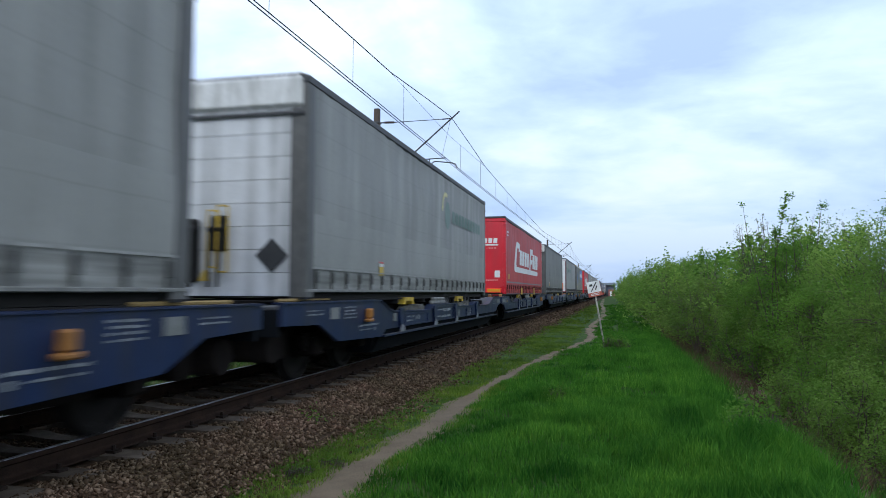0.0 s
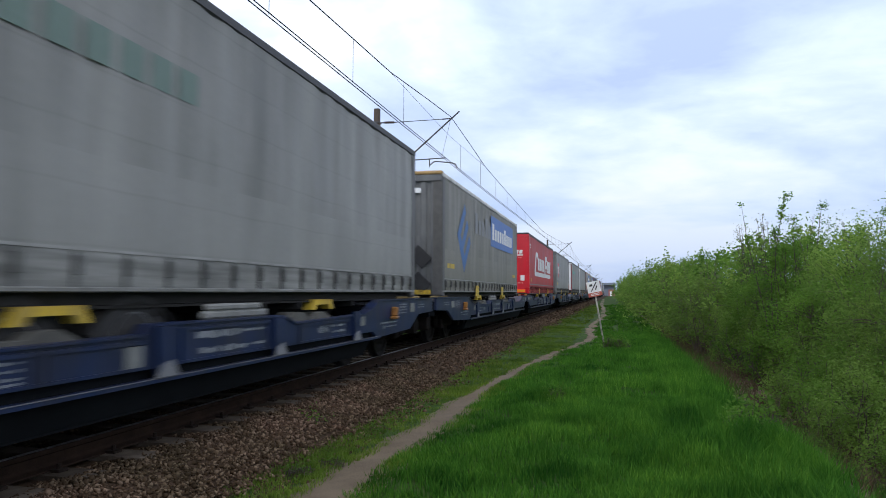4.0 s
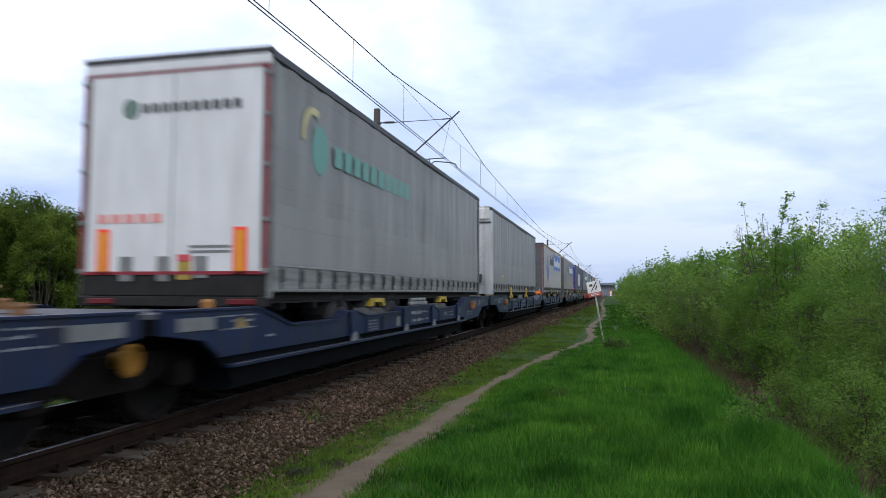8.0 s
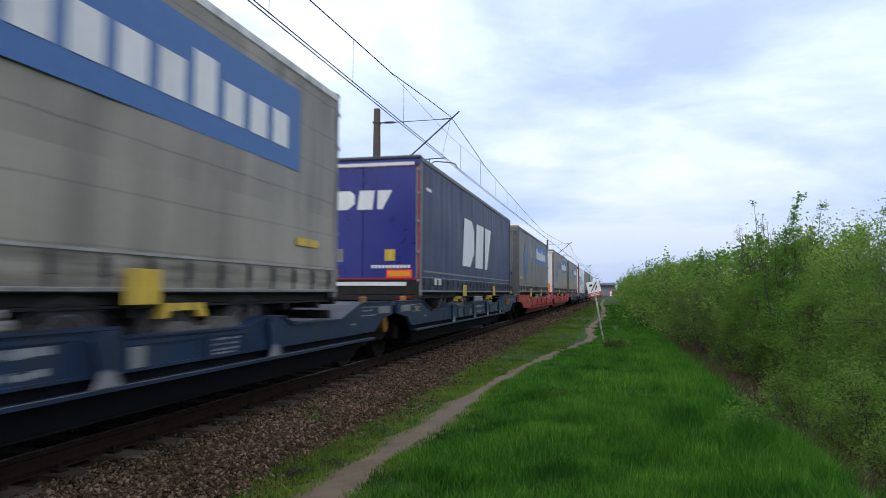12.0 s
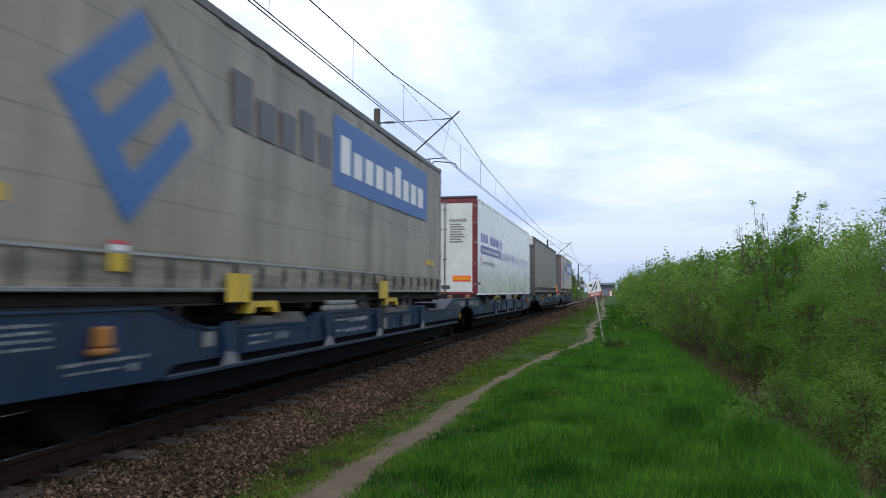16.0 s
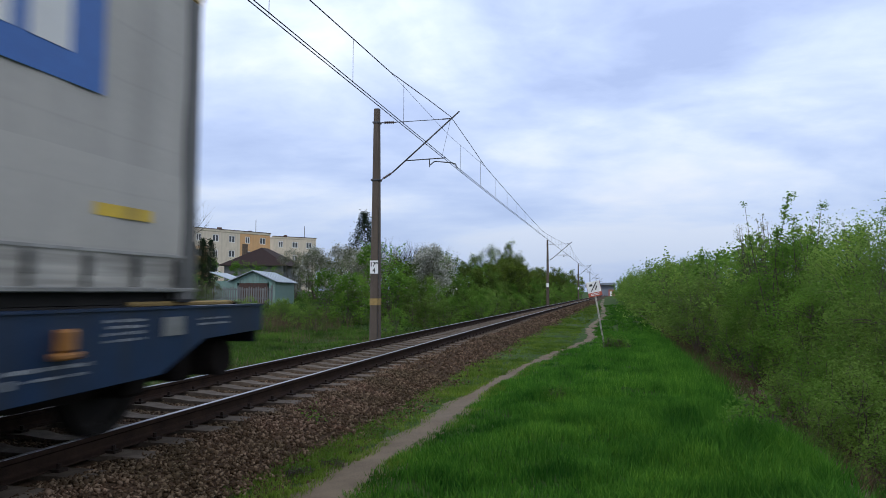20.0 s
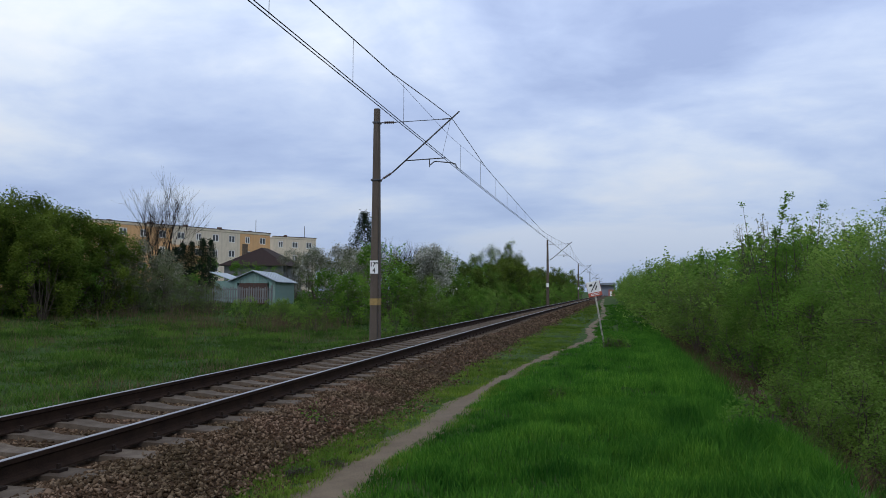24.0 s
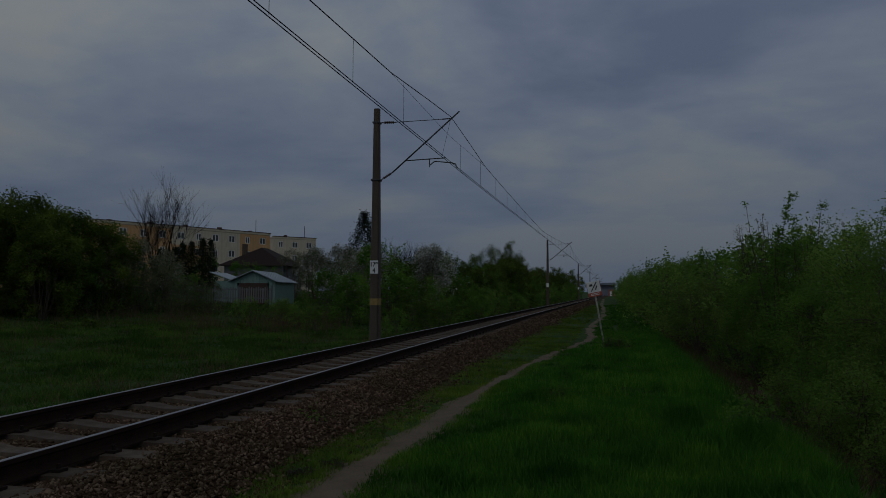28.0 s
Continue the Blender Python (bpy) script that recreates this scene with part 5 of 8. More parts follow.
    stand(light, [(-11.6, 84.5, 1.15, 1.05), (-12.6, 90.0, 1.1, 1.0), (-13.6, 78.0, 0.95, 1.0), (-13.2, 97.0, 1.05, 1.0), (-13.8, 105.0, 1.0, 1.0), (-12.9, 118.0, 1.0, 1.0), (-13.5, 70.0, 0.85, 1.0), (-12.3, 135.0, 1.0, 1.0),
                  (-11.5, 160.0, 1.15, 1.0), (-11.2, 185.0, 1.25, 1.0), (-10.0, 210.0, 1.3, 1.0), (-16.5, 66.0, 0.85, 1.0), (-18.0, 76.0, 1.0, 1.0),
                  (-12.2, 80.5, 1.0, 1.0), (-13.3, 87.0, 1.15, 1.0), (-12.4, 94.0, 1.0, 1.0), (-12.8, 101.0, 0.95, 1.0), (-12.1, 109.0, 0.95, 1.0), (-13.4, 113.0, 1.0, 1.0),
                  (-12.0, 126.0, 0.95, 1.0), (-11.8, 143.0, 0.95, 1.0), (-11.3, 152.0, 0.95, 1.0), (-10.9, 170.0, 1.0, 1.0), (-10.5, 196.0, 1.0, 1.0), (-9.4, 225.0, 1.1, 1.0), (-8.6, 245.0, 1.1, 1.0)])
    white = tree("blossoming_tree", "small tree covered in white blossom", 63, 5.2, 2.2, 0.12, 13000, 0.12, M_LEAF_G, 0.11, 12, second=(M_BLOSSOM, 0.65), group="blossoming trees")
    stand(white, [(-13.4, 53.6, 1.08, 1.0), (-14.9, 56.5, 0.95, 1.0), (-21.5, 60.0, 1.0, 1.0), (-31.5, 72.0, 1.1, 1.0), (-27.5, 70.0, 1.1, 1.0)])
    bt = bare_tree("tall leafless multi-stemmed tree", 64, 10.4)
    settle_first(bt, -35.9, 51.0, 0.9, 0.0, 1.0)
    bt2 = bare_tree("leafless tree behind blossoming bushes", 65, 8.0)
    stand(bt2, [(-23.5, 74.0, 0.9, 1.0), (-20.0, 72.0, 0.85, 1.0), (-17.6, 71.0, 0.85, 1.0)])
    sp = conifer("spruce", "dark spruce behind the blossoming bushes", 66, 9.3, 4.3, 17, 0.36, 8000, needle=0.22, narrow=0.82)
    settle_first(sp, -25.2, 70.8)
    sp2 = copy_thing(sp, pose(-14.5, 112.0, float(land(-14.5, 112.0))) @ Matrix.Diagonal((0.7, 0.7, 0.75, 1)))
    th = conifer("thuja", "dark columnar thuja in the garden", 67, 4.2, 0.62, 26, 0.1, 5200, 0.15, 0.45, group="row of thujas", needle=0.11)
    stand(th, [(-33.0, 51.0, 1.1, 1.0), (-32.2, 51.3, 1.12, 1.05), (-31.4, 51.2, 1.1, 1.05), (-33.8, 51.0, 1.1, 0.98), (-34.6, 51.2, 1.05, 0.95), (-35.4, 51.4, 1.05, 0.92), (-36.2, 51.4, 1.05, 0.9)])
    # weeds
    wd = shrub("weed", "small fresh green weed among ballast stones", "weed", 71, 0.16, 0.12, 9, 220, 0.035, M_LEAF_A, twig_len=0.07)
    stand(wd, [(-3.42, 7.85, 1.0, 1.0), (-2.7, 5.9, 0.8, 0.7), (-2.55, 6.3, 0.7, 0.7)])
    nt = shrub("nettle", "clump of nettles at the foot of the sign", "weed", 72, 0.34, 0.26, 10, 420, 0.06, M_LEAF_A, twig_len=0.1)
    dk = shrub("dock_plant", "broad-leaved dock plant in the meadow", "weed", 73, 0.55, 0.5, 9, 260, 0.16, M_LEAF_D, twig_len=0.2, group="dock plants")
    stand(dk, [(-22.6, 25.4, 0.6, 0.9), (-21.6, 26.0, 0.8, 0.9), (-24.8, 24.2, 0.6, 0.8), (-23.6, 23.2, 0.5, 0.9), (-19.2, 27.6, 0.45, 0.9), (-16.4, 29.5, 0.55, 1.2)])
    stand(nt, [(0.14, 20.5, 1.25, 0.9), (0.38, 20.7, 1.0, 0.8), (1.75, 9.3, 1.0, 1.0), (1.5, 8.6, 0.9, 0.9), (-0.75, 10.6, 0.7, 0.7)])
    return tall


# ---------------------------------------------------------------- buildings and fence
M_CREAM = surface("cream_render", (0.56, 0.48, 0.385), (0.64, 0.56, 0.45), 0.85, scale=0.8, fine=12, bump=0.1, dirt=(0.36, 0.31, 0.24), dirt_amount=0.4)
M_APRICOT = surface("apricot_render", (0.56, 0.32, 0.145), (0.63, 0.38, 0.19), 0.85, scale=0.8, fine=12, bump=0.1, dirt=(0.40, 0.26, 0.14), dirt_amount=0.4)
M_TILEROOF = surface("brown_shingle_roof", (0.018, 0.010, 0.010), (0.034, 0.021, 0.019), 0.9, spec=0.2, scale=3, fine=18, bump=0.4)
M_TEAL = surface("faded_turquoise_boards", (0.13, 0.24, 0.23), (0.20, 0.32, 0.30), 0.8, scale=3, bump=0.2, dirt=(0.16, 0.17, 0.15), dirt_amount=0.5)
M_SHEET = surface("pale_blue_sheet_roof", (0.26, 0.31, 0.36), (0.36, 0.41, 0.46), 0.5, metal=0.3, scale=1.5, bump=0.1)
M_SLAT = surface("grey_wooden_slat", (0.12, 0.125, 0.135), (0.19, 0.195, 0.205), 0.9, scale=5, stretch=(1, 1, 0.2), vary=0.2)
M_BROWNDOOR = surface("brown_boarded_door", (0.045, 0.024, 0.020), (0.080, 0.045, 0.038), 0.8)
M_FRAME = surface("white_window_frame", (0.68, 0.68, 0.67), (0.76, 0.76, 0.75), 0.5, bump=0.02)
M_PANE = surface("dark_window_pane", (0.05, 0.055, 0.065), (0.09, 0.095, 0.105), 0.15, bump=0)
M_BRIDGE = surface("blue_grey_concrete", (0.16, 0.19, 0.24), (0.22, 0.25, 0.30), 0.9, scale=0.4)
M_BRICKRED = surface("pale_red_wall", (0.30, 0.11, 0.10), (0.38, 0.16, 0.14), 0.9)


def block(label, p0, p1, base, top, storeys, bays, deep, scheme):
    """Slab block: facade from p0 to p1, seen from the track, one storey high panels with framed windows."""
    p0, p1 = Vector(p0), Vector(p1)
    ln = (p1 - p0).length
    b = root("apartment_building", label, "building", pose(p0.x, p0.y, 0, 0, 0, math.degrees(math.atan2(p1.y - p0.y, p1.x - p0.x))))
    w = ln / bays
    h = (top - 0.5 - base) / storeys
    part("roof", boxed(-0.1, ln + 0.1, -0.06, deep + 0.1, top - 0.45, top, bevel=0.05), M_CREAM, b, "flat roof with a cream parapet")
    part("coping", boxed(-0.16, ln + 0.16, -0.12, 0.5, top + 0.004, top + 0.12), M_BROWNDOOR, b, "thin dark metal coping")
    part("core", boxed(0.05, ln - 0.05, 0.30, deep, base - 1, top - 0.45), M_CREAM, b, "cream side walls")
    rng = random.Random(bays)
    for i in range(bays):
        mat = scheme[i % len(scheme)]
        x0 = i * w
        for j in range(storeys):
            z0 = base + j * h
            m = M_APRICOT if (mat == "A" or (mat == "M" and j < 3)) else M_CREAM
            wx, wz, ww, wh = x0 + w * 0.5, z0 + h * 0.36, (1.5 if (i + j) % 3 else 1.15), 1.4
            def wall():
                bm = bmesh.new()
                box(bm, 0, w, 0, 0.30, 0, h * 0.36)
                box(bm, 0, w, 0, 0.30, h * 0.36 + wh, h)
                box(bm, 0, w / 2 - ww / 2, 0, 0.30, h * 0.36, h * 0.36 + wh)
                box(bm, w / 2 + ww / 2, w, 0, 0.30, h * 0.36, h * 0.36 + wh)
                return bm
            put("wall_panel", (round(w, 3), round(h, 3), ww), wall, m, b, "", pose(x0, 0, z0))
            def frm():
                bm = bmesh.new()
                for a, c in ((-ww / 2, -ww / 2 + 0.14), (ww / 2 - 0.14, ww / 2), (-0.08, 0.08)):
                    box(bm, a, c, 0.08, 0.16, 0, wh)
                box(bm, -ww / 2, ww / 2, 0.08, 0.16, 0, 0.13), box(bm, -ww / 2, ww / 2, 0.08, 0.16, wh - 0.13, wh)
                return bm
            wn = put("window", ww, frm, M_FRAME, b, "white-framed window", pose(wx, 0, wz))
            put("pane", ww, lambda: boxed(-ww / 2 + 0.06, ww / 2 - 0.06, 0.11, 0.13, 0.06, wh - 0.06), M_PANE, wn)
    for i in range(1, bays, 2):
        part("chimney", boxed(i * w, i * w + rng.uniform(0.5, 1.3), 2.0, 2.6, top, top + rng.uniform(0.4, 0.75), bevel=0.05), M_BROWNDOOR, b, "small dark roof vent stack")
    bm = bmesh.new()
    rod(bm, (ln - 1.5, 3, top), (ln - 1.5, 3, top + 3.0), 0.06, 6)
    part("aerial", bm, M_STEEL, b)
    return b


def build_house():
    h = root("house", "small house with a brown hipped shingle roof", "house", pose(-41.2, 70.0, 0, 0, 0, 10))
    part("wall", boxed(0, 6.6, 0, 8, 0.2, 4.2), M_SLAT, h, "grey rendered wall")
    bm = bmesh.new()
    v = [bm.verts.new(p) for p in ((-0.6, -0.6, 4.05), (7.2, -0.6, 4.05), (7.2, 8.6, 4.05), (-0.6, 8.6, 4.05), (3.2, 3.0, 6.25), (3.4, 5.0, 6.25))]
    for f in ((0, 1, 4), (1, 2, 5, 4), (2, 3, 5), (3, 0, 4, 5), (3, 2, 1, 0)):
        bm.faces.new([v[i] for i in f])
    part("roof", bm, M_TILEROOF, h, "brown hipped roof")
    part("chimney", boxed(1.2, 1.7, 2.2, 2.7, 4.9, 6.6, bevel=0.03), M_CONC, h)


def build_garage():
    g = root("garage", "turquoise boarded garage with a pale sheet-metal roof", "garage", pose(-27.2, 47.2, float(land(-26, 47)) + 0.0, 0, 0, 13))
    W, D, E, A = 3.3, 6.5, 1.75, 2.5
    n = 14
    for k in range(n):
        x0, x1 = W * k / n, W * (k + 1) / n - 0.012
        def zt(x):
            return E + (A - E) * (1 - abs(2 * x / W - 1)) - 0.05
        if 0.55 < (x0 + x1) / 2 < 2.75:
            part("board", prism(bmesh.new(), [(x0, 1.62), (x1, 1.62), (x1, zt(x1)), (x0, zt(x0))], 0, 0.05, "y"), M_TEAL, g)
        else:
            part("board", prism(bmesh.new(), [(x0, 0), (x1, 0), (x1, zt(x1)), (x0, zt(x0))], 0, 0.05, "y"), M_TEAL, g)
    for k in range(18):
        for x in (0.0, W - 0.05):
            put("side_board", x, lambda: boxed(x, x + 0.05, 0, D / 18 - 0.012, 0, E), M_TEAL, g, "", pose(0, 0.05 + k * D / 18, 0))
    for k in range(2):
        part("garage_door", boxed(0.60 + k * 1.06, 1.64 + k * 1.06, 0.03, 0.07, 0.02, 1.60, bevel=0.01), M_BROWNDOOR, g, "brown boarded door leaf")
    part("back_wall", boxed(0, W, D, D + 0.05, 0, E), M_TEAL, g)
    for sx in (0, 1):
        bm = bmesh.new()
        xs0, xs1 = (-0.25, W / 2) if not sx else (W / 2, W + 0.25)
        z0, z1 = (E - 0.09, A) if not sx else (A, E - 0.09)
        prism(bm, [(xs0, z0), (xs1, z1), (xs1, z1 + 0.05), (xs0, z0 + 0.05)], -0.3, D + 0.3, "y")
        r = part("roof_slope", bm, M_SHEET, g, "pale blue-grey sheet roof")
        for k in range(7):
            y = -0.2 + k * 1.1
            bm = bmesh.new()
            prism(bm, [(xs0, z0 + 0.05), (xs1, z1 + 0.05), (xs1, z1 + 0.08), (xs0, z0 + 0.08)], y, y + 0.04, "y")
            part("seam", bm, M_SHEET, r)
    # lean-to beside the garage
    part("annex_wall", boxed(-1.55, -0.06, 1.2, 5.0, 0, 1.75), M_TEAL, g, "turquoise wall of a low annex")
    part("annex_roof", prism(bmesh.new(), [(-1.95, 2.42), (-0.28, 1.82), (-0.28, 1.87), (-1.95, 2.47)], 1.0, 5.2, "y"), M_SHEET, g, "pale blue sheet roof of a low annex")
    f = root("fence", "grey wooden slat fence before the garden", "fence", pose(-30.5, 44.6, float(land(-28, 45)), 0, 0, 13))
    for k in range(44):
        hh = 1.15 + 0.06 * math.sin(k * 1.7)
        put("slat", round(hh, 2), lambda: boxed(0, 0.09, 0, 0.025, 0.05, hh), M_SLAT, f, "", pose(k * 0.165, 0, 0))
    for z in (0.35, 0.95):
        part("rail", boxed(-0.05, 7.3, 0.027, 0.07, z, z + 0.07), M_SLAT, f)
    for k in range(4):
        part("post", boxed(k * 2.4, k * 2.4 + 0.1, 0.072, 0.17, -0.3, 1.3), M_SLAT, f)


def build_far_house():
    h = root("house", "distant low building with a blue-grey roof", "house", pose(0.2, 305, 0))
    part("wall", boxed(0.3, 3.0, 0, 6, -0.8, 2.4), M_BRICKRED, h, "pale red wall")
    part("roof", prism(bmesh.new(), [(-3.6, 4.3), (3.6, 4.3), (3.2, 5.4), (-3.0, 5.2)], 4, 12, "y"), M_BRIDGE, h, "flat blue-grey roof")
    part("door", boxed(0.9, 1.7, -0.06, 0.0, -0.6, 1.6), M_FRAME, h, "white door")
    part("window", boxed(2.0, 2.7, -0.06, 0.0, 0.4, 1.4), M_PANE, h)
    part("porch", boxed(-3.2, 3.2, 6.2, 11, -0.8, 4.3), M_BRIDGE, h)


block("long cream and apricot five-storey apartment block", (-93.0, 89.9), (-70.06, 137.2), 1.0, 13.55, 4, 14, 12, "AAAAAAAAMMCCAA")
block("cream apartment block behind the gardens", (-73.0, 144.7), (-66.3, 152.8), 1.0, 13.6, 4, 3, 12, "CCC")
build_house()
build_garage()
build_far_house()
build_grass()
SWAYING = build_plants()

# ---------------------------------------------------------------- wagons
HALF = 17.1
SIDE_TOP = [(0.3, 1.09), (3.9, 1.09), (4.35, 0.94), (4.7, 0.88), (7.10, 0.85), (7.46, 0.95), (9.86, 0.95), (9.93, 0.87), (11.78, 0.86), (12.27, 0.95), (12.66, 0.95), (12.95, 0.84), (14.45, 0.84), (15.3, 1.06), (16.95, 1.06)]
SIDE_LOW = [(16.95, 0.86), (16.33, 0.78), (16.02, 0.60), (4.2, 0.60), (4.0, 0.49), (2.05, 0.54), (1.4, 0.80), (0.3, 0.83)]


def wagon_section(wagon, paint, end, worn):
    """One of the two halves; end is -1 for the leading half, 1 for the trailing one."""
    at = pose(0, 0, 0) if end < 0 else pose(0, 0, 0, 0, 0, 180)

    def Y(s):
        return s - HALF
    poly = [(Y(s), z) for s, z in SIDE_TOP] + [(Y(s), z) for s, z in SIDE_LOW]
    for sx in (-1, 1):
        beam = put("side_beam", sx, lambda: prism(bmesh.new(), poly, sx * 1.36, sx * 1.42), paint, wagon, at=at)

        def flange():
            bm = bmesh.new()
            box(bm, min(sx * 1.36, sx * 1.47), max(sx * 1.36, sx * 1.47), Y(4.0), Y(15.85), 0.485, 0.515)
            return bm
        put("flange", sx, flange, paint, beam)
        # the web's colour is darkened for the shade of its recess
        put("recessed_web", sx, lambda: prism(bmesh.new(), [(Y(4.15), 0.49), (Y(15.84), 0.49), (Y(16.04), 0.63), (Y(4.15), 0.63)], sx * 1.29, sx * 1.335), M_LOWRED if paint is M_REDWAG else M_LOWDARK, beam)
        # thin pale strip that paints the highlight along the flange's top edge
        put("dusty_ledge", sx, lambda: boxed(*sorted((sx * 1.45, sx * 1.473)), Y(4.0), Y(15.85), 0.5155, 0.520), M_DUST_GLINT, beam, "pale strip painted as a glint on the flange")

        def cap():
            bm = bmesh.new()
            for (s0, z0), (s1, z1) in zip(SIDE_TOP, SIDE_TOP[1:]):
                prism(bm, [(Y(s0), z0), (Y(s1), z1), (Y(s1), z1 + 0.02), (Y(s0), z0 + 0.02)], sx * 1.28, sx * 1.445)
            return bm
        put("top_flange", sx, cap, paint, beam)

        def low():
            bm = bmesh.new()
            a, b = sx * 1.34, sx * 1.24
            pts = [(Y(4.1), 0.49), (Y(15.8), 0.49), (Y(15.45), 0.25), (Y(4.1), 0.25)]
            out = [bm.verts.new((a if z > 0.4 else b, y, z)) for y, z in pts]
            inn = [bm.verts.new(((a if z > 0.4 else b) - sx * 0.05, y, z)) for y, z in pts]
            bm.faces.new(out), bm.faces.new(list(reversed(inn)))
            for i in range(4):
                j = (i + 1) % 4
                bm.faces.new((out[j], out[i], inn[i], inn[j]))
            bmesh.ops.recalc_face_normals(bm, faces=bm.faces[:])
            return bm
        # the lower beam's dark colour holds the shade of the underside
        put("lower_beam", sx, low, M_LOWRED if paint is M_REDWAG else M_LOWDARK, wagon, "lower beam in a colour darkened for shade", at)

        # stiffeners with pale gussets between the side panels
        for s in (5.05, 7.58, 9.70, 12.42):
            def post():
                bm = bmesh.new()
                prism(bm, [(Y(s) - 0.16, 0.87), (Y(s) - 0.10, 0.945), (Y(s) + 0.14, 0.945), (Y(s) + 0.10, 0.52), (Y(s) - 0.06, 0.52)], sx * 1.425, sx * 1.465)
                return bm
            st = put("stiffener", (sx, s), post, paint, wagon, at=at)

            def gus():
                return prism(bmesh.new(), [(Y(s) - 0.17, 0.525), (Y(s) + 0.14, 0.525), (Y(s) + 0.09, 0.62), (Y(s) - 0.06, 0.66)], sx * 1.467, sx * 1.478)
            put("gusset", (sx, s), gus, paint if paint is M_REDWAG else M_GUSSET, st, "pale worn gusset plate")
        # recessed panels shown by their raised rims
        for s0, s1, zt in ((5.3, 7.0, 0.84), (7.8, 9.45, 0.92), (9.95, 11.0, 0.84), (11.08, 11.8, 0.84)):
            def rim():
                bm = bmesh.new()
                a, b = sx * 1.42, sx * 1.437
                lo, hi = min(a, b), max(a, b)
                box(bm, lo, hi, Y(s0), Y(s1), 0.605, 0.63), box(bm, lo, hi, Y(s0), Y(s1), zt - 0.03, zt)
                box(bm, lo, hi, Y(s0), Y(s0) + 0.03, 0.63, zt - 0.03), box(bm, lo, hi, Y(s1) - 0.03, Y(s1), 0.63, zt - 0.03)
                return bm
            put("panel_rim", (sx, s0), rim, paint, wagon, at=at)
        # stencilled data panels and plates

        mx0, mx1 = sorted((sx * 1.4205, sx * 1.4245))
        lines = ((1.0, 1.5, 0.98, 0.02), (1.0, 1.5, 0.93, 0.02), (2.3, 2.75, 1.0, 0.025), (2.3, 2.75, 0.95, 0.025), (2.3, 2.75, 0.90, 0.025), (2.3, 2.75, 0.85, 0.02),
                 (2.9, 3.8, 0.70, 0.03), (2.95, 3.5, 0.64, 0.02), (3.6, 3.72, 0.60, 0.07), (7.9, 8.35, 0.83, 0.03), (8.42, 9.2, 0.80, 0.07), (7.9, 8.2, 0.68, 0.03), (8.3, 8.75, 0.66, 0.06), (8.82, 9.2, 0.66, 0.06), (5.5, 5.95, 0.76, 0.03), (5.5, 5.95, 0.68, 0.03), (6.1, 6.4, 0.70, 0.09),
                 (11.2, 11.68, 0.77, 0.022), (11.2, 11.68, 0.72, 0.022), (11.2, 11.68, 0.67, 0.022), (11.2, 11.6, 0.635, 0.018), (15.35, 16.1, 0.99, 0.018), (15.35, 16.1, 0.86, 0.018), (15.4, 15.9, 0.93, 0.03), (14.9, 15.1, 0.74, 0.03))

        def words():
            bm, r = bmesh.new(), random.Random(7)
            for sa, sb, za, hh in lines:
                a = sa
                while a < sb - 0.02 and not (paint is M_REDWAG and 2.0 < sa < 15.0):
                    b = min(sb, a + r.choice((0.03, 0.05, 0.07, 0.11)))
                    box(bm, mx0, mx1, Y(a), Y(b), za + hh * r.choice((0, 0, 0.15)), za + hh * r.choice((0.75, 1.0, 1.0)))
                    a = b + r.choice((0.012, 0.012, 0.03, 0.06))
            return bm
        tagged(put("stencilling", (sx, paint.name), words, M_MARK, beam, "small white stencilled markings"), kind="stuff")

        dx0, dx1 = sorted((sx * 1.42, sx * 1.432))
        for sa, sb, za, zb in ((16.15, 16.75, 0.88, 1.0), (1.75, 2.05, 0.86, 1.02), (4.62, 4.8, 0.72, 0.86), (9.97, 10.18, 0.62, 0.80)):
            put("data_plate", (sx, sa), lambda: boxed(dx0, dx1, Y(sa), Y(sb), za, zb), M_PLATE, beam, "pale grey data plate")

        def hook():
            bm = bmesh.new()
            x0, x1 = sorted((sx * 1.42, sx * 1.53))
            box(bm, x0, x1, Y(3.15), Y(3.26), 0.82, 0.98, bevel=0.02)
            box(bm, x0, x1, Y(3.10), Y(3.30), 0.77, 0.82, bevel=0.015)
            return bm
        put("folding_hook", sx, hook, M_ORANGE, wagon, "orange-painted folding hook", at)

        if end > 0:
            put("warning_mark", sx, lambda: prism(bmesh.new(), [(Y(15.5), 0.87), (Y(15.75), 0.87), (Y(15.75), 0.96), (Y(15.62), 0.98)], sx * 1.4205, sx * 1.4245), M_OCHRE, beam, "faded ochre mark")

        def spig():
            bm = bmesh.new()
            lathe_z(bm, sx * 1.22, Y(15.95), [(1.04, 0.06), (1.14, 0.06), (1.165, 0.04)])
            return bm
        put("spigot", sx, spig, M_ORANGE, wagon, "orange container spigot", at)

        for s in (6.42, 11.2):
            def wedge():
                x0, x1 = sorted((sx * 1.10, sx * 1.34))
                return prism(bmesh.new(), [(Y(s) - 0.66, 0.84), (Y(s) - 0.60, 0.90), (Y(s) - 0.42, 0.97), (Y(s) - 0.24, 0.96), (Y(s) - 0.14, 0.91), (Y(s) + 0.14, 0.91), (Y(s) + 0.24, 0.98), (Y(s) + 0.50, 0.99), (Y(s) + 0.62, 0.93), (Y(s) + 0.68, 0.84)], x0, x1)
            put("guide_wedge", (sx, s), wedge, M_WEDGE, wagon, "dusty grey guide wedge", at)

        def shoe():
            bm = bmesh.new()
            x0, x1 = sorted((sx * 1.27, sx * 1.35))
            box(bm, x0, x1, Y(7.68), Y(8.95), 0.97, 1.05, bevel=0.02)
            box(bm, x0, x1, Y(7.82), Y(8.88), 1.05, 1.12, bevel=0.02)
            return bm
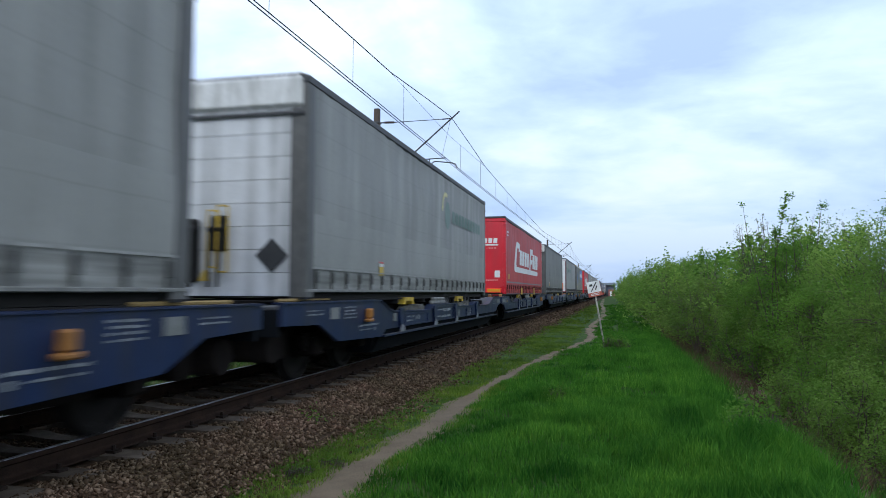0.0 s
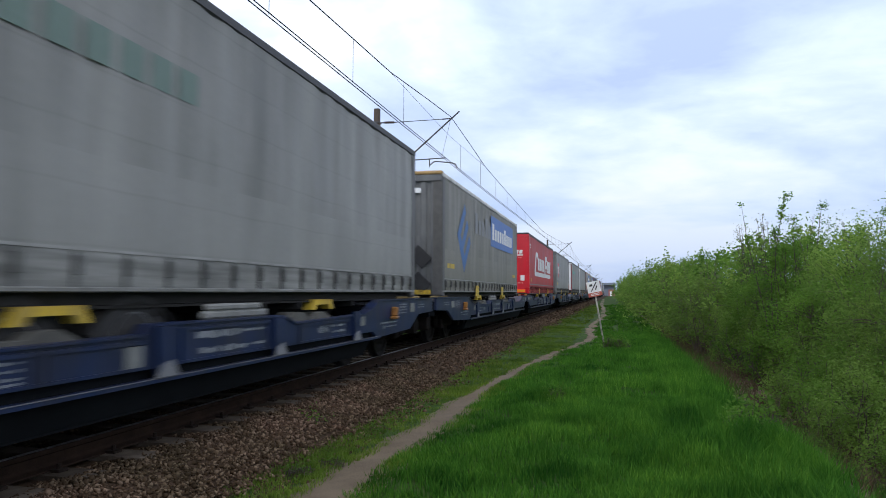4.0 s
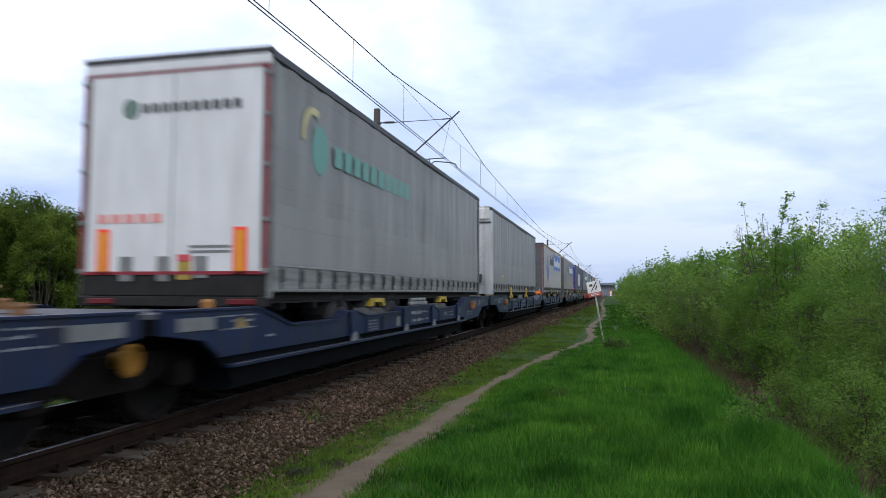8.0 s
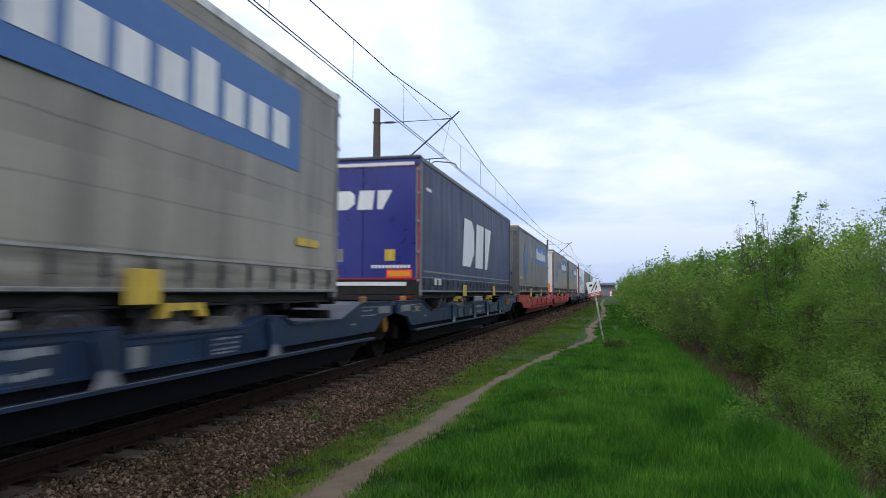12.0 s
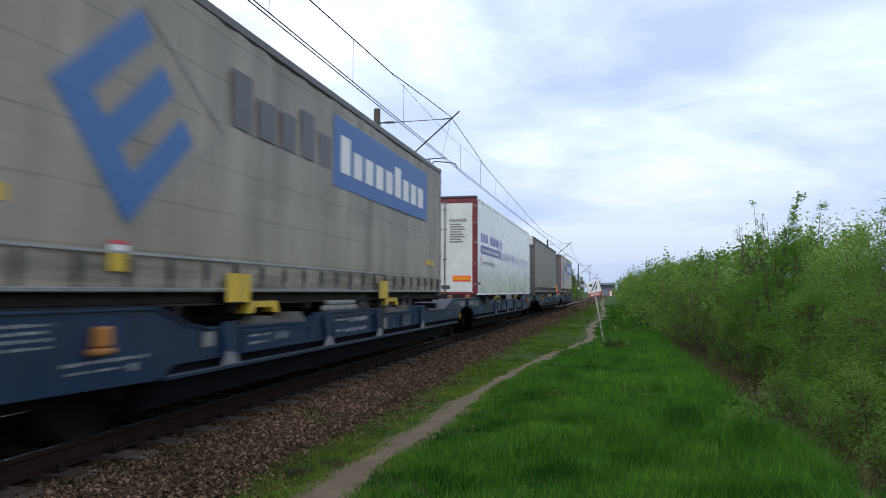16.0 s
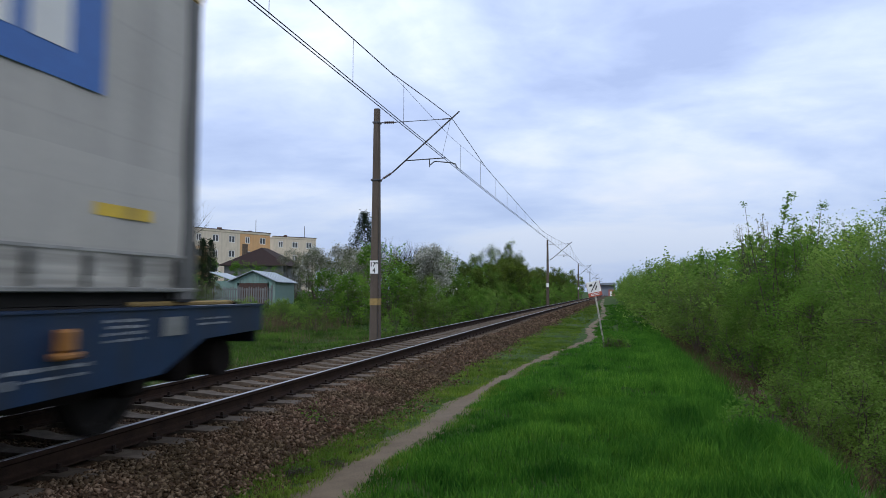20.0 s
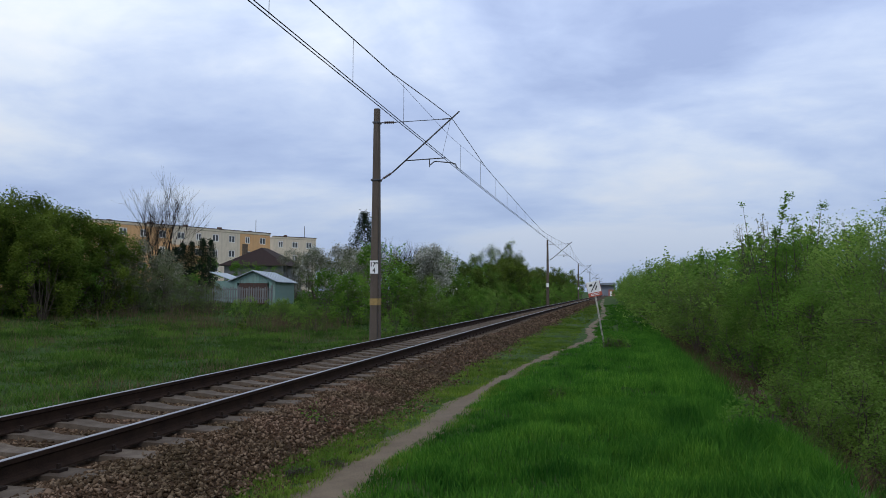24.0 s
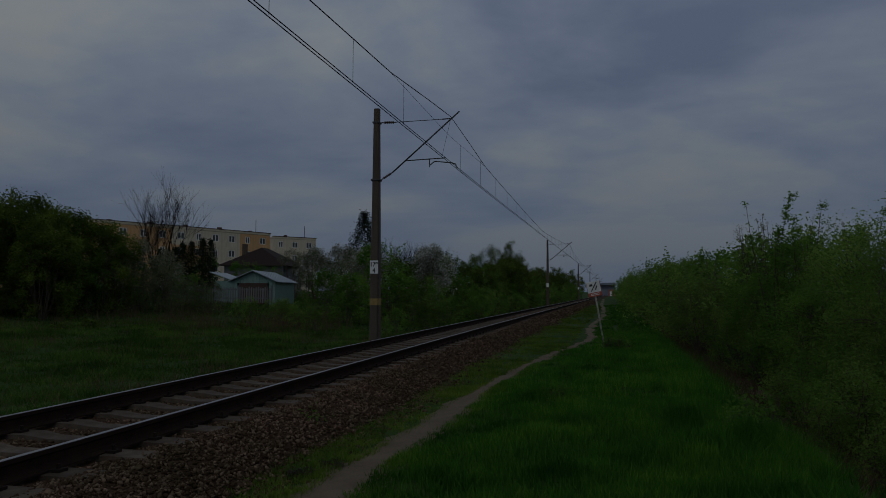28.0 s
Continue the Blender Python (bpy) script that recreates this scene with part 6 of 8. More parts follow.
        put("stowed_stanchion", sx, shoe, M_STANCH, wagon, "grey folded container stanchion", at)

    def decks():
        return prism(bmesh.new(), [(-1.36, Y(0.3)), (1.36, Y(0.3)), (1.36, Y(4.0)), (0.75, Y(4.0)), (0.75, Y(1.9)), (-0.75, Y(1.9)), (-0.75, Y(4.0)), (-1.36, Y(4.0))], 1.02, 1.06, "z")
    put("end_deck", 0, decks, M_DUST_GLINT, wagon, "dusty deck plate", at)
    put("middle_deck", 0, lambda: prism(bmesh.new(), [(Y(14.85), 0.76), (Y(15.4), 1.0), (Y(16.95), 1.0), (Y(16.95), 1.04), (Y(15.4), 1.04), (Y(14.85), 0.80)], -1.36, 1.36), M_DUST_GLINT, wagon, "dusty deck plate with a sloping end", at)

    def pan():
        bm = bmesh.new()
        box(bm, -1.22, 1.22, Y(4.1), Y(15.5), 0.22, 0.26)
        box(bm, -1.22, 1.22, Y(4.05), Y(4.1), 0.22, 1.0)
        box(bm, -1.22, 1.22, Y(15.5), Y(15.55), 0.22, 0.9)
        return bm
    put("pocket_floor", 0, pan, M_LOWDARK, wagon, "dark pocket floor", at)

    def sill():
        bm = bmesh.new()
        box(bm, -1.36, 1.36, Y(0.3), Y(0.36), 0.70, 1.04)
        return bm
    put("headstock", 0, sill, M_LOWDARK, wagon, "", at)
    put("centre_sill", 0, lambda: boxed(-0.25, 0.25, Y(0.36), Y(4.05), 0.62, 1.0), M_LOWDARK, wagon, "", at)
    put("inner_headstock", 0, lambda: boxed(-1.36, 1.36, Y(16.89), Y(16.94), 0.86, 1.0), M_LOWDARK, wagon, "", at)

    def trestle():
        bm = bmesh.new()
        prism(bm, [(Y(1.5), 1.06), (Y(3.2), 1.06), (Y(2.9), 1.14), (Y(1.9), 1.14)], -0.45, 0.45)
        for x in (-0.62, 0.62):
            box(bm, x - 0.04, x + 0.04, Y(0.7), Y(3.8), 1.07, 1.12)
        return bm
    put("hitch_trestle", 0, trestle, M_BOGIE, wagon, "dark rusty kingpin hitch", at)

    for x in (-1.2, 1.2):
        def lever():
            bm = bmesh.new()
            rod(bm, (x, Y(0.6), 1.13), (x, Y(2.2), 1.13), 0.022, 6)
            rod(bm, (x, Y(0.8), 1.06), (x, Y(0.8), 1.13), 0.018, 6)
            rod(bm, (x, Y(2.0), 1.06), (x, Y(2.0), 1.13), 0.018, 6)
            return bm
        put("release_lever", x, lever, M_OCHRE, wagon, "ochre release rod", at)

    for sx in (-1, 1):
        def buf():
            bm = bmesh.new()
            rod(bm, (sx * 0.875, Y(0.32), 0.93), (sx * 0.875, Y(0.06), 0.93), 0.10, 12)
            rod(bm, (sx * 0.875, Y(0.06), 0.93), (sx * 0.875, Y(0.0), 0.93), 0.21, 16)
            return bm
        put("buffer", sx, buf, M_BOGIE, wagon, "greasy dark buffer", at)

    def tank():
        bm = bmesh.new()
        rod(bm, (-1.15, Y(0.62), 0.55), (1.15, Y(0.62), 0.55), 0.19, 14)
        return bm
    put("air_tank", 0, tank, M_BOGIE, wagon, "dark brake air tank", at)
    put("brake_beam", 0, lambda: boxed(-1.0, 1.0, Y(0.95), Y(1.25), 0.36, 0.74, bevel=0.03), M_BOGIE, wagon, "dark brake beam", at)


def lathe_z(bm, cx, cy, prof, n=12):
    rings = [[bm.verts.new((cx + r * math.cos(2 * math.pi * i / n), cy + r * math.sin(2 * math.pi * i / n), z)) for i in range(n)] for z, r in prof]
    for a, b in zip(rings, rings[1:]):
        for i in range(n):
            j = (i + 1) % n
            bm.faces.new((a[i], a[j], b[j], b[i]))
    bm.faces.new(rings[-1])
    return bm


WHEEL_R = 0.46


def bogie(wagon, yc, style):
    def frm():
        bm = bmesh.new()
        for sx in (-1, 1):
            x0, x1 = sorted((sx * 0.96, sx * 1.06))
            prism(bm, [(-1.25, 0.62), (-1.15, 0.50), (-0.62, 0.48), (-0.4, 0.38), (0.4, 0.38), (0.62, 0.48), (1.15, 0.50), (1.25, 0.62), (0.5, 0.70), (-0.5, 0.70)], x0, x1)
            for ya in (-0.9, 0.9):
                box(bm, min(sx * 0.92, sx * 1.16), max(sx * 0.92, sx * 1.16), ya - 0.15, ya + 0.15, 0.34, 0.60, bevel=0.03)
                rod(bm, (sx * 1.0, ya - 0.24, 0.42), (sx * 1.0, ya - 0.24, 0.66), 0.075, 8)
                rod(bm, (sx * 1.0, ya + 0.24, 0.42), (sx * 1.0, ya + 0.24, 0.66), 0.075, 8)
        box(bm, -1.0, 1.0, -0.22, 0.22, 0.55, 0.78)
        return bm
    b = put("bogie_frame", 0, frm, M_BOGIE, wagon, "brake-dust brown bogie frame", pose(0, yc, 0))
    if style:
        for sx in (-1, 1):
            if style == "disc":
                def disc():
                    bm = lathe(bmesh.new(), [(sx * 1.08, 0.07), (sx * 1.20, 0.07), (sx * 1.205, 0.135), (sx * 1.24, 0.14), (sx * 1.245, 0.115), (sx * 1.225, 0.105), (sx * 1.225, 0.05)], 0.0, 0.665, 20)
                    return bm
                put("side_bearer", (sx, style), disc, M_DISC, b, "round dirty orange side bearer")
            else:
                def fr():
                    bm = bmesh.new()
                    x0, x1 = sorted((sx * 1.10, sx * 1.36))
                    box(bm, x0, x1, -0.34, -0.24, 0.40, 0.88), box(bm, x0, x1, 0.24, 0.34, 0.40, 0.88)
                    box(bm, x0, x1, -0.24, 0.24, 0.40, 0.48), box(bm, x0, x1, -0.24, 0.24, 0.78, 0.88)
                    return bm
                put("side_bearer", (sx, style), fr, M_REDWAG, b, "square red side bearer frame")
    sets = []
    for ya in (-0.9, 0.9):
        ax = put("wheelset", 0, lambda: rod(bmesh.new(), (-1.08, 0, 0), (1.08, 0, 0), 0.08, 12), M_WHEEL, wagon, "", pose(0, yc + ya, WHEEL_R))
        for sx in (-1, 1):
            def wh():
                return lathe(bmesh.new(), [(sx * 0.69, WHEEL_R - 0.07), (sx * 0.69, WHEEL_R + 0.025), (sx * 0.725, WHEEL_R + 0.02), (sx * 0.735, WHEEL_R), (sx * 0.82, WHEEL_R - 0.004),
                                                (sx * 0.82, WHEEL_R - 0.07), (sx * 0.775, WHEEL_R - 0.09), (sx * 0.77, 0.16), (sx * 0.84, 0.14), (sx * 0.84, 0.07)], n=32)
            put("wheel", sx, wh, M_WHEEL, ax, "worn steel wheel")
        sets.append(ax)
    return sets


def build_wagon(paint, label, style):
    w = root("pocket_wagon", label, "railway wagon", group="wagons of the train")
    for e in (-1, 1):
        wagon_section(w, paint, e, 0)
    sets = []
    for yc, st in ((-HALF + 2.9, ""), (0.0, style), (HALF - 2.9, "")):
        sets += bogie(w, yc, st)
    return w, sets


# ---------------------------------------------------------------- trailers
L2, WID, TOP, BOT = 6.8, 1.275, 4.13, 1.16
GROUP = "trailers on the train"


def curtain_mesh(sx, seed, ripple, low):
    rng = np.random.RandomState(seed)
    ny, nz = 130, 12
    y = np.linspace(-L2 + 0.10, L2 - 0.10, ny)
    z = np.linspace(low + 0.02, TOP - 0.12, nz)
    Yg, Zg = np.meshgrid(y, z, indexing="ij")
    ph = rng.rand(6) * 6.28
    u = (Zg - z[0]) / (z[-1] - z[0])
    d = 0.006 * np.sin(Yg * 1.1 + ph[0]) * np.sin(3.0 * u + ph[1]) + ripple * np.sin(Yg * 11.4 + ph[2]) * (0.35 + 0.65 * np.clip((u - 0.35) * 1.6, 0, 1) + 0.5 * np.clip(0.12 - u, 0, 1) * 8) \
        + 0.5 * ripple * np.sin(Yg * 5.3 + 2 * Zg + ph[3]) + 0.004 * np.sin(Zg * 4 + Yg * 0.7 + ph[4])
    d = 2.0 * d
    if ripple:
        d = d - 0.012 * (1 + np.sin(Yg * 11.4 + ph[2] + 0.8 * np.sin(Yg * 1.7))) * np.clip((u - 0.70) / 0.18, 0, 1) * np.clip((1 - u) / 0.06, 0, 1) * (0.6 + 0.4 * np.sin(Yg * 0.9 + ph[5]))
        d = d - 0.010 * (1 - np.cos(6.2832 * (Yg + L2 - 0.33) * 23 / (2 * L2 - 0.66))) * np.clip(1 - u / 0.11, 0, 1)
    else:
        d = np.full_like(d, 0.0085)
    d = np.clip(d, -0.05, 0.0085)
    v = np.stack([sx * (WID + d), Yg, Zg], 2).reshape(-1, 3)
    i = (np.arange(ny - 1)[:, None] * nz + np.arange(nz - 1)[None, :]).ravel()
    f = np.stack([i, i + 1, i + nz + 1, i + nz], 1)
    if sx > 0:
        f = f[:, ::-1]
    me = quick_mesh("curtain", v, f, M_WHITE, True)
    me.materials.clear()
    return me


def shape(polys, side, d0=0.0095, d1=0.0112):
    """Flat figures on the curtain: polygons of (u along from the leading end, z)."""
    bm = bmesh.new()
    for p in polys:
        prism(bm, [(side * (u - L2), z) for u, z in p], side * (WID + d0), side * (WID + d1))
    return bm


def blocks(u0, u1, z0, z1, heights, fill=0.62, lean=0.0, rise=0.0):
    """A row of plain blocks; heights give each one's share of the full height."""
    n = len(heights)
    w = (u1 - u0) / n
    out = []
    for i, hgt in enumerate(heights):
        a = u0 + i * w
        b = a + w * fill
        t = z0 + (z1 - z0) * hgt
        r0, r1 = rise * (a - u0), rise * (b - u0)
        out.append([(a, z0 + r0), (b, z0 + r1), (b + lean * (t - z0), t + r1), (a + lean * (t - z0), t + r0)])
    return out


def striped_diamond(le, to, bo):
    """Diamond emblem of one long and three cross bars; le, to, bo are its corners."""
    le, to, bo = Vector(le), Vector(to), Vector(bo)
    A, B = to - le, bo - le

    outline = [(0, 0), (0.97, 0), (0.97, 0.21), (0.24, 0.21), (0.24, 0.395), (0.95, 0.395), (0.95, 0.605), (0.24, 0.605), (0.24, 0.79), (0.93, 0.79), (0.93, 1), (0, 1)]
    return [[tuple(le + A * a + B * b) for a, b in outline]]


def diamond_outline(le, to, bo, ri, t=0.02):
    """Thin line along the two far edges of a diamond."""
    out = []
    for p, q in ((to, ri), (ri, bo)):
        p, q = Vector(p), Vector(q)
        n = Vector((-(q - p).y, (q - p).x)).normalized() * t
        out.append([tuple(p), tuple(q), tuple(q + n), tuple(p + n)])
    return out


def build_trailer(paint, side, spec):
    """A semi-trailer; side is 1 when its doors lead, -1 when its front wall leads."""
    t = root("semi_trailer", spec["label"], "trailer", group=GROUP)
    seed = spec["seed"]
    rigid = spec.get("rigid", False)
    roof_m = spec["roof"]
    low = BOT + (0.0 if rigid else spec.get("drop", 0.085))
    for sx in (-1, 1):
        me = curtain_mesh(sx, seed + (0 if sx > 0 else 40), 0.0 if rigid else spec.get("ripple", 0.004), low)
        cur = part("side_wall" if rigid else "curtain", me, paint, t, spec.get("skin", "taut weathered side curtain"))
        # top rail, bottom rail, corner posts
        x0, x1 = sorted((sx * (WID - 0.10), sx * (WID + 0.02)))
        put("top_rail", (sx,), lambda: boxed(x0, x1, -L2, L2, TOP - 0.14, TOP, bevel=0.03), spec["rail"], t)
        put("bottom_rail", (sx, low), lambda: boxed(x0, x1, -L2 + 0.02, L2 - 0.02, low - 0.012, low + 0.028, bevel=0.008), spec.get("foot", M_HEM) if not rigid else M_WHITE, t, "dull aluminium bottom rail" if not rigid else "")
        for yy, mm in ((-1, spec["post_r"]), (1, spec["post_f"])):
            y0, y1 = sorted((yy * (L2 - 0.005), yy * (L2 - (0.26 if yy > 0 else 0.13))))
            put("corner_post", (sx, yy), lambda: boxed(*sorted((sx * (WID - (0.25 if yy > 0 and spec["wide"] else 0.13)), sx * (WID + 0.016))), y0, y1, BOT - 0.02, TOP - 0.10, bevel=0.03), mm, t)
        if not rigid:
            # tension straps with buckles
            def strap():
                bm = bmesh.new()
                box(bm, sx * WID + min(0, sx * 0.018), sx * WID + max(0, sx * 0.018), -0.022, 0.022, low + 0.03, BOT + 0.375)
                a, b = sorted((sx * (WID + 0.018), sx * (WID + 0.045)))
                box(bm, a, b, -0.028, 0.028, BOT + 0.20, BOT + 0.35, bevel=0.008)
                return bm
            n = 24
            for k in range(n):
                put("strap", (sx, low), strap, spec["strap"], cur, "", pose(0, -L2 + 0.33 + (2 * L2 - 0.66) * k / (n - 1), 0))
            put("hem_band", (sx,), lambda: boxed(*sorted((sx * (WID + 0.0088), sx * (WID + 0.0125))), -L2 + 0.14, L2 - 0.14, BOT + 0.385, BOT + 0.408), spec["hem"], cur)
            # curtain tail that hangs over the bottom rail
    part("roof", boxed(-WID + 0.06, WID - 0.06, -L2, L2, TOP - 0.04, TOP + 0.012, bevel=0.01), roof_m, t)
    # chassis, axles and legs
    def chs():
        bm = bmesh.new()
        for x in (-0.45, 0.45):
            box(bm, x - 0.05, x + 0.05, -L2 + 0.3, L2 - 0.5, 0.86, 1.10)
        for k in range(14):
            y = -L2 + 0.5 + k * 0.97
            box(bm, -1.22, 1.22, y, y + 0.06, 1.02, 1.11)
        box(bm, -1.2, 1.2, -L2 + 0.05, L2 - 0.05, 1.10, 1.125)
        return bm
    put("chassis", 0, chs, M_CHASSIS, t, "dusty black steel chassis")
    for sx in (-1, 1):
        put("side_sill", sx, lambda: boxed(*sorted((sx * 1.10, sx * 1.17)), -L2 + 0.1, L2 - 0.1, 1.13, 1.27), M_CHASSIS, t, "black side sill under the curtain")
    for ya in (2.45, 3.80, 5.10):
        for sx in (-1, 1):
            w = put("tyre", sx, lambda: lathe(bmesh.new(), [(sx * 0.83, 0.30), (sx * 0.82, 0.44), (sx * 0.86, 0.50), (sx * 1.14, 0.50), (sx * 1.18, 0.44), (sx * 1.17, 0.30)], n=28),
                    M_TYRE, t, "dusty black tyre", pose(0, -L2 + ya, 0.77))
            put("rim", sx, lambda: lathe(bmesh.new(), [(sx * 1.05, 0.30), (sx * 1.175, 0.30), (sx * 1.165, 0.27), (sx * 1.10, 0.24), (sx * 1.09, 0.12), (sx * 1.15, 0.11), (sx * 1.15, 0.05)], n=24), M_RIM, w)
            put("mudguard", sx, lambda: prism(bmesh.new(), disc_poly(0, 0, 0.60, 0.33, 12, 15, 165) + disc_poly(0, 0, 0.585, 0.315, 12, 165, 15), *sorted((sx * 0.82, sx * 1.2))), M_CHASSIS, t, "",
                pose(0, -L2 + ya, 0.82))
    for ya in (2.45, 3.80, 5.10):
        put("axle", 0, lambda: rod(bmesh.new(), (-0.82, 0, 0), (0.82, 0, 0), 0.075, 10), M_CHASSIS, t, "", pose(0, -L2 + ya, 0.77))
    for sx in (-1, 1):
        def leg():
            bm = bmesh.new()
            a, b = sorted((sx * 0.62, sx * 0.76))
            box(bm, a, b, 3.55, 3.70, 0.42, 1.05)
            box(bm, a - 0.05, b + 0.05, 3.48, 3.78, 0.38, 0.42)
            return bm
        put("landing_leg", sx, leg, M_CHASSIS, t)
        # crane grapple edges, with yellow flaps above where the trailer has them
        for u in ((4.10, 8.98) if side > 0 else (3.72, 8.62)):
            def grap():
                bm = bmesh.new()
                a, b = sorted((sx * (WID - 0.16), sx * (WID - 0.02)))
                y = -L2 + u
                return prism(bm, [(y - 0.38, 1.0), (y - 0.31, 1.135), (y + 0.31, 1.135), (y + 0.38, 1.0), (y + 0.25, 1.0), (y + 0.21, 1.065), (y - 0.21, 1.065), (y - 0.25, 1.0)], a, b)
            put("grapple_edge", (sx, u), grap, M_YELLOW, t, "yellow crane grapple edge")
            if spec.get("flaps"):
                def flap():
                    a, b = sorted((sx * (WID + 0.046), sx * (WID + 0.05)))
                    ahead = 0.10 if side > 0 else 0.46
                    return boxed(a, b, -L2 + u + ahead, -L2 + u + ahead + 0.48, 1.13, 1.43, bevel=0.002)
                put("grapple_flap", (sx, u), flap, M_YELLOW, t, "yellow canvas grapple mark")
    # rear end
    def bumper():
        bm = bmesh.new()
        box(bm, -1.2, 1.2, -L2 + 0.02, -L2 + 0.14, 0.86, 0.98, bevel=0.02)
        box(bm, -1.26, 1.26, -L2 - 0.01, -L2 + 0.10, 1.06, 1.18, bevel=0.01)
        for x in (-0.6, 0.6):
            box(bm, x - 0.05, x + 0.05, -L2 + 0.1, -L2 + 0.2, 0.9, 1.1)
        return bm
    bump = put("rear_bumper", 0, bumper, M_CHASSIS, t, "dark under-run bumper")
    for x in (-0.95, 0.95):
        put("tail_lamp", x, lambda: boxed(x - 0.18, x + 0.18, -L2 - 0.03, -L2 - 0.008, 1.085, 1.155, bevel=0.008), M_GLASS_RED, bump)
    door_m = spec["door"]
    foot = BOT + 0.06 + spec.get("sill", 0.0)
    if spec.get("sill"):
        put("rear_sill", foot, lambda: boxed(-WID + 0.02, WID - 0.02, -L2 - 0.006, -L2 + 0.05, BOT + 0.024, foot - 0.006, bevel=0.01), M_CHASSIS, t, "dark sill under the doors")
    for sx in (-1, 1):
        a, b = sorted((sx * 0.006, sx * (WID - 0.10)))
        dr = put("rear_door", (sx, foot), lambda: boxed(a, b, -L2 - 0.012, -L2 + 0.03, foot, TOP - 0.20, bevel=0.008), door_m, t, spec.get("door_label", ""))
        if spec.get("rods"):
            for x in (sx * 0.13, sx * 0.30):
                def rdm():
                    bm = bmesh.new()
                    rod(bm, (x, -L2 - 0.04, BOT + 0.0), (x, -L2 - 0.04, TOP - 0.14), 0.02, 8)
                    for z in (1.4, 2.2, 3.1, 3.7):
                        box(bm, x - 0.05, x + 0.05, -L2 - 0.05, -L2 - 0.012, z, z + 0.05)
                    return bm
                put("lock_rod", x, rdm, M_ALU, dr, "steel locking rod")
        c0, c1 = sorted((sx * (WID - 0.075), sx * (WID + 0.020)))
        for z in (1.45, 2.05, 2.7, 3.3, 3.8):
            put("hinge", sx, lambda: boxed(c0, c1, -L2 - 0.032, -L2 + 0.0, 0, 0.06, bevel=0.01), M_ALU if spec.get("rods") else spec["hinge"], dr, "", pose(0, 0, z))
    put("rear_header", 0, lambda: boxed(-WID, WID, -L2 - 0.02, -L2 + 0.08, TOP - 0.20, TOP - 0.065, bevel=0.015), spec.get("head", door_m), t)
    put("roof_hem", 0, lambda: boxed(-WID - 0.015, WID + 0.015, -L2 - 0.03, -L2 + 0.10, TOP - 0.062, TOP + 0.016, bevel=0.02), R_BLACK, t, "dark tarpaulin hem over the doors")
    if spec.get("outline"):
        def outl():
            bm = bmesh.new()
            y0, y1 = -L2 - 0.022, -L2 - 0.013
            box(bm, -WID + 0.02, WID - 0.02, y0, y1, TOP - 0.225, TOP - 0.20)
            box(bm, -WID + 0.02, WID - 0.02, y0, y1, foot - 0.02, foot + 0.02)
            box(bm, -WID + 0.01, -WID + 0.05, y0, y1, foot + 0.02, TOP - 0.225)
            box(bm, WID - 0.05, WID - 0.01, y0, y1, foot + 0.02, TOP - 0.225)
            return bm
        put("reflective_outline", (spec["outline"].name, foot), outl, spec["outline"], t, "red reflective outline tape")
    spec["rear"](t)
    spec["front"](t)
    for fn in spec.get("art", []):
        fn(t, side)
    return t


def rear_bits(t, polys, mat, name, label="", lift=0.0):
    """Flat figures on the doors, in (x, z)."""
    if name in ("plate", "sticker", "door_handle"):
        for p in polys:
            part(name, prism(bmesh.new(), p, -L2 - 0.020 - lift, -L2 - 0.0135 - lift, "y"), mat, t, label)
        return
    bm = bmesh.new()
    for p in polys:
        prism(bm, p, -L2 - 0.020 - lift, -L2 - 0.0135 - lift, "y")
    part(name, bm, mat, t, label)


def rect(x0, x1, z0, z1):
    return [(x0, z0), (x1, z0), (x1, z1), (x0, z1)]


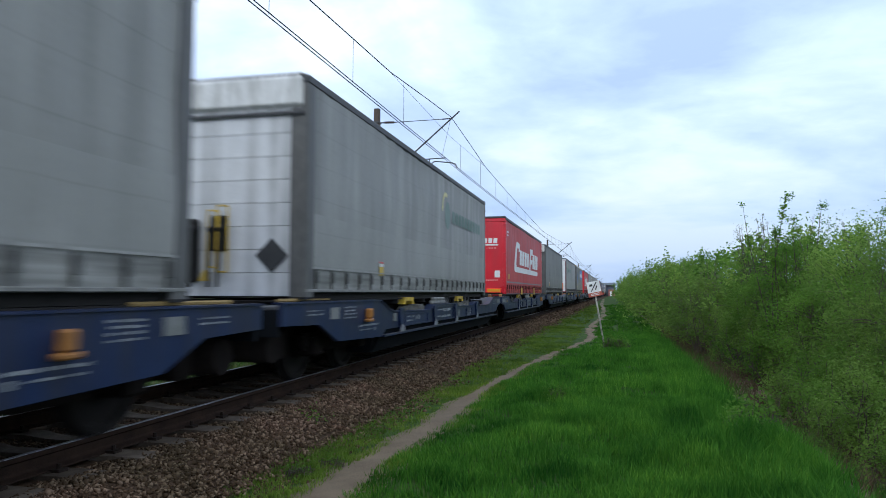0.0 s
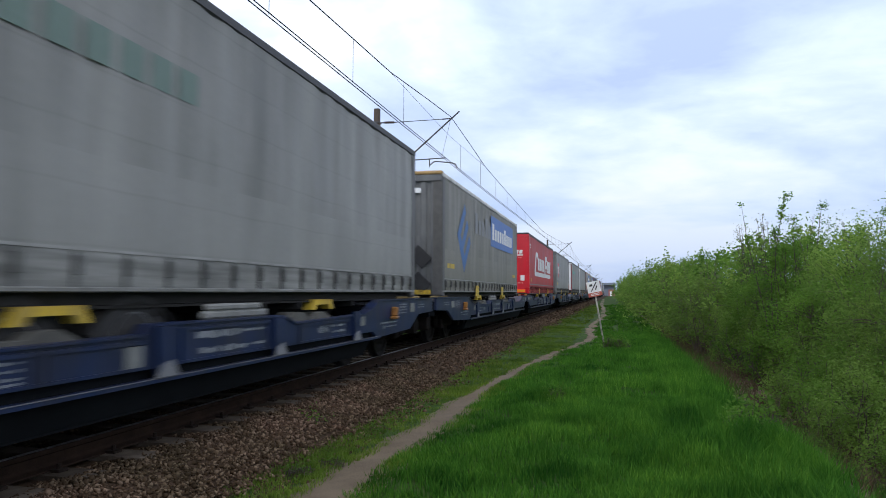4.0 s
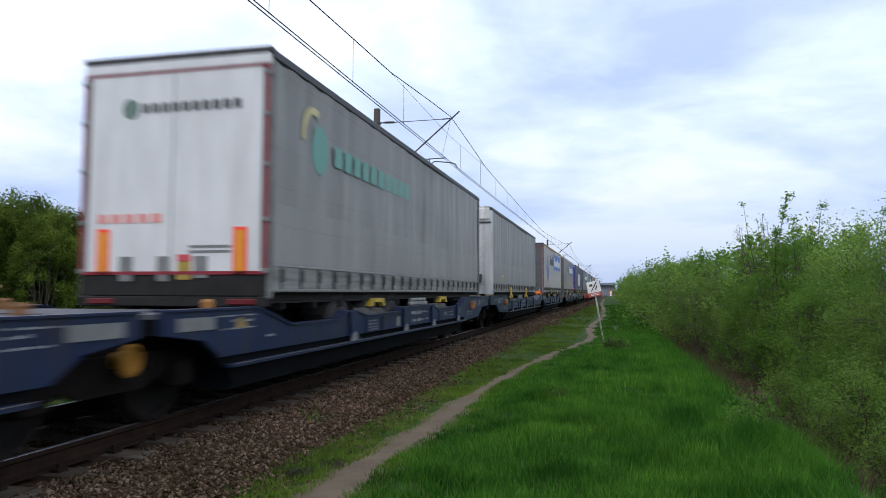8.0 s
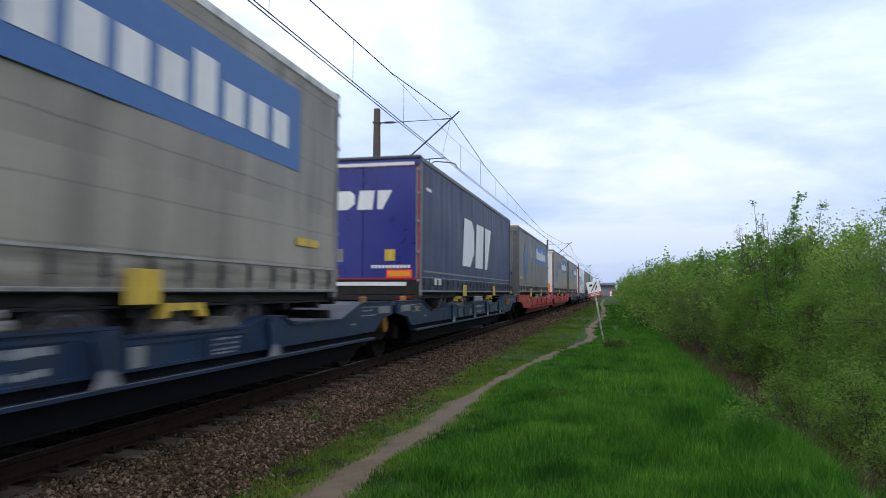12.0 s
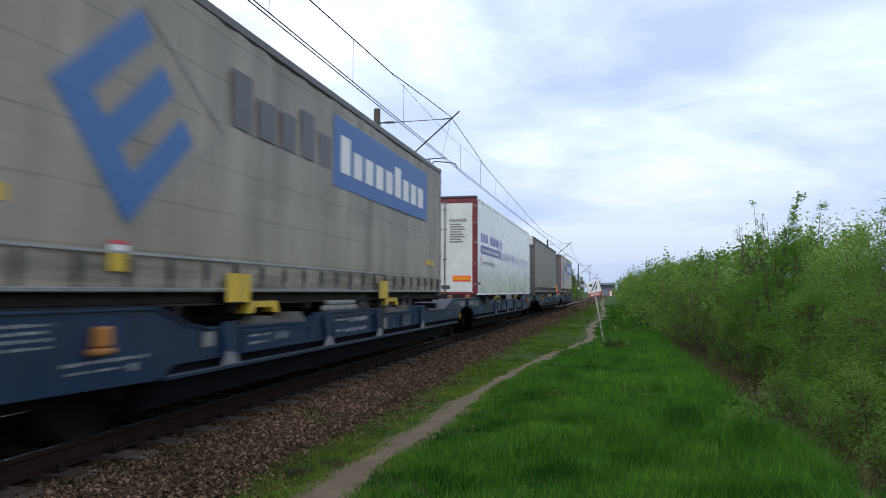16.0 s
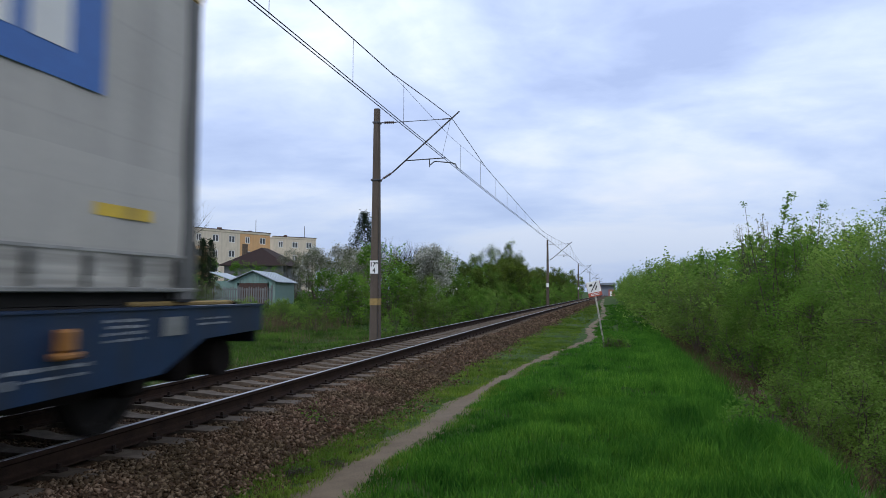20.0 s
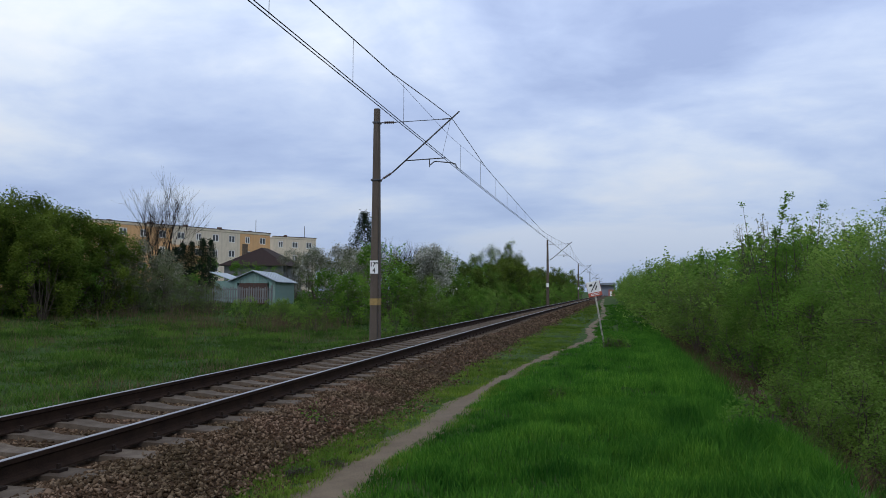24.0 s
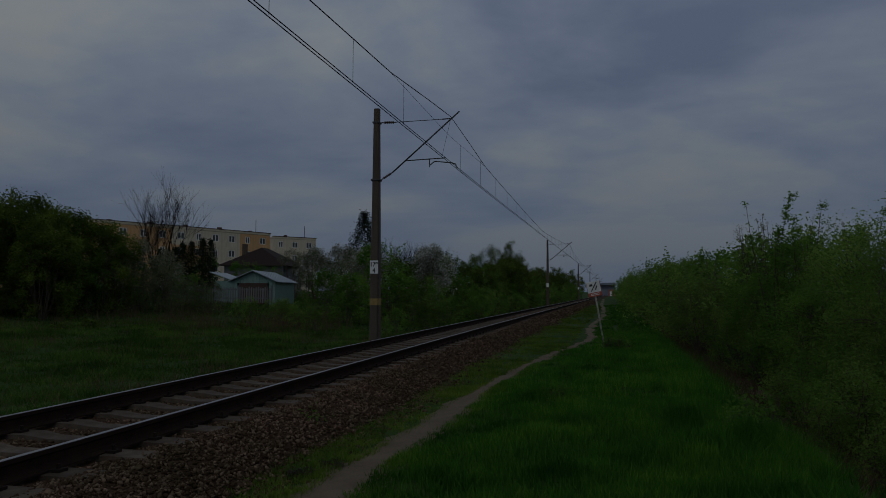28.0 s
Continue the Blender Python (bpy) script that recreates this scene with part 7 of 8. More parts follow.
def front_planks(top_m, wall_m, mark=""):
    def fn(t):
        fw = put("front_wall", "planks", lambda: boxed(-WID + 0.12, WID - 0.12, L2 - 0.09, L2 - 0.062, BOT, TOP - 0.15), M_CHASSIS, t, "planked pale front wall")
        for k in range(9):
            put("plank", 0, lambda: boxed(-WID + 0.14, WID - 0.14, L2 - 0.06, L2 - 0.012, 0, 0.3045, bevel=0.003), wall_m, fw, "pale aluminium plank", pose(0, 0, BOT + 0.02 + k * 0.31))
        put("top_tarp", 0, lambda: boxed(-WID + 0.01, WID - 0.01, L2 - 0.5, L2 + 0.045, TOP - 0.50, TOP + 0.04, bevel=0.10), top_m, t, "pale folded roof tarpaulin")
        put("tarp_hem", 0, lambda: boxed(-WID + 0.03, WID - 0.03, L2 + 0.0, L2 + 0.03, TOP - 0.55, TOP - 0.495, bevel=0.01), R_BLACK, t, "dark tarpaulin hem")
        def coup():
            bm = bmesh.new()
            box(bm, 0.26, 0.48, L2 - 0.01, L2 + 0.06, 1.36, 2.22, bevel=0.04)
            return bm
        put("coupling_panel", 0, coup, M_CHASSIS, fw, "dark air and power coupling panel")
        put("coupling_box", 0, lambda: boxed(-0.16, 0.10, L2 - 0.01, L2 + 0.05, 1.78, 2.26, bevel=0.03), M_CHASSIS, fw)

        def hose():
            bm = rod(bmesh.new(), (0, L2 + 0.05, 2.1), (0, L2 + 0.14, 2.05), 0.04, 8)
            return rod(bm, (0, L2 + 0.12, 2.05), (0.03, L2 + 0.10, 1.3), 0.022, 6)
        for x in (0.31, 0.42, -0.10, 0.04):
            put("air_hose", 0, hose, M_CHASSIS, fw, "", pose(x, 0, 0))
        if mark == "bar":
            put("coupling_bar", 0, lambda: prism(bmesh.new(), [(-0.30, 2.93), (0.36, 2.84), (0.36, 2.92), (-0.30, 3.02)], L2 - 0.01, L2 + 0.06, "y"), M_RED, fw, "tilted red bar over the couplings")

        def loops():
            bm = bmesh.new()
            for x, zb, zt in ((-0.20, 1.50, 2.38), (-0.06, 1.56, 2.32)):
                for a, b in (((x, zb), (x, zt)), ((x, zt), (x + 0.16, zt)), ((x + 0.16, zt), (x + 0.16, zb)), ((x, zb), (x + 0.16, zb))):
                    rod(bm, (a[0], L2 + 0.09, a[1]), (b[0], L2 + 0.09, b[1]), 0.012, 6)
            return bm
        put("hose_handle", 0, loops, M_YELLOW, fw, "yellow loop handles")
        def diam():
            bm = bmesh.new()
            c, z, r = -0.80, 1.72, 0.23
            prism(bm, [(c - r, z), (c, z - r), (c + r, z), (c, z + r)], L2 + 0.0, L2 + 0.012, "y")
            return bm
        if mark == "diamond":
            put("diamond_plate", 0, diam, M_BLACK, fw, "black diamond plate")
        if mark == "tube":
            put("document_tube", 0, lambda: rod(bmesh.new(), (-0.93, L2 + 0.12, 1.69), (-0.62, L2 + 0.12, 1.73), 0.15, 14), M_BLACK, fw, "short black document tube")
        rear = bmesh.new()
        prism(rear, [(0.05, 1.38), (0.25, 1.38), (0.15, 1.55)], L2 + 0.052, L2 + 0.056, "y")
        part("warning_mark", rear, M_YELLOW, fw)
    return fn


def front_ribbed(wall_m, rim_m=None):
    def fn(t):
        def wall():
            bm = bmesh.new()
            box(bm, -WID + 0.13, WID - 0.13, L2 - 0.08, L2 - 0.05, BOT, TOP - 0.1)
            return bm
        fw = put("front_wall", "ribs", wall, wall_m, t, "ribbed grey steel front wall")
        for k in range(9):
            put("rib", 0, lambda: prism(bmesh.new(), [(-0.09, L2 - 0.05), (0.09, L2 - 0.05), (0.055, L2 - 0.012), (-0.055, L2 - 0.012)], BOT + 0.05, TOP - 0.2, "z"), wall_m, fw, "", pose(-1.08 + k * 0.27, 0, 0))
        put("front_header", 0, lambda: boxed(-WID, WID, L2 - 0.06, L2 + 0.015, TOP - 0.24, TOP - 0.07, bevel=0.02), wall_m, t)
        rm = rim_m or R_OCHRE
        put("tarp_rim", rm.name, lambda: boxed(-WID - 0.01, WID + 0.01, L2 - 0.10, L2 + 0.03, TOP - 0.068, TOP + 0.018, bevel=0.02), rm, t, "roof tarpaulin rim")
        def diam():
            bm = bmesh.new()
            for z, r in ((2.08, 0.29), (1.46, 0.27)):
                c = -0.74
                prism(bm, [(c - r, z - 0.03), (c - 0.05, z - r), (c + r, z + 0.03), (c + 0.05, z + r)], L2 - 0.01, L2 + 0.012, "y")
            return bm
        put("diamond_plate", 1, diam, M_BLACK, fw, "black folding diamond plates")
        def coup():
            bm = bmesh.new()
            box(bm, -0.36, 0.08, L2 - 0.01, L2 + 0.02, 1.28, 1.44, bevel=0.01)
            for x in (-0.30, -0.15, 0.0):
                rod(bm, (x, L2 + 0.05, 1.8), (x, L2 + 0.12, 1.8), 0.045, 8)
                rod(bm, (x, L2 + 0.05, 1.5), (x, L2 + 0.10, 1.5), 0.04, 8)
            return bm
        put("coupling_panel", 1, coup, M_CHASSIS, fw)

        def cage():
            bm = bmesh.new()
            for z in (1.46, 1.83, 2.20):
                box(bm, -0.40, 0.12, L2 + 0.0, L2 + 0.05, z, z + 0.05, bevel=0.008)
            for x in (-0.40, 0.08):
                box(bm, x, x + 0.04, L2 + 0.0, L2 + 0.045, 1.51, 2.20)
            return bm
        put("coupling_cage", 0, cage, R_WHITE, fw, "white frame round the air couplings")
        put("cage_back", 0, lambda: boxed(-0.37, 0.09, L2 - 0.02, L2 + 0.004, 1.50, 2.21), M_BLACK, fw)
        if not rim_m:
            for i, p in enumerate(striped_diamond((0.09, 3.36), (-0.13, 3.60), (-0.11, 3.12))):
                put("front_emblem", i, lambda: prism(bmesh.new(), p, L2 - 0.01, L2 + 0.004, "y"), C_BLUE, fw, "small blue barred diamond emblem")
        put("edge_marking", 0, lambda: boxed(-1.0, -0.45, L2 + 0.0, L2 + 0.012, BOT + 0.02, BOT + 0.13), M_YELLOW, fw, "dirty yellow marking strip")
        put("data_plate", 5, lambda: boxed(-0.75, -0.50, L2 - 0.008, L2 + 0.008, 3.62, 3.74), M_WHITE, fw)
    return fn


def plate_pair(t, style, z=1.30):
    """Amber and red rear marker plates, z their foot."""
    if style == "upright":
        rects = [(-1.03, -0.85, z, z + 0.56), (0.83, 1.01, z, z + 0.56)]
        inner = [(-0.99, -0.89, z + 0.04, z + 0.52), (0.87, 0.97, z + 0.04, z + 0.52)]
    else:
        rects = [(-1.12, -0.56, z, z + 0.17), (0.54, 1.10, z, z + 0.17)]
        inner = [(-1.08, -0.60, z + 0.035, z + 0.135), (0.58, 1.06, z + 0.035, z + 0.135)]
    for r, i in zip(rects, inner):
        bm = bmesh.new()
        prism(bm, rect(*r), -L2 - 0.022, -L2 - 0.013, "y")
        p = part("marker_plate", bm, M_BORDER, t, "red-edged amber marker plate")
        bm = bmesh.new()
        prism(bm, rect(*i), -L2 - 0.026, -L2 - 0.0225, "y")
        part("amber_field", bm, M_REFLECT, p)


M_HEM = surface("pale_dirty_hem", (0.15, 0.148, 0.135), (0.25, 0.247, 0.23), 0.6, scale=4, dirt=(0.07, 0.066, 0.058), dirt_amount=0.8, dirt_scale=5)


def cloth(name, c1, c2, dirt=(0.12, 0.117, 0.11), amt=0.4, lines=0.13, fold_shade=0.9):
    """Coated curtain cloth: stains, streaks, the laths and poles behind it rubbed through as faint lines, and fold
    shading put into the colour.
    """
    c1, c2 = ((1.02 * c[0], 0.965 * c[1], 0.945 * c[2]) for c in (c1, c2))
    m = surface(name, c1, c2, 0.55, scale=1.6, fine=26, bump=0.10, dist=0.012, stretch=(1, 1, 0.6), dirt=dirt, dirt_amount=amt, dirt_scale=0.8, spec=0.3)
    nt = m.node_tree
    b = nt.nodes["Principled BSDF"]
    col = b.inputs["Base Color"].links[0].from_socket

    def mth(op, a, v=None, w=None):
        n = nt.nodes.new("ShaderNodeMath")
        n.operation = op
        for i, q in enumerate((a, v, w)):
            if q is None:
                continue
            if isinstance(q, (int, float)):
                n.inputs[i].default_value = q
            else:
                nt.links.new(q, n.inputs[i])
        return n.outputs[0]
    co = nt.nodes.new("ShaderNodeTexCoord")
    sp = nt.nodes.new("ShaderNodeSeparateXYZ")
    nt.links.new(co.outputs["Object"], sp.inputs[0])
    wob = nt.nodes.new("ShaderNodeTexNoise")
    wob.inputs["Scale"].default_value, wob.inputs["Detail"].default_value = 1.3, 4
    nt.links.new(co.outputs["Object"], wob.inputs["Vector"])
    total = None
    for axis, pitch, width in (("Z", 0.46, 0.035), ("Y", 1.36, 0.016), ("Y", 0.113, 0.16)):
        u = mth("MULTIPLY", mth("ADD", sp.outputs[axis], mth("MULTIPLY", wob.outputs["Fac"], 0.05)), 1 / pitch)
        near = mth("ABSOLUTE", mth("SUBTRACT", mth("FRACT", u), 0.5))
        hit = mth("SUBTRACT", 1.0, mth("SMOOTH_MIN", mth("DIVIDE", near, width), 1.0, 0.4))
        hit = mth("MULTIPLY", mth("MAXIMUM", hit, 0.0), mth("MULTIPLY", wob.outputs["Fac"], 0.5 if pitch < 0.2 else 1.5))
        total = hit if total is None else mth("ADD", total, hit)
    # light and shade of upright folds, painted into the colour by stretched noise
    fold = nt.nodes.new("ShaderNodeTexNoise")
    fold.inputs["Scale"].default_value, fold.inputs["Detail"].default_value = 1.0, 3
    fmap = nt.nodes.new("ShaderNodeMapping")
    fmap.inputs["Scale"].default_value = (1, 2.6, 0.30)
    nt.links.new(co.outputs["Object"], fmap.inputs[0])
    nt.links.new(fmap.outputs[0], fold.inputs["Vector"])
    # above 2.30 m the folds count more and the colour is darker
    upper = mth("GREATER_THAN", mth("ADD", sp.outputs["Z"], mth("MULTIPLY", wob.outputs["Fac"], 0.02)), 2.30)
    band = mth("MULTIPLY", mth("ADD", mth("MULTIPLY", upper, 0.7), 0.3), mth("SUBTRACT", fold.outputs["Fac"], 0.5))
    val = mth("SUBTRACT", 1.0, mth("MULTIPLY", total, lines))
    # road grime smeared lengthwise over the strip below the hem
    smear = nt.nodes.new("ShaderNodeTexNoise")
    smear.inputs["Scale"].default_value, smear.inputs["Detail"].default_value = 1.0, 5
    smap = nt.nodes.new("ShaderNodeMapping")
    smap.inputs["Scale"].default_value = (1, 0.8, 13)
    nt.links.new(co.outputs["Object"], smap.inputs[0])
    nt.links.new(smap.outputs[0], smear.inputs["Vector"])
    skirt = mth("LESS_THAN", sp.outputs["Z"], 1.545)
    val = mth("SUBTRACT", val, mth("MULTIPLY", skirt, mth("MULTIPLY", mth("SUBTRACT", smear.outputs["Fac"], 0.36), 1.5)))
    val = mth("ADD", val, mth("SUBTRACT", mth("MULTIPLY", band, fold_shade), mth("MULTIPLY", upper, 0.08)))
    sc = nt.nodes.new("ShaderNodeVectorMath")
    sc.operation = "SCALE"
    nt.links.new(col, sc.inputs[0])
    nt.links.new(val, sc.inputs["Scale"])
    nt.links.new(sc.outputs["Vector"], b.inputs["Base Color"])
    return m


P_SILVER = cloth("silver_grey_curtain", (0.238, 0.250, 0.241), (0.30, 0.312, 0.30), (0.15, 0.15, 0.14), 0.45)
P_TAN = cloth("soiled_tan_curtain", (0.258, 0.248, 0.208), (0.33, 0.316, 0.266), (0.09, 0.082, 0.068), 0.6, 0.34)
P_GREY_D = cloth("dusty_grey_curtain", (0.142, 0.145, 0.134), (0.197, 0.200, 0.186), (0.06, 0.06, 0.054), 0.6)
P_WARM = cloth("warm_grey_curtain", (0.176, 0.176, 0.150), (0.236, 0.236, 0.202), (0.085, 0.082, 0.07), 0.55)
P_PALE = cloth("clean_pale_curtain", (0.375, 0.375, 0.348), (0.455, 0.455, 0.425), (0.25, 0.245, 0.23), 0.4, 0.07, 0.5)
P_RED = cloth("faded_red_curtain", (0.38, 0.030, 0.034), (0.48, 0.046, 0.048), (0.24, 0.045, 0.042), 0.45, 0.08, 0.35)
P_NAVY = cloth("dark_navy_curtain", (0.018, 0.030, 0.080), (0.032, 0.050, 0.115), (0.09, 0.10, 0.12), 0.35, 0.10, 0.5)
P_WHITE = surface("glossy_white_panel", (0.58, 0.60, 0.555), (0.66, 0.675, 0.63), 0.28, scale=1.2, fine=20, bump=0.02, dirt=(0.5, 0.5, 0.46), dirt_amount=0.12)
D_WHITE = surface("off_white_doors", (0.60, 0.60, 0.60), (0.68, 0.68, 0.68), 0.4, scale=2, bump=0.03, dirt=(0.38, 0.37, 0.35), dirt_amount=0.5)
D_RED = surface("glossy_red_doors", (0.52, 0.012, 0.025), (0.60, 0.022, 0.035), 0.32, scale=2, bump=0.02, dirt=(0.3, 0.04, 0.04), dirt_amount=0.4)
D_NAVY = surface("glossy_navy_doors", (0.018, 0.022, 0.15), (0.026, 0.032, 0.20), 0.3, scale=2, bump=0.02)
D_GREY = surface("dark_grey_doors", (0.062, 0.061, 0.063), (0.090, 0.088, 0.090), 0.5, scale=2, bump=0.04, dirt=(0.075, 0.070, 0.068), dirt_amount=0.5)
W_PLANK = surface("pale_plank_wall", (0.50, 0.50, 0.51), (0.62, 0.62, 0.63), 0.5, scale=2, bump=0.05, dirt=(0.14, 0.135, 0.13), dirt_amount=0.75)
W_RIB = surface("ribbed_grey_wall", (0.10, 0.105, 0.11), (0.16, 0.165, 0.165), 0.6, scale=3, dirt=(0.06, 0.058, 0.055), dirt_amount=0.6)
R_BLACK = surface("black_roof_edge", (0.028, 0.028, 0.03), (0.05, 0.05, 0.055), 0.6)
R_OCHRE = surface("ochre_roof_edge", (0.36, 0.22, 0.07), (0.46, 0.30, 0.12), 0.7, dirt=(0.15, 0.10, 0.06), dirt_amount=0.6)
R_WHITE = surface("pale_tarp", (0.55, 0.54, 0.52), (0.68, 0.67, 0.65), 0.6, dirt=(0.2, 0.19, 0.17), dirt_amount=0.8, dirt_scale=3)
K_POST = surface("dark_grey_post", (0.066, 0.064, 0.062), (0.108, 0.105, 0.10), 0.55, dirt=(0.05, 0.05, 0.05), dirt_amount=0.5)
K_STRAP = surface("grey_strap", (0.045, 0.045, 0.045), (0.080, 0.080, 0.077), 0.7)
K_HEM = surface("pale_hem_rope", (0.24, 0.235, 0.225), (0.34, 0.335, 0.32), 0.6, scale=4, dirt=(0.12, 0.115, 0.105), dirt_amount=0.6, dirt_scale=3)
C_BLUE = surface("print_blue", (0.022, 0.10, 0.34), (0.035, 0.135, 0.42), 0.5, bump=0.02)
C_BLUEF = surface("faded_print_blue", (0.025, 0.105, 0.29), (0.045, 0.14, 0.345), 0.55, bump=0.02)
C_DEEP = surface("deep_print_blue", (0.003, 0.036, 0.20), (0.006, 0.052, 0.255), 0.5, bump=0.02)
C_INDIGO = surface("indigo_print", (0.055, 0.05, 0.26), (0.075, 0.065, 0.33), 0.45, bump=0.02)
C_INK = surface("dark_grey_print", (0.065, 0.065, 0.07), (0.10, 0.10, 0.105), 0.55, bump=0.02)
C_SOOT = surface("sooty_print", (0.028, 0.028, 0.031), (0.042, 0.042, 0.045), 0.6, bump=0.02)
C_FADE = surface("faded_grey_print", (0.15, 0.15, 0.15), (0.20, 0.20, 0.195), 0.55, bump=0.02)
C_TEAL = surface("teal_print", (0.09, 0.27, 0.22), (0.14, 0.34, 0.28), 0.55, bump=0.02)
C_OLIVE = surface("dark_green_print", (0.10, 0.16, 0.13), (0.14, 0.20, 0.17), 0.55, bump=0.02)
C_SUN = surface("pale_yellow_print", (0.50, 0.44, 0.18), (0.58, 0.52, 0.26), 0.55, bump=0.02)
C_WHITE = surface("white_print", (0.62, 0.62, 0.61), (0.72, 0.72, 0.70), 0.5, bump=0.02, dirt=(0.45, 0.43, 0.42), dirt_amount=0.4)
C_PINK = surface("faded_red_print", (0.62, 0.22, 0.20), (0.70, 0.30, 0.27), 0.5, bump=0.02)
C_RED = surface("red_print", (0.50, 0.05, 0.06), (0.58, 0.08, 0.09), 0.5, bump=0.02)


def lay(t, side, polys, mat, name, label="", d0=0.0095, d1=0.0112):
    if name in ("print_band", "sticker", "small_print"):
        for p in polys:
            ob = part("printed_figure" if name == "print_band" else name, shape([p], side, d0, d1), mat, t, "")
        return ob
    return part(name, shape(polys, side, d0, d1), mat, t, label)


CAPS5 = [1, 0.72, 0.72, 1, 0.72]
CAPS9 = [1, 0.72, 0.72, 0.72, 0.72, 1, 0.72, 0.72, 0.72]


def art_diamond(blue, ink, word, panel):
    def fn(t, side):
        le, to, bo, ri = (1.68, 2.76), (2.66, 3.67), (2.53, 1.79), (4.0, 2.84)
        lay(t, side, striped_diamond(le, to, bo), blue, "emblem", "blue barred diamond emblem")
        lay(t, side, diamond_outline(le, to, bo, ri), ink, "emblem_line")
        lay(t, side, blocks(4.14, 6.98, 2.98, 3.60, CAPS5, 0.74), word, "print_band", "row of dark printed figures")
        pan = lay(t, side, [rect(6.92, 12.26, 2.77, 3.81)], panel, "printed_panel", "blue printed panel")
        for p in blocks(7.20, 12.05, 3.0, 3.56, CAPS9, 0.72):
            part("printed_figure", shape([p], side, 0.014, 0.018), C_WHITE, pan, "white printed figure")
        lay(t, side, [rect(0.55, 1.35, 1.83, 1.95)], M_YELLOW, "sticker", "yellow sticker")
        lay(t, side, [rect(12.2, 12.9, 1.83, 1.93)], M_YELLOW, "sticker")
    return fn


def art_round(ink, emblem, u0, zc):
    def fn(t, side):
        lay(t, side, [disc_poly(u0, zc, 0.28, 0.34, 22)], emblem, "emblem", "round green emblem")
        lay(t, side, [disc_poly(u0 - 0.2, zc + 0.12, 0.40, 0.42, 14, 70, 190) + disc_poly(u0 - 0.2, zc + 0.12, 0.30, 0.32, 14, 190, 70)], C_SUN, "emblem_arc", "", 0.014, 0.017)
        lay(t, side, blocks(u0 + 0.52, u0 + 4.5, zc - 0.13, zc + 0.17, [1] * 10, 0.74), ink, "print_band", "row of green-grey printed figures")
    return fn


def art_swoosh(t, side):
    big = [(2.55, 2.08), (11.27, 2.08), (11.36, 2.31), (3.1, 2.31), (2.98, 2.42), (3.22, 3.05), (3.42, 3.14), (3.76, 3.12), (3.70, 3.0), (4.08, 3.0), (4.12, 3.32), (3.42, 3.39), (3.07, 3.35), (2.80, 3.12), (2.38, 2.38), (2.40, 2.18)]
    lay(t, side, [big], C_WHITE, "emblem", "white hooked bar with underline")
    lay(t, side, blocks(4.02, 7.55, 2.42, 3.08, [1] * 4, 0.80, 0.18), C_WHITE, "print_band", "row of white printed figures")
    lay(t, side, [[(7.62, 2.3105), (8.10, 2.3105), (8.24, 2.62), (8.92, 2.62), (9.0, 2.84), (8.34, 2.84), (8.44, 3.06), (9.06, 3.06), (9.15, 3.36), (8.04, 3.36)]], C_WHITE, "print_band")
    lay(t, side, blocks(8.98, 11.45, 2.41, 3.18, [0.95] * 3, 0.80, 0.22), C_WHITE, "print_band")
    lay(t, side, [rect(0.3, 13.3, 1.60, 1.66)], C_FADE, "stripe", "pale stripe")
    lay(t, side, [rect(12.4, 12.7, 1.28, 1.36), rect(0.7, 0.95, 1.75, 1.95)], M_YELLOW, "sticker")
    lay(t, side, [rect(0.35, 0.75, 3.55, 3.62), rect(0.40, 0.70, 3.42, 3.48)], C_WHITE, "small_print")


def art_blocks3(t, side):
    g = [[(4.30, 1.95), (5.35, 1.95), (5.95, 2.35), (5.95, 3.0), (5.6, 3.27), (4.55, 3.27)], [(6.15, 1.95), (7.35, 1.95), (7.55, 3.27), (6.35, 3.27)],
         [(7.75, 1.95), (8.15, 1.95), (8.92, 3.27), (7.78, 3.27)]]
    lay(t, side, g, C_WHITE, "emblem", "three bold white slanted figures")
    lay(t, side, [rect(0.3, 13.3, 1.66, 1.70)], C_FADE, "stripe", "thin pale stripe")
    lay(t, side, [rect(1.2, 1.85, 1.40, 1.56), rect(0.45, 0.9, 3.45, 3.52)], C_WHITE, "small_print")


def art_wedge(t, side):
    lay(t, side, [[(1.22, 3.34), (2.58, 3.34), (1.90, 2.20)]], C_RED, "emblem", "red wedge pointing down")
    lay(t, side, [rect(1.26, 1.42, 2.62, 3.12), rect(1.42, 1.62, 2.86, 3.12), rect(1.70, 1.82, 2.63, 3.12), rect(1.92, 2.04, 2.63, 3.12), rect(2.13, 2.50, 2.63, 3.12)], C_WHITE, "print_band", "bold white blocks", 0.014, 0.018)
    lay(t, side, [rect(2.23, 2.40, 2.74, 3.01)], C_RED, "printed_gap", "", 0.0185, 0.021)
    lay(t, side, [rect(0.85, 1.75, 2.02, 2.10)], C_INK, "small_print")
    lay(t, side, [rect(0.85, 1.6, 1.80, 1.94)], M_YELLOW, "sticker", "yellow sticker")


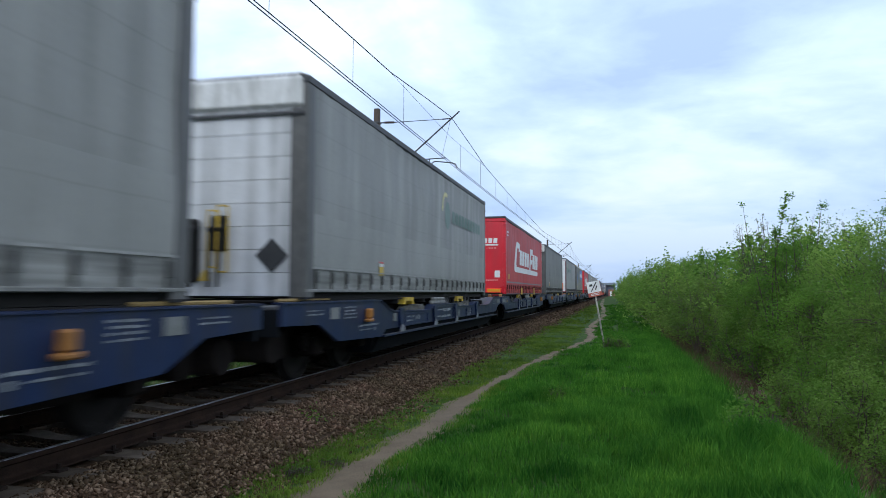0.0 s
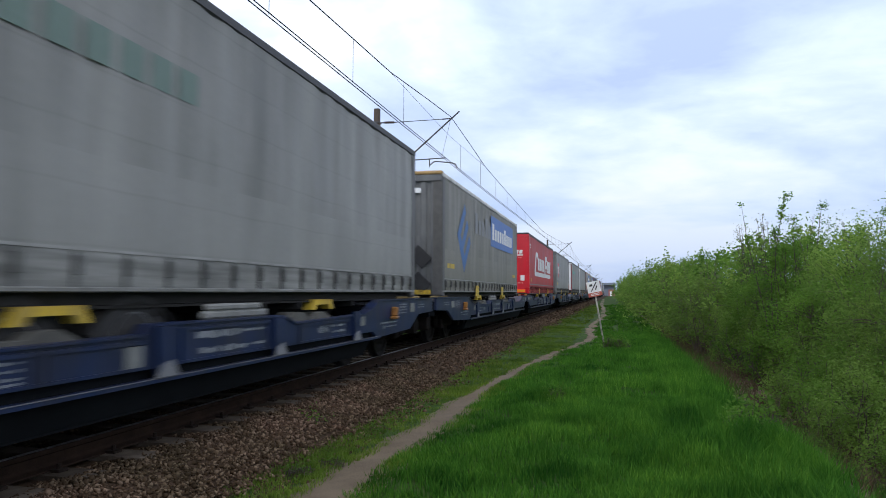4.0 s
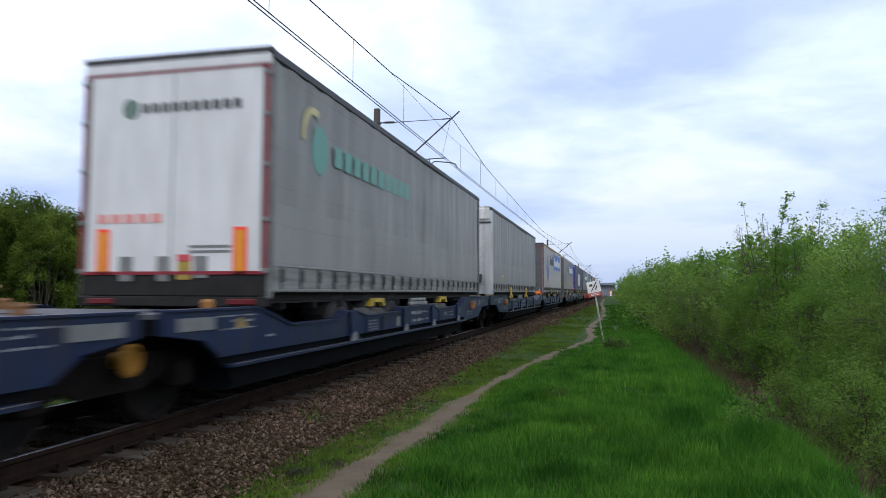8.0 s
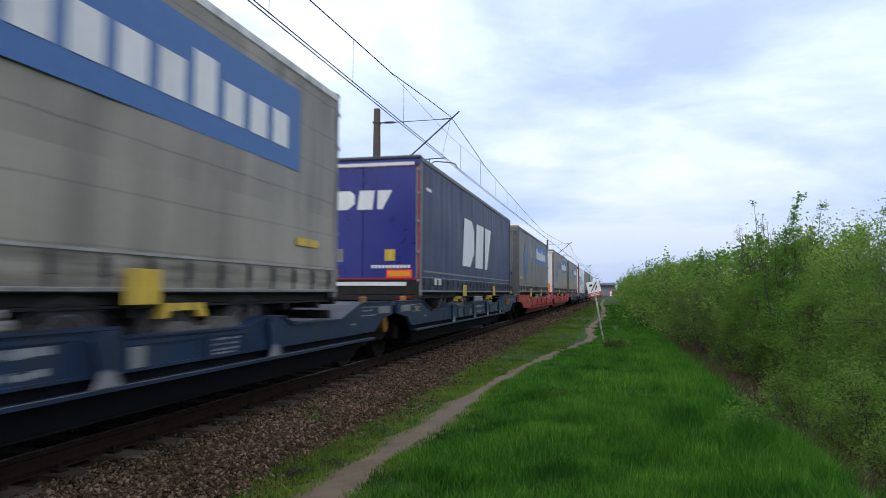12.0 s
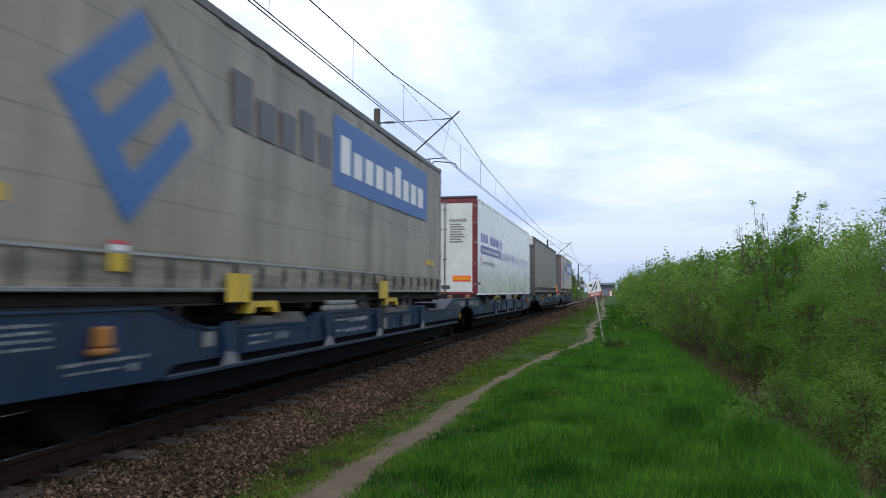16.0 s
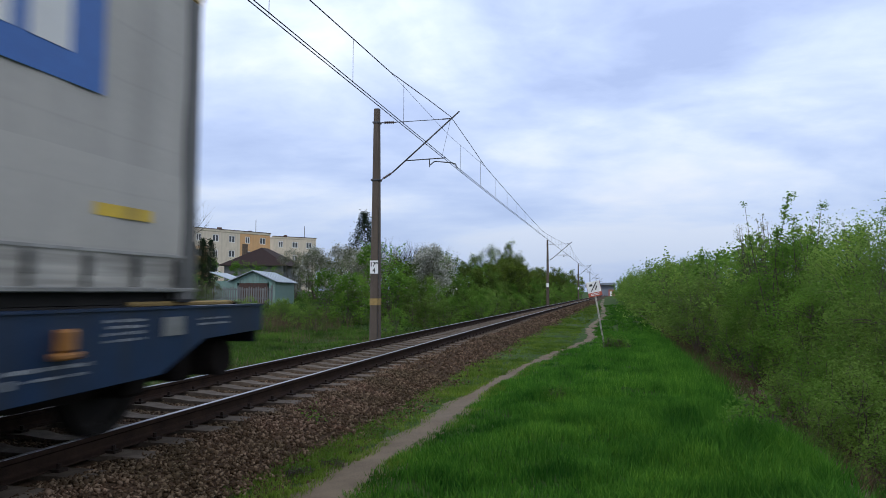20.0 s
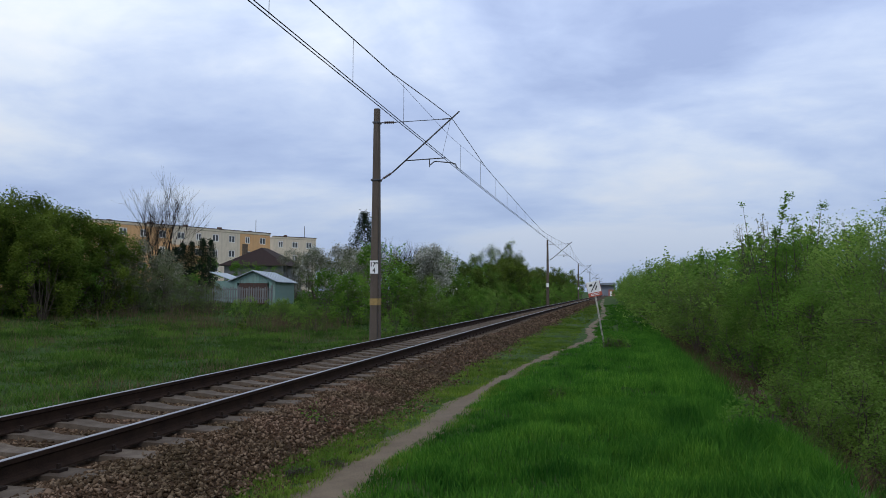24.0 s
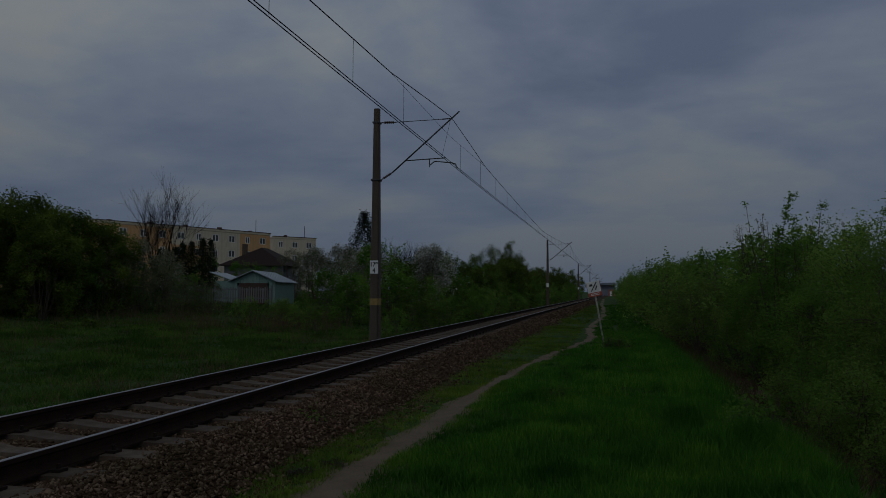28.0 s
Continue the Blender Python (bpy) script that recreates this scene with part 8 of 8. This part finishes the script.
def art_chevrons(t, side):
    lay(t, side, blocks(0.65, 2.0, 2.80, 3.08, [1, 1, 1], 0.66), C_INDIGO, "print_band", "row of indigo printed figures")
    lay(t, side, [rect(2.05, 2.15, 2.86, 2.92)] + blocks(2.35, 4.3, 2.80, 3.08, [1] * 5, 0.74), C_INDIGO, "print_band")
    lay(t, side, [rect(4.42, 4.60, 2.78, 3.10), [(4.72, 2.78), (4.84, 2.78), (5.0, 2.94), (4.84, 3.10), (4.72, 3.10), (4.86, 2.94)]], C_INDIGO, "emblem")
    bar = lay(t, side, [rect(0.65, 4.42, 2.43, 2.70)], C_INDIGO, "printed_bar", "indigo printed bar")
    part("print_band", shape(blocks(0.85, 4.2, 2.50, 2.62, [1, 0.7] * 13, 0.6), side, 0.014, 0.017), C_WHITE, bar, "row of small white printed figures")
    ch = []
    for k in range(10):
        a = 5.0 + k * 0.42
        w = 0.34 - 0.012 * k
        ch.append([(a, 2.40), (a + w * 0.55, 2.40), (a + w, 2.54), (a + w * 0.55, 2.68), (a, 2.68), (a + w * 0.45, 2.54)])
    ch.append(rect(4.52, 4.78, 2.40, 2.70))
    for p in ch:
        lay(t, side, [p], C_INDIGO, "chevron", "indigo chevron")
    for k in range(7):
        a = 9.25 + k * 0.5
        op = [[(a, 2.40), (a + 0.24, 2.40), (a + 0.24, 2.43), (a + 0.03, 2.43)], [(a, 2.65), (a + 0.24, 2.65), (a + 0.24, 2.68), (a, 2.68)],
               [(a + 0.24, 2.40), (a + 0.42, 2.54), (a + 0.39, 2.54), (a + 0.21, 2.40)], [(a + 0.39, 2.54), (a + 0.42, 2.54), (a + 0.24, 2.68), (a + 0.21, 2.68)], rect(a, a + 0.03, 2.44, 2.64)]
        lay(t, side, op, C_INDIGO, "open_chevron", "outlined indigo chevron", 0.0096, 0.0118)
    lay(t, side, [[(0.58, 2.06), (0.76, 2.06), (0.94, 2.18), (0.76, 2.30), (0.58, 2.30), (0.72, 2.18)]], C_PINK, "arrow", "pale red arrow")
    lay(t, side, blocks(0.98, 3.40, 2.10, 2.25, [0.7] * 4 + [1, 0.7, 0.7] * 4, 0.6), C_FADE, "print_band", "row of grey printed figures")
    lay(t, side, [rect(0.12, 0.40, 1.46, 1.54)], C_DEEP, "small_print")
    lay(t, side, [rect(0.40, 0.62, 1.46, 1.54)], C_RED, "small_print")


def rear_round(t):
    rear_bits(t, [disc_poly(-0.60, 3.48, 0.115, 0.125, 18)], C_OLIVE, "emblem", "dark green round emblem")
    rear_bits(t, blocks(-0.44, 0.94, 3.42, 3.535, [1] * 10, 0.74), C_INK, "print_band", "row of dark printed figures")
    rear_bits(t, blocks(-1.02, -0.08, 2.07, 2.18, [1] * 5, 0.7), C_PINK, "print_band", "row of pale red blocks")
    plate_pair(t, "upright", 1.44)
    rear_bits(t, [rect(-0.70, -0.52, 1.36, 1.66), rect(-0.18, -0.02, 1.36, 1.66), rect(0.32, 0.50, 1.40, 1.66)], M_PLATE, "plate", "grey plate on the door")
    rear_bits(t, [rect(0.10, 0.28, 1.38, 1.66)], M_YELLOW, "sticker")
    rear_bits(t, [rect(0.10, 0.28, 1.60, 1.68)], C_RED, "sticker", "", 0.008)
    rear_bits(t, [rect(0.25, 0.80, 1.76, 1.79), rect(0.25, 0.80, 1.70, 1.73)], C_FADE, "small_print")


def rear_round_hazard(t):
    rear_round(t)
    rear_bits(t, [rect(0.08, 0.44, 1.30, 1.62)], M_HAZARD, "orange_panel", "plain orange hazard panel", 0.008)


def rear_swoosh(t):
    rear_bits(t, [[(-0.98, 3.02), (0.98, 3.02), (1.0, 3.08), (-0.72, 3.08), (-0.60, 3.30), (-0.45, 3.30), (-0.43, 3.36), (-0.75, 3.36), (-0.92, 3.2)]], C_WHITE, "emblem", "white hooked bar")
    rear_bits(t, blocks(-0.58, 1.0, 3.12, 3.30, [1, 1, 1, 1, 1.25, 1, 1, 1], 0.74, 0.12), C_WHITE, "print_band", "row of white printed figures")
    rear_bits(t, blocks(-0.42, 0.95, 2.90, 2.97, [1, 0.7, 0.7, 0.1, 1, 1, 0.7, 1, 0.7, 0.1, 0.7, 0.7, 0.7], 0.6), C_PINK, "small_print")
    plate_pair(t, "flat", 1.22)
    rear_bits(t, blocks(-1.1, -0.45, 1.66, 1.76, [1] * 9, 0.7) + blocks(0.05, 1.0, 1.66, 1.72, [1] * 14, 0.6), C_PINK, "small_print")
    rear_bits(t, [rect(-0.30, -0.12, 1.26, 1.60), rect(0.12, 0.30, 1.26, 1.60)], M_PLATE, "plate", "grey door latch")
    rear_bits(t, [rect(0.86, 1.06, 1.80, 2.06), rect(-1.06, -0.86, 1.50, 1.62)], C_WHITE, "sticker")


def lozenge(x, z, w, h):
    return [(x - w, z), (x, z - h), (x + w, z), (x, z + h)]


def rear_diamond(blue, style, ink):
    def fn(t):
        le, to, bo, ri = (-0.94, 2.93), (-0.10, 3.70), (-0.14, 2.13), (0.98, 2.90)
        rear_bits(t, striped_diamond(le, to, bo), blue, "emblem", "large blue barred diamond emblem")
        rear_bits(t, diamond_outline(le, to, bo, ri, 0.018), ink, "emblem_line")
        rear_bits(t, blocks(-0.60, 0.58, 1.98, 2.05, [0.8, 0.8, 0.8, 0.2, 0.8, 0.8, 1, 0.8, 0.8, 0.2, 0.8, 0.8, 0.8], 0.7), C_SOOT, "print_band", "row of small dark printed figures")
        plate_pair(t, style, 1.27 if style == "upright" else 1.15)
        rear_bits(t, [rect(-0.54, -0.13, 1.18, 1.30)], M_BLACK, "plate", "black-edged yellow plate")
        rear_bits(t, [rect(-0.525, -0.145, 1.195, 1.285)], M_YELLOW, "sticker", "dirty yellow plate", 0.007)
        rear_bits(t, [rect(-0.05, 0.20, 1.16, 1.46)], M_STANCH, "plate", "pale grey door latch")
        rear_bits(t, [rect(-0.02, 0.18, 1.47, 1.62)], M_YELLOW, "sticker", "yellow warning sticker")
        rear_bits(t, [rect(-0.01, 0.17, 1.625, 1.675)], C_WHITE, "sticker")
        rear_bits(t, [rect(-0.01, 0.17, 1.68, 1.73)], C_RED, "sticker")
        rear_bits(t, [rect(0.40, 0.55, 1.395, 1.43)], C_PINK, "sticker")
        rear_bits(t, [rect(1.00, 1.06, 1.36, 1.42)], C_WHITE, "sticker")
        if style == "flat":
            for x, w in ((-0.80, 0.20), (-0.34, 0.22), (0.74, 0.24)):
                rear_bits(t, [lozenge(x, 1.67, w, 0.28)], surface("sooty_placard", (0.042, 0.042, 0.045), (0.058, 0.058, 0.060), 0.6, bump=0.02), "placard_holder", "dark empty diamond placard holder")
            rear_bits(t, [disc_poly(-0.09, 1.86, 0.11, 0.085, 8)], C_WHITE, "sticker", "white disc sticker")
    return fn


def rear_blocks3(t):
    def w(p):
        return [(-0.66 + (u - 4.3) * 0.285, 3.0 + (z - 1.95) * 0.31) for u, z in p]
    g = [[(4.30, 1.95), (5.35, 1.95), (5.95, 2.35), (5.95, 3.0), (5.6, 3.27), (4.55, 3.27)], [(6.15, 1.95), (7.35, 1.95), (7.55, 3.27), (6.35, 3.27)],
         [(7.75, 1.95), (8.15, 1.95), (8.92, 3.27), (7.78, 3.27)]]
    rear_bits(t, [w(p) for p in g], C_WHITE, "emblem", "three white slanted figures")
    plate_pair(t, "flat", 1.54)
    rear_bits(t, [rect(-1.15, 1.15, TOP - 0.20, TOP - 0.13)], C_WHITE, "header_strip", "white strip under the roof", 0.02)
    rear_bits(t, [rect(-1.13, 0.98, 1.37, 1.45)], C_WHITE, "foot_strip", "white strip along the bumper", 0.012)
    rear_bits(t, [rect(-0.68, -0.44, 1.88, 2.16)], M_PLATE, "plate", "grey door latch")
    rear_bits(t, [rect(0.50, 0.73, 1.90, 2.14)], M_YELLOW, "sticker")
    rear_bits(t, blocks(0.20, 1.08, 1.74, 1.81, [1] * 11, 0.7), C_WHITE, "small_print")


def rear_rods(t):
    rear_bits(t, blocks(-1.0, -0.5, 3.28, 3.36, [1, .7] * 5, 0.7) + [rect(-1.0, -0.35, 3.2 - 0.07 * k, 3.23 - 0.07 * k) for k in (0, 1, 4, 5, 6, 7)], C_FADE, "small_print", "grey lines of small print")
    rear_bits(t, blocks(0.45, 0.98, 3.36, 3.46, [1, .7] * 5, 0.7) + [rect(0.45, 0.80 + 0.06 * (k % 3), 3.26 - 0.075 * k, 3.30 - 0.075 * k) for k in range(8)], C_FADE, "small_print")
    plate_pair(t, "flat", 1.56)
    rear_bits(t, [rect(-WID + 0.02, -WID + 0.13, 1.25, 3.95), rect(WID - 0.13, WID - 0.02, 1.25, 3.95), rect(-WID + 0.13, WID - 0.13, 3.93, 3.97), rect(-WID + 0.13, WID - 0.13, 1.18, 1.24)], M_DARKRED, "door_seal", "dark red door surround", -0.004)
    bm = bmesh.new()
    for x in (-1.05, 1.05):
        for z in (0.99, 1.05):
            rod(bm, (x - 0.16, -L2 - 0.08, z), (x + 0.16, -L2 - 0.08, z), 0.03, 10)
        box(bm, x - 0.14, x + 0.14, -L2 - 0.07, -L2 + 0.02, 0.96, 1.08)
    part("lamp_tubes", bm, M_ALU, t, "chrome lamp guards")
    rear_bits(t, [rect(-0.75, 0.75, 0.88, 1.02)], M_WHITE, "bumper_panel", "white bumper panel", 0.01)
    rear_bits(t, [rect(-0.52, -0.26, 1.34, 1.44), rect(0.20, 0.46, 1.34, 1.44)], M_STEEL, "door_handle", "steel door handle", 0.02)


def rear_plain(t):
    plate_pair(t, "upright")


def marked(u, z):
    """A plain side with one small warning sticker: yellow, with a white and a red strip above."""
    def fn(t, side):
        lay(t, side, [rect(u, u + 0.22, z, z + 0.16)], M_YELLOW, "sticker")
        lay(t, side, [rect(u, u + 0.22, z + 0.165, z + 0.215)], C_WHITE, "sticker")
        lay(t, side, [rect(u, u + 0.22, z + 0.22, z + 0.25)], C_RED, "sticker")
    return fn


no_art = marked(2.31, 1.64)


def spec(label, door, roof, rail, rear, front, seed, art=(), **kw):
    d = dict(label=label, door=door, roof=roof, rail=rail, rear=rear, front=front, seed=seed, art=list(art),
             post_r=M_ALU, post_f=K_POST, strap=K_STRAP, hem=K_HEM, hinge=M_ALU, wide=front not in (RB, RG))
    d.update(kw)
    return d


PL, RB = front_planks(R_WHITE, W_PLANK), front_ribbed(W_RIB)
PLD, PLT, PLB = front_planks(R_WHITE, W_PLANK, "diamond"), front_planks(R_WHITE, W_PLANK, "tube"), front_planks(R_WHITE, W_PLANK, "bar")
RG = front_ribbed(W_RIB, M_ALU)
# the trailers in their order along the train; leading ones of a wagon show the front wall, trailing ones the doors
CARGO = [
    None,
    (P_SILVER, spec("dusty grey curtain-sided trailer with white doors", D_WHITE, R_BLACK, R_BLACK, rear_plain, PL, 1, [no_art], outline=M_RED)),
    (P_SILVER, spec("silver-grey curtain trailer with pale plank front wall", D_WHITE, R_BLACK, R_BLACK, rear_round, PLD, 2, [art_round(C_OLIVE, C_OLIVE, 8.24, 3.11), marked(3.02, 1.51)], outline=M_RED)),
    # red straps: colour darkened to stand for shade between the curtain's lobes
    (P_RED, spec("faded red curtain trailer with white printed shapes", D_RED, R_BLACK, R_BLACK, rear_swoosh, PL, 3, [art_swoosh], post_r=D_RED, post_f=P_RED, strap=surface("shade_dark_red_strap", (0.07, 0.010, 0.012), (0.12, 0.016, 0.018), 0.6), foot=R_BLACK, drop=0.0, hem=P_RED, hinge=D_RED, flaps=True)),
    (P_GREY_D, spec("dusty plain grey curtain trailer with white plank front", D_WHITE, R_BLACK, R_BLACK, rear_plain, PLB, 4, [no_art], ripple=0.006)),
    (P_SILVER, spec("grey curtain trailer with red-edged white doors, orange panel", D_WHITE, R_BLACK, R_BLACK, rear_round_hazard, PL, 5, [art_round(C_OLIVE, C_OLIVE, 1.38, 3.14)], outline=M_RED, sill=0.08)),
    (P_WARM, spec("grey ribbed-front curtain trailer with blue diamond print", D_GREY, R_OCHRE, R_WHITE, rear_plain, RB, 6, [art_diamond(C_BLUEF, C_FADE, C_FADE, C_BLUE)], flaps=True)),
    (P_RED, spec("faded red curtain trailer with white printed shapes", D_RED, R_BLACK, R_BLACK, rear_swoosh, PL, 7, [art_swoosh], post_r=D_RED, post_f=P_RED, strap=MATS["shade_dark_red_strap"], foot=R_BLACK, drop=0.0, hem=P_RED, hinge=D_RED, flaps=True)),
    (P_SILVER, spec("grey curtain trailer with a red wedge print", D_WHITE, R_WHITE, M_ALU, rear_plain, RG, 8, [art_wedge], flaps=True, post_f=M_ALU)),
    (P_SILVER, spec("grey curtain trailer with teal print and red-edged white doors", D_WHITE, R_BLACK, R_BLACK, rear_round, PL, 9, [art_round(C_TEAL, C_TEAL, 1.44, 3.17)], outline=M_RED, sill=0.24)),
    (P_SILVER, spec("silver-grey curtain trailer with white plank front wall", D_WHITE, R_BLACK, R_BLACK, rear_plain, PLT, 10, [no_art], post_f=W_PLANK, flaps=True, ripple=0.005)),
    (P_PALE, spec("pale curtain trailer with blue diamond print, grey doors", D_GREY, R_OCHRE, R_OCHRE, rear_diamond(C_DEEP, "flat", C_DEEP), RB, 11, [art_diamond(C_BLUE, C_FADE, C_INK, C_BLUE)], outline=M_RED, flaps=True)),
    (P_TAN, spec("soiled grey curtain trailer with blue diamond print, ribbed front", D_GREY, R_OCHRE, R_WHITE, rear_plain, RB, 12, [art_diamond(C_BLUEF, C_FADE, C_INK, C_BLUEF)], flaps=True)),
    (P_NAVY, spec("dark navy curtain trailer with bold white figures", D_NAVY, R_BLACK, K_POST, rear_blocks3, PL, 13, [art_blocks3], outline=M_RED, sill=0.30, flaps=True, post_f=P_NAVY, hem=C_FADE)),
    (P_GREY_D, spec("grimy grey curtain trailer with faded blue diamond print", D_GREY, R_OCHRE, K_POST, rear_plain, RB, 14, [art_diamond(C_BLUEF, C_FADE, C_FADE, C_BLUEF)], flaps=True)),
    (P_TAN, spec("soiled curtain trailer with blue diamond print, white doors", D_WHITE, R_BLACK, K_POST, rear_diamond(C_DEEP, "upright", C_INK), RB, 15, [art_diamond(C_BLUEF, C_FADE, C_INK, C_BLUEF)], outline=M_RED, flaps=True)),
    (P_TAN, spec("soiled tan-grey curtain trailer with blue diamond print, ribbed front", D_GREY, R_OCHRE, K_POST, rear_plain, RB, 16, [art_diamond(C_BLUEF, C_FADE, C_INK, C_BLUEF), marked(2.34, 1.40)], flaps=True)),
    (P_WHITE, spec("glossy white box trailer with indigo chevron print", P_WHITE, P_WHITE, P_WHITE, rear_rods, PL, 17, [art_chevrons], rigid=True, rods=True, head=M_DARKRED, post_r=M_DARKRED, post_f=P_WHITE, skin="smooth white insulated side wall")),
    (P_WARM, spec("dusty warm-grey rippled curtain trailer with white plank front", D_WHITE, R_BLACK, R_BLACK, rear_plain, PL, 18, [no_art], ripple=0.009)),
    (P_PALE, spec("clean pale curtain trailer with blue diamond print, grey doors", D_GREY, R_OCHRE, R_OCHRE, rear_diamond(C_DEEP, "upright", C_DEEP), RB, 19, [art_diamond(C_BLUE, C_FADE, C_INK, C_BLUE)], outline=M_RED, flaps=True)),
]
BLUE_OLD, BLUE_NEW, RED_OLD = "blue articulated pocket wagon with white stencilled marks", "slate-blue articulated pocket wagon, shade-dark below", "faded red articulated pocket wagon"
LIVERY = [(M_BLUE_A, BLUE_OLD, ""), (M_BLUE_A, BLUE_OLD, ""), (M_BLUE_A, BLUE_OLD, "disc"), (M_BLUE_A, BLUE_OLD, ""), (M_BLUE_A, BLUE_OLD, "disc"),
          (M_BLUE_B, BLUE_NEW, "disc"), (M_BLUE_B, BLUE_NEW, "disc"), (M_REDWAG, RED_OLD, "frame"), (M_BLUE_B, BLUE_NEW, "disc"), (M_BLUE_B, BLUE_NEW, "disc")]
# how far each trailer sits from the middle of its pocket, in metres along the train
SEATED = [0.0, -0.36, 0.0, -0.26, -0.06, -0.13, 0.09, -0.29, 0.08, -0.07, 0.08, -0.34, -0.03, -0.13, 0.10, -0.33, 0.0, -0.10, -0.04, -0.23]
TRAIN = []
for k_, (paint_, label_, style_) in enumerate(LIVERY):
    wg_, sets_ = build_wagon(paint_, label_, style_)
    cargo_ = []
    for j_ in (0, 1):
        c_ = CARGO[2 * k_ + j_]
        if c_:
            cargo_.append((build_trailer(c_[0], 1 if j_ else -1, c_[1]), j_, SEATED[2 * k_ + j_]))
    TRAIN.append((wg_, sets_, cargo_))


# ---------------------------------------------------------------- what moves
def travelled(t):
    """Metres that the train has gone towards the camera."""
    return 7.365 + 15.1379 * t + 0.01264 * t * t


def on_track(y, turn=0.0):
    slope = float(bend(y + 0.5) - bend(y - 0.5))
    return pose(XC + float(bend(y)), y, 0.0, 0, 0, math.degrees(-math.atan(slope)) + turn)


def motions():
    seconds = [0.0, 0.5, 1, 2, 3, 4, 5, 6, 7, 8, 9, 10, 11, 12, 13, 14, 15, 16, 17, 18, 19, 20, 21, 22, 23, 24, 25, 26, 27, 27.5, 28.0]
    for k, (wagon, sets, cargo) in enumerate(TRAIN):
        mid = 34.2 * k - 2.38        # where the wagon's middle stands when nothing is travelled yet
        walk(wagon, [(t, on_track(mid - travelled(t))) for t in seconds])
        for trailer, j, seat in cargo:
            own = mid + (9.18 if j else -9.18) + seat
            walk(trailer, [(t, on_track(own - travelled(t), 0.0 if j else 180.0)) for t in seconds])
        for ws in sets:
            yl = ws.matrix_basis.translation.y
            # turning is keyed for every picture while the axle passes near
            times = [f / FPS for f in range(0, 28 * FPS + 1) if -12 < mid + yl - travelled(f / FPS) < 46]
            if not times:
                times = [0.0]
            keys = sorted({0.0, 28.0, *times})
            here = [min(max(t, times[0]), times[-1]) for t in keys]
            walk(ws, [(t, pose(0, yl, WHEEL_R, math.degrees(travelled(h) / WHEEL_R) % 360.0)) for t, h in zip(keys, here)])

    # the tall sapling leans away in the draught of the train and swings back
    lean = [(0, 0), (1.5, 0.4), (3, -0.4), (5.5, -0.3), (7, -0.2), (8, 0.2), (9, 1.2), (10, 1.8), (11, 1.6), (12, 3.4), (12.5, 4.4), (13.5, 4.6), (14.6, 5.2), (15.6, 4.0),
            (16.5, 2.8), (17, 3.6), (18, 2.8), (19, 1.3), (20, 0.6), (21, 0.3), (22.5, 0.4), (24, 0.0), (25, -0.1), (26.5, 0.6), (28, 1.0)]
    stem = SWAYING.matrix_basis.copy()
    foot = stem.translation.copy()
    turn = stem.to_3x3().to_4x4()
    walk(SWAYING, [(t, Matrix.Translation(foot) @ pose(0, 0, 0, 0, a, 0) @ turn) for t, a in lean])


motions()
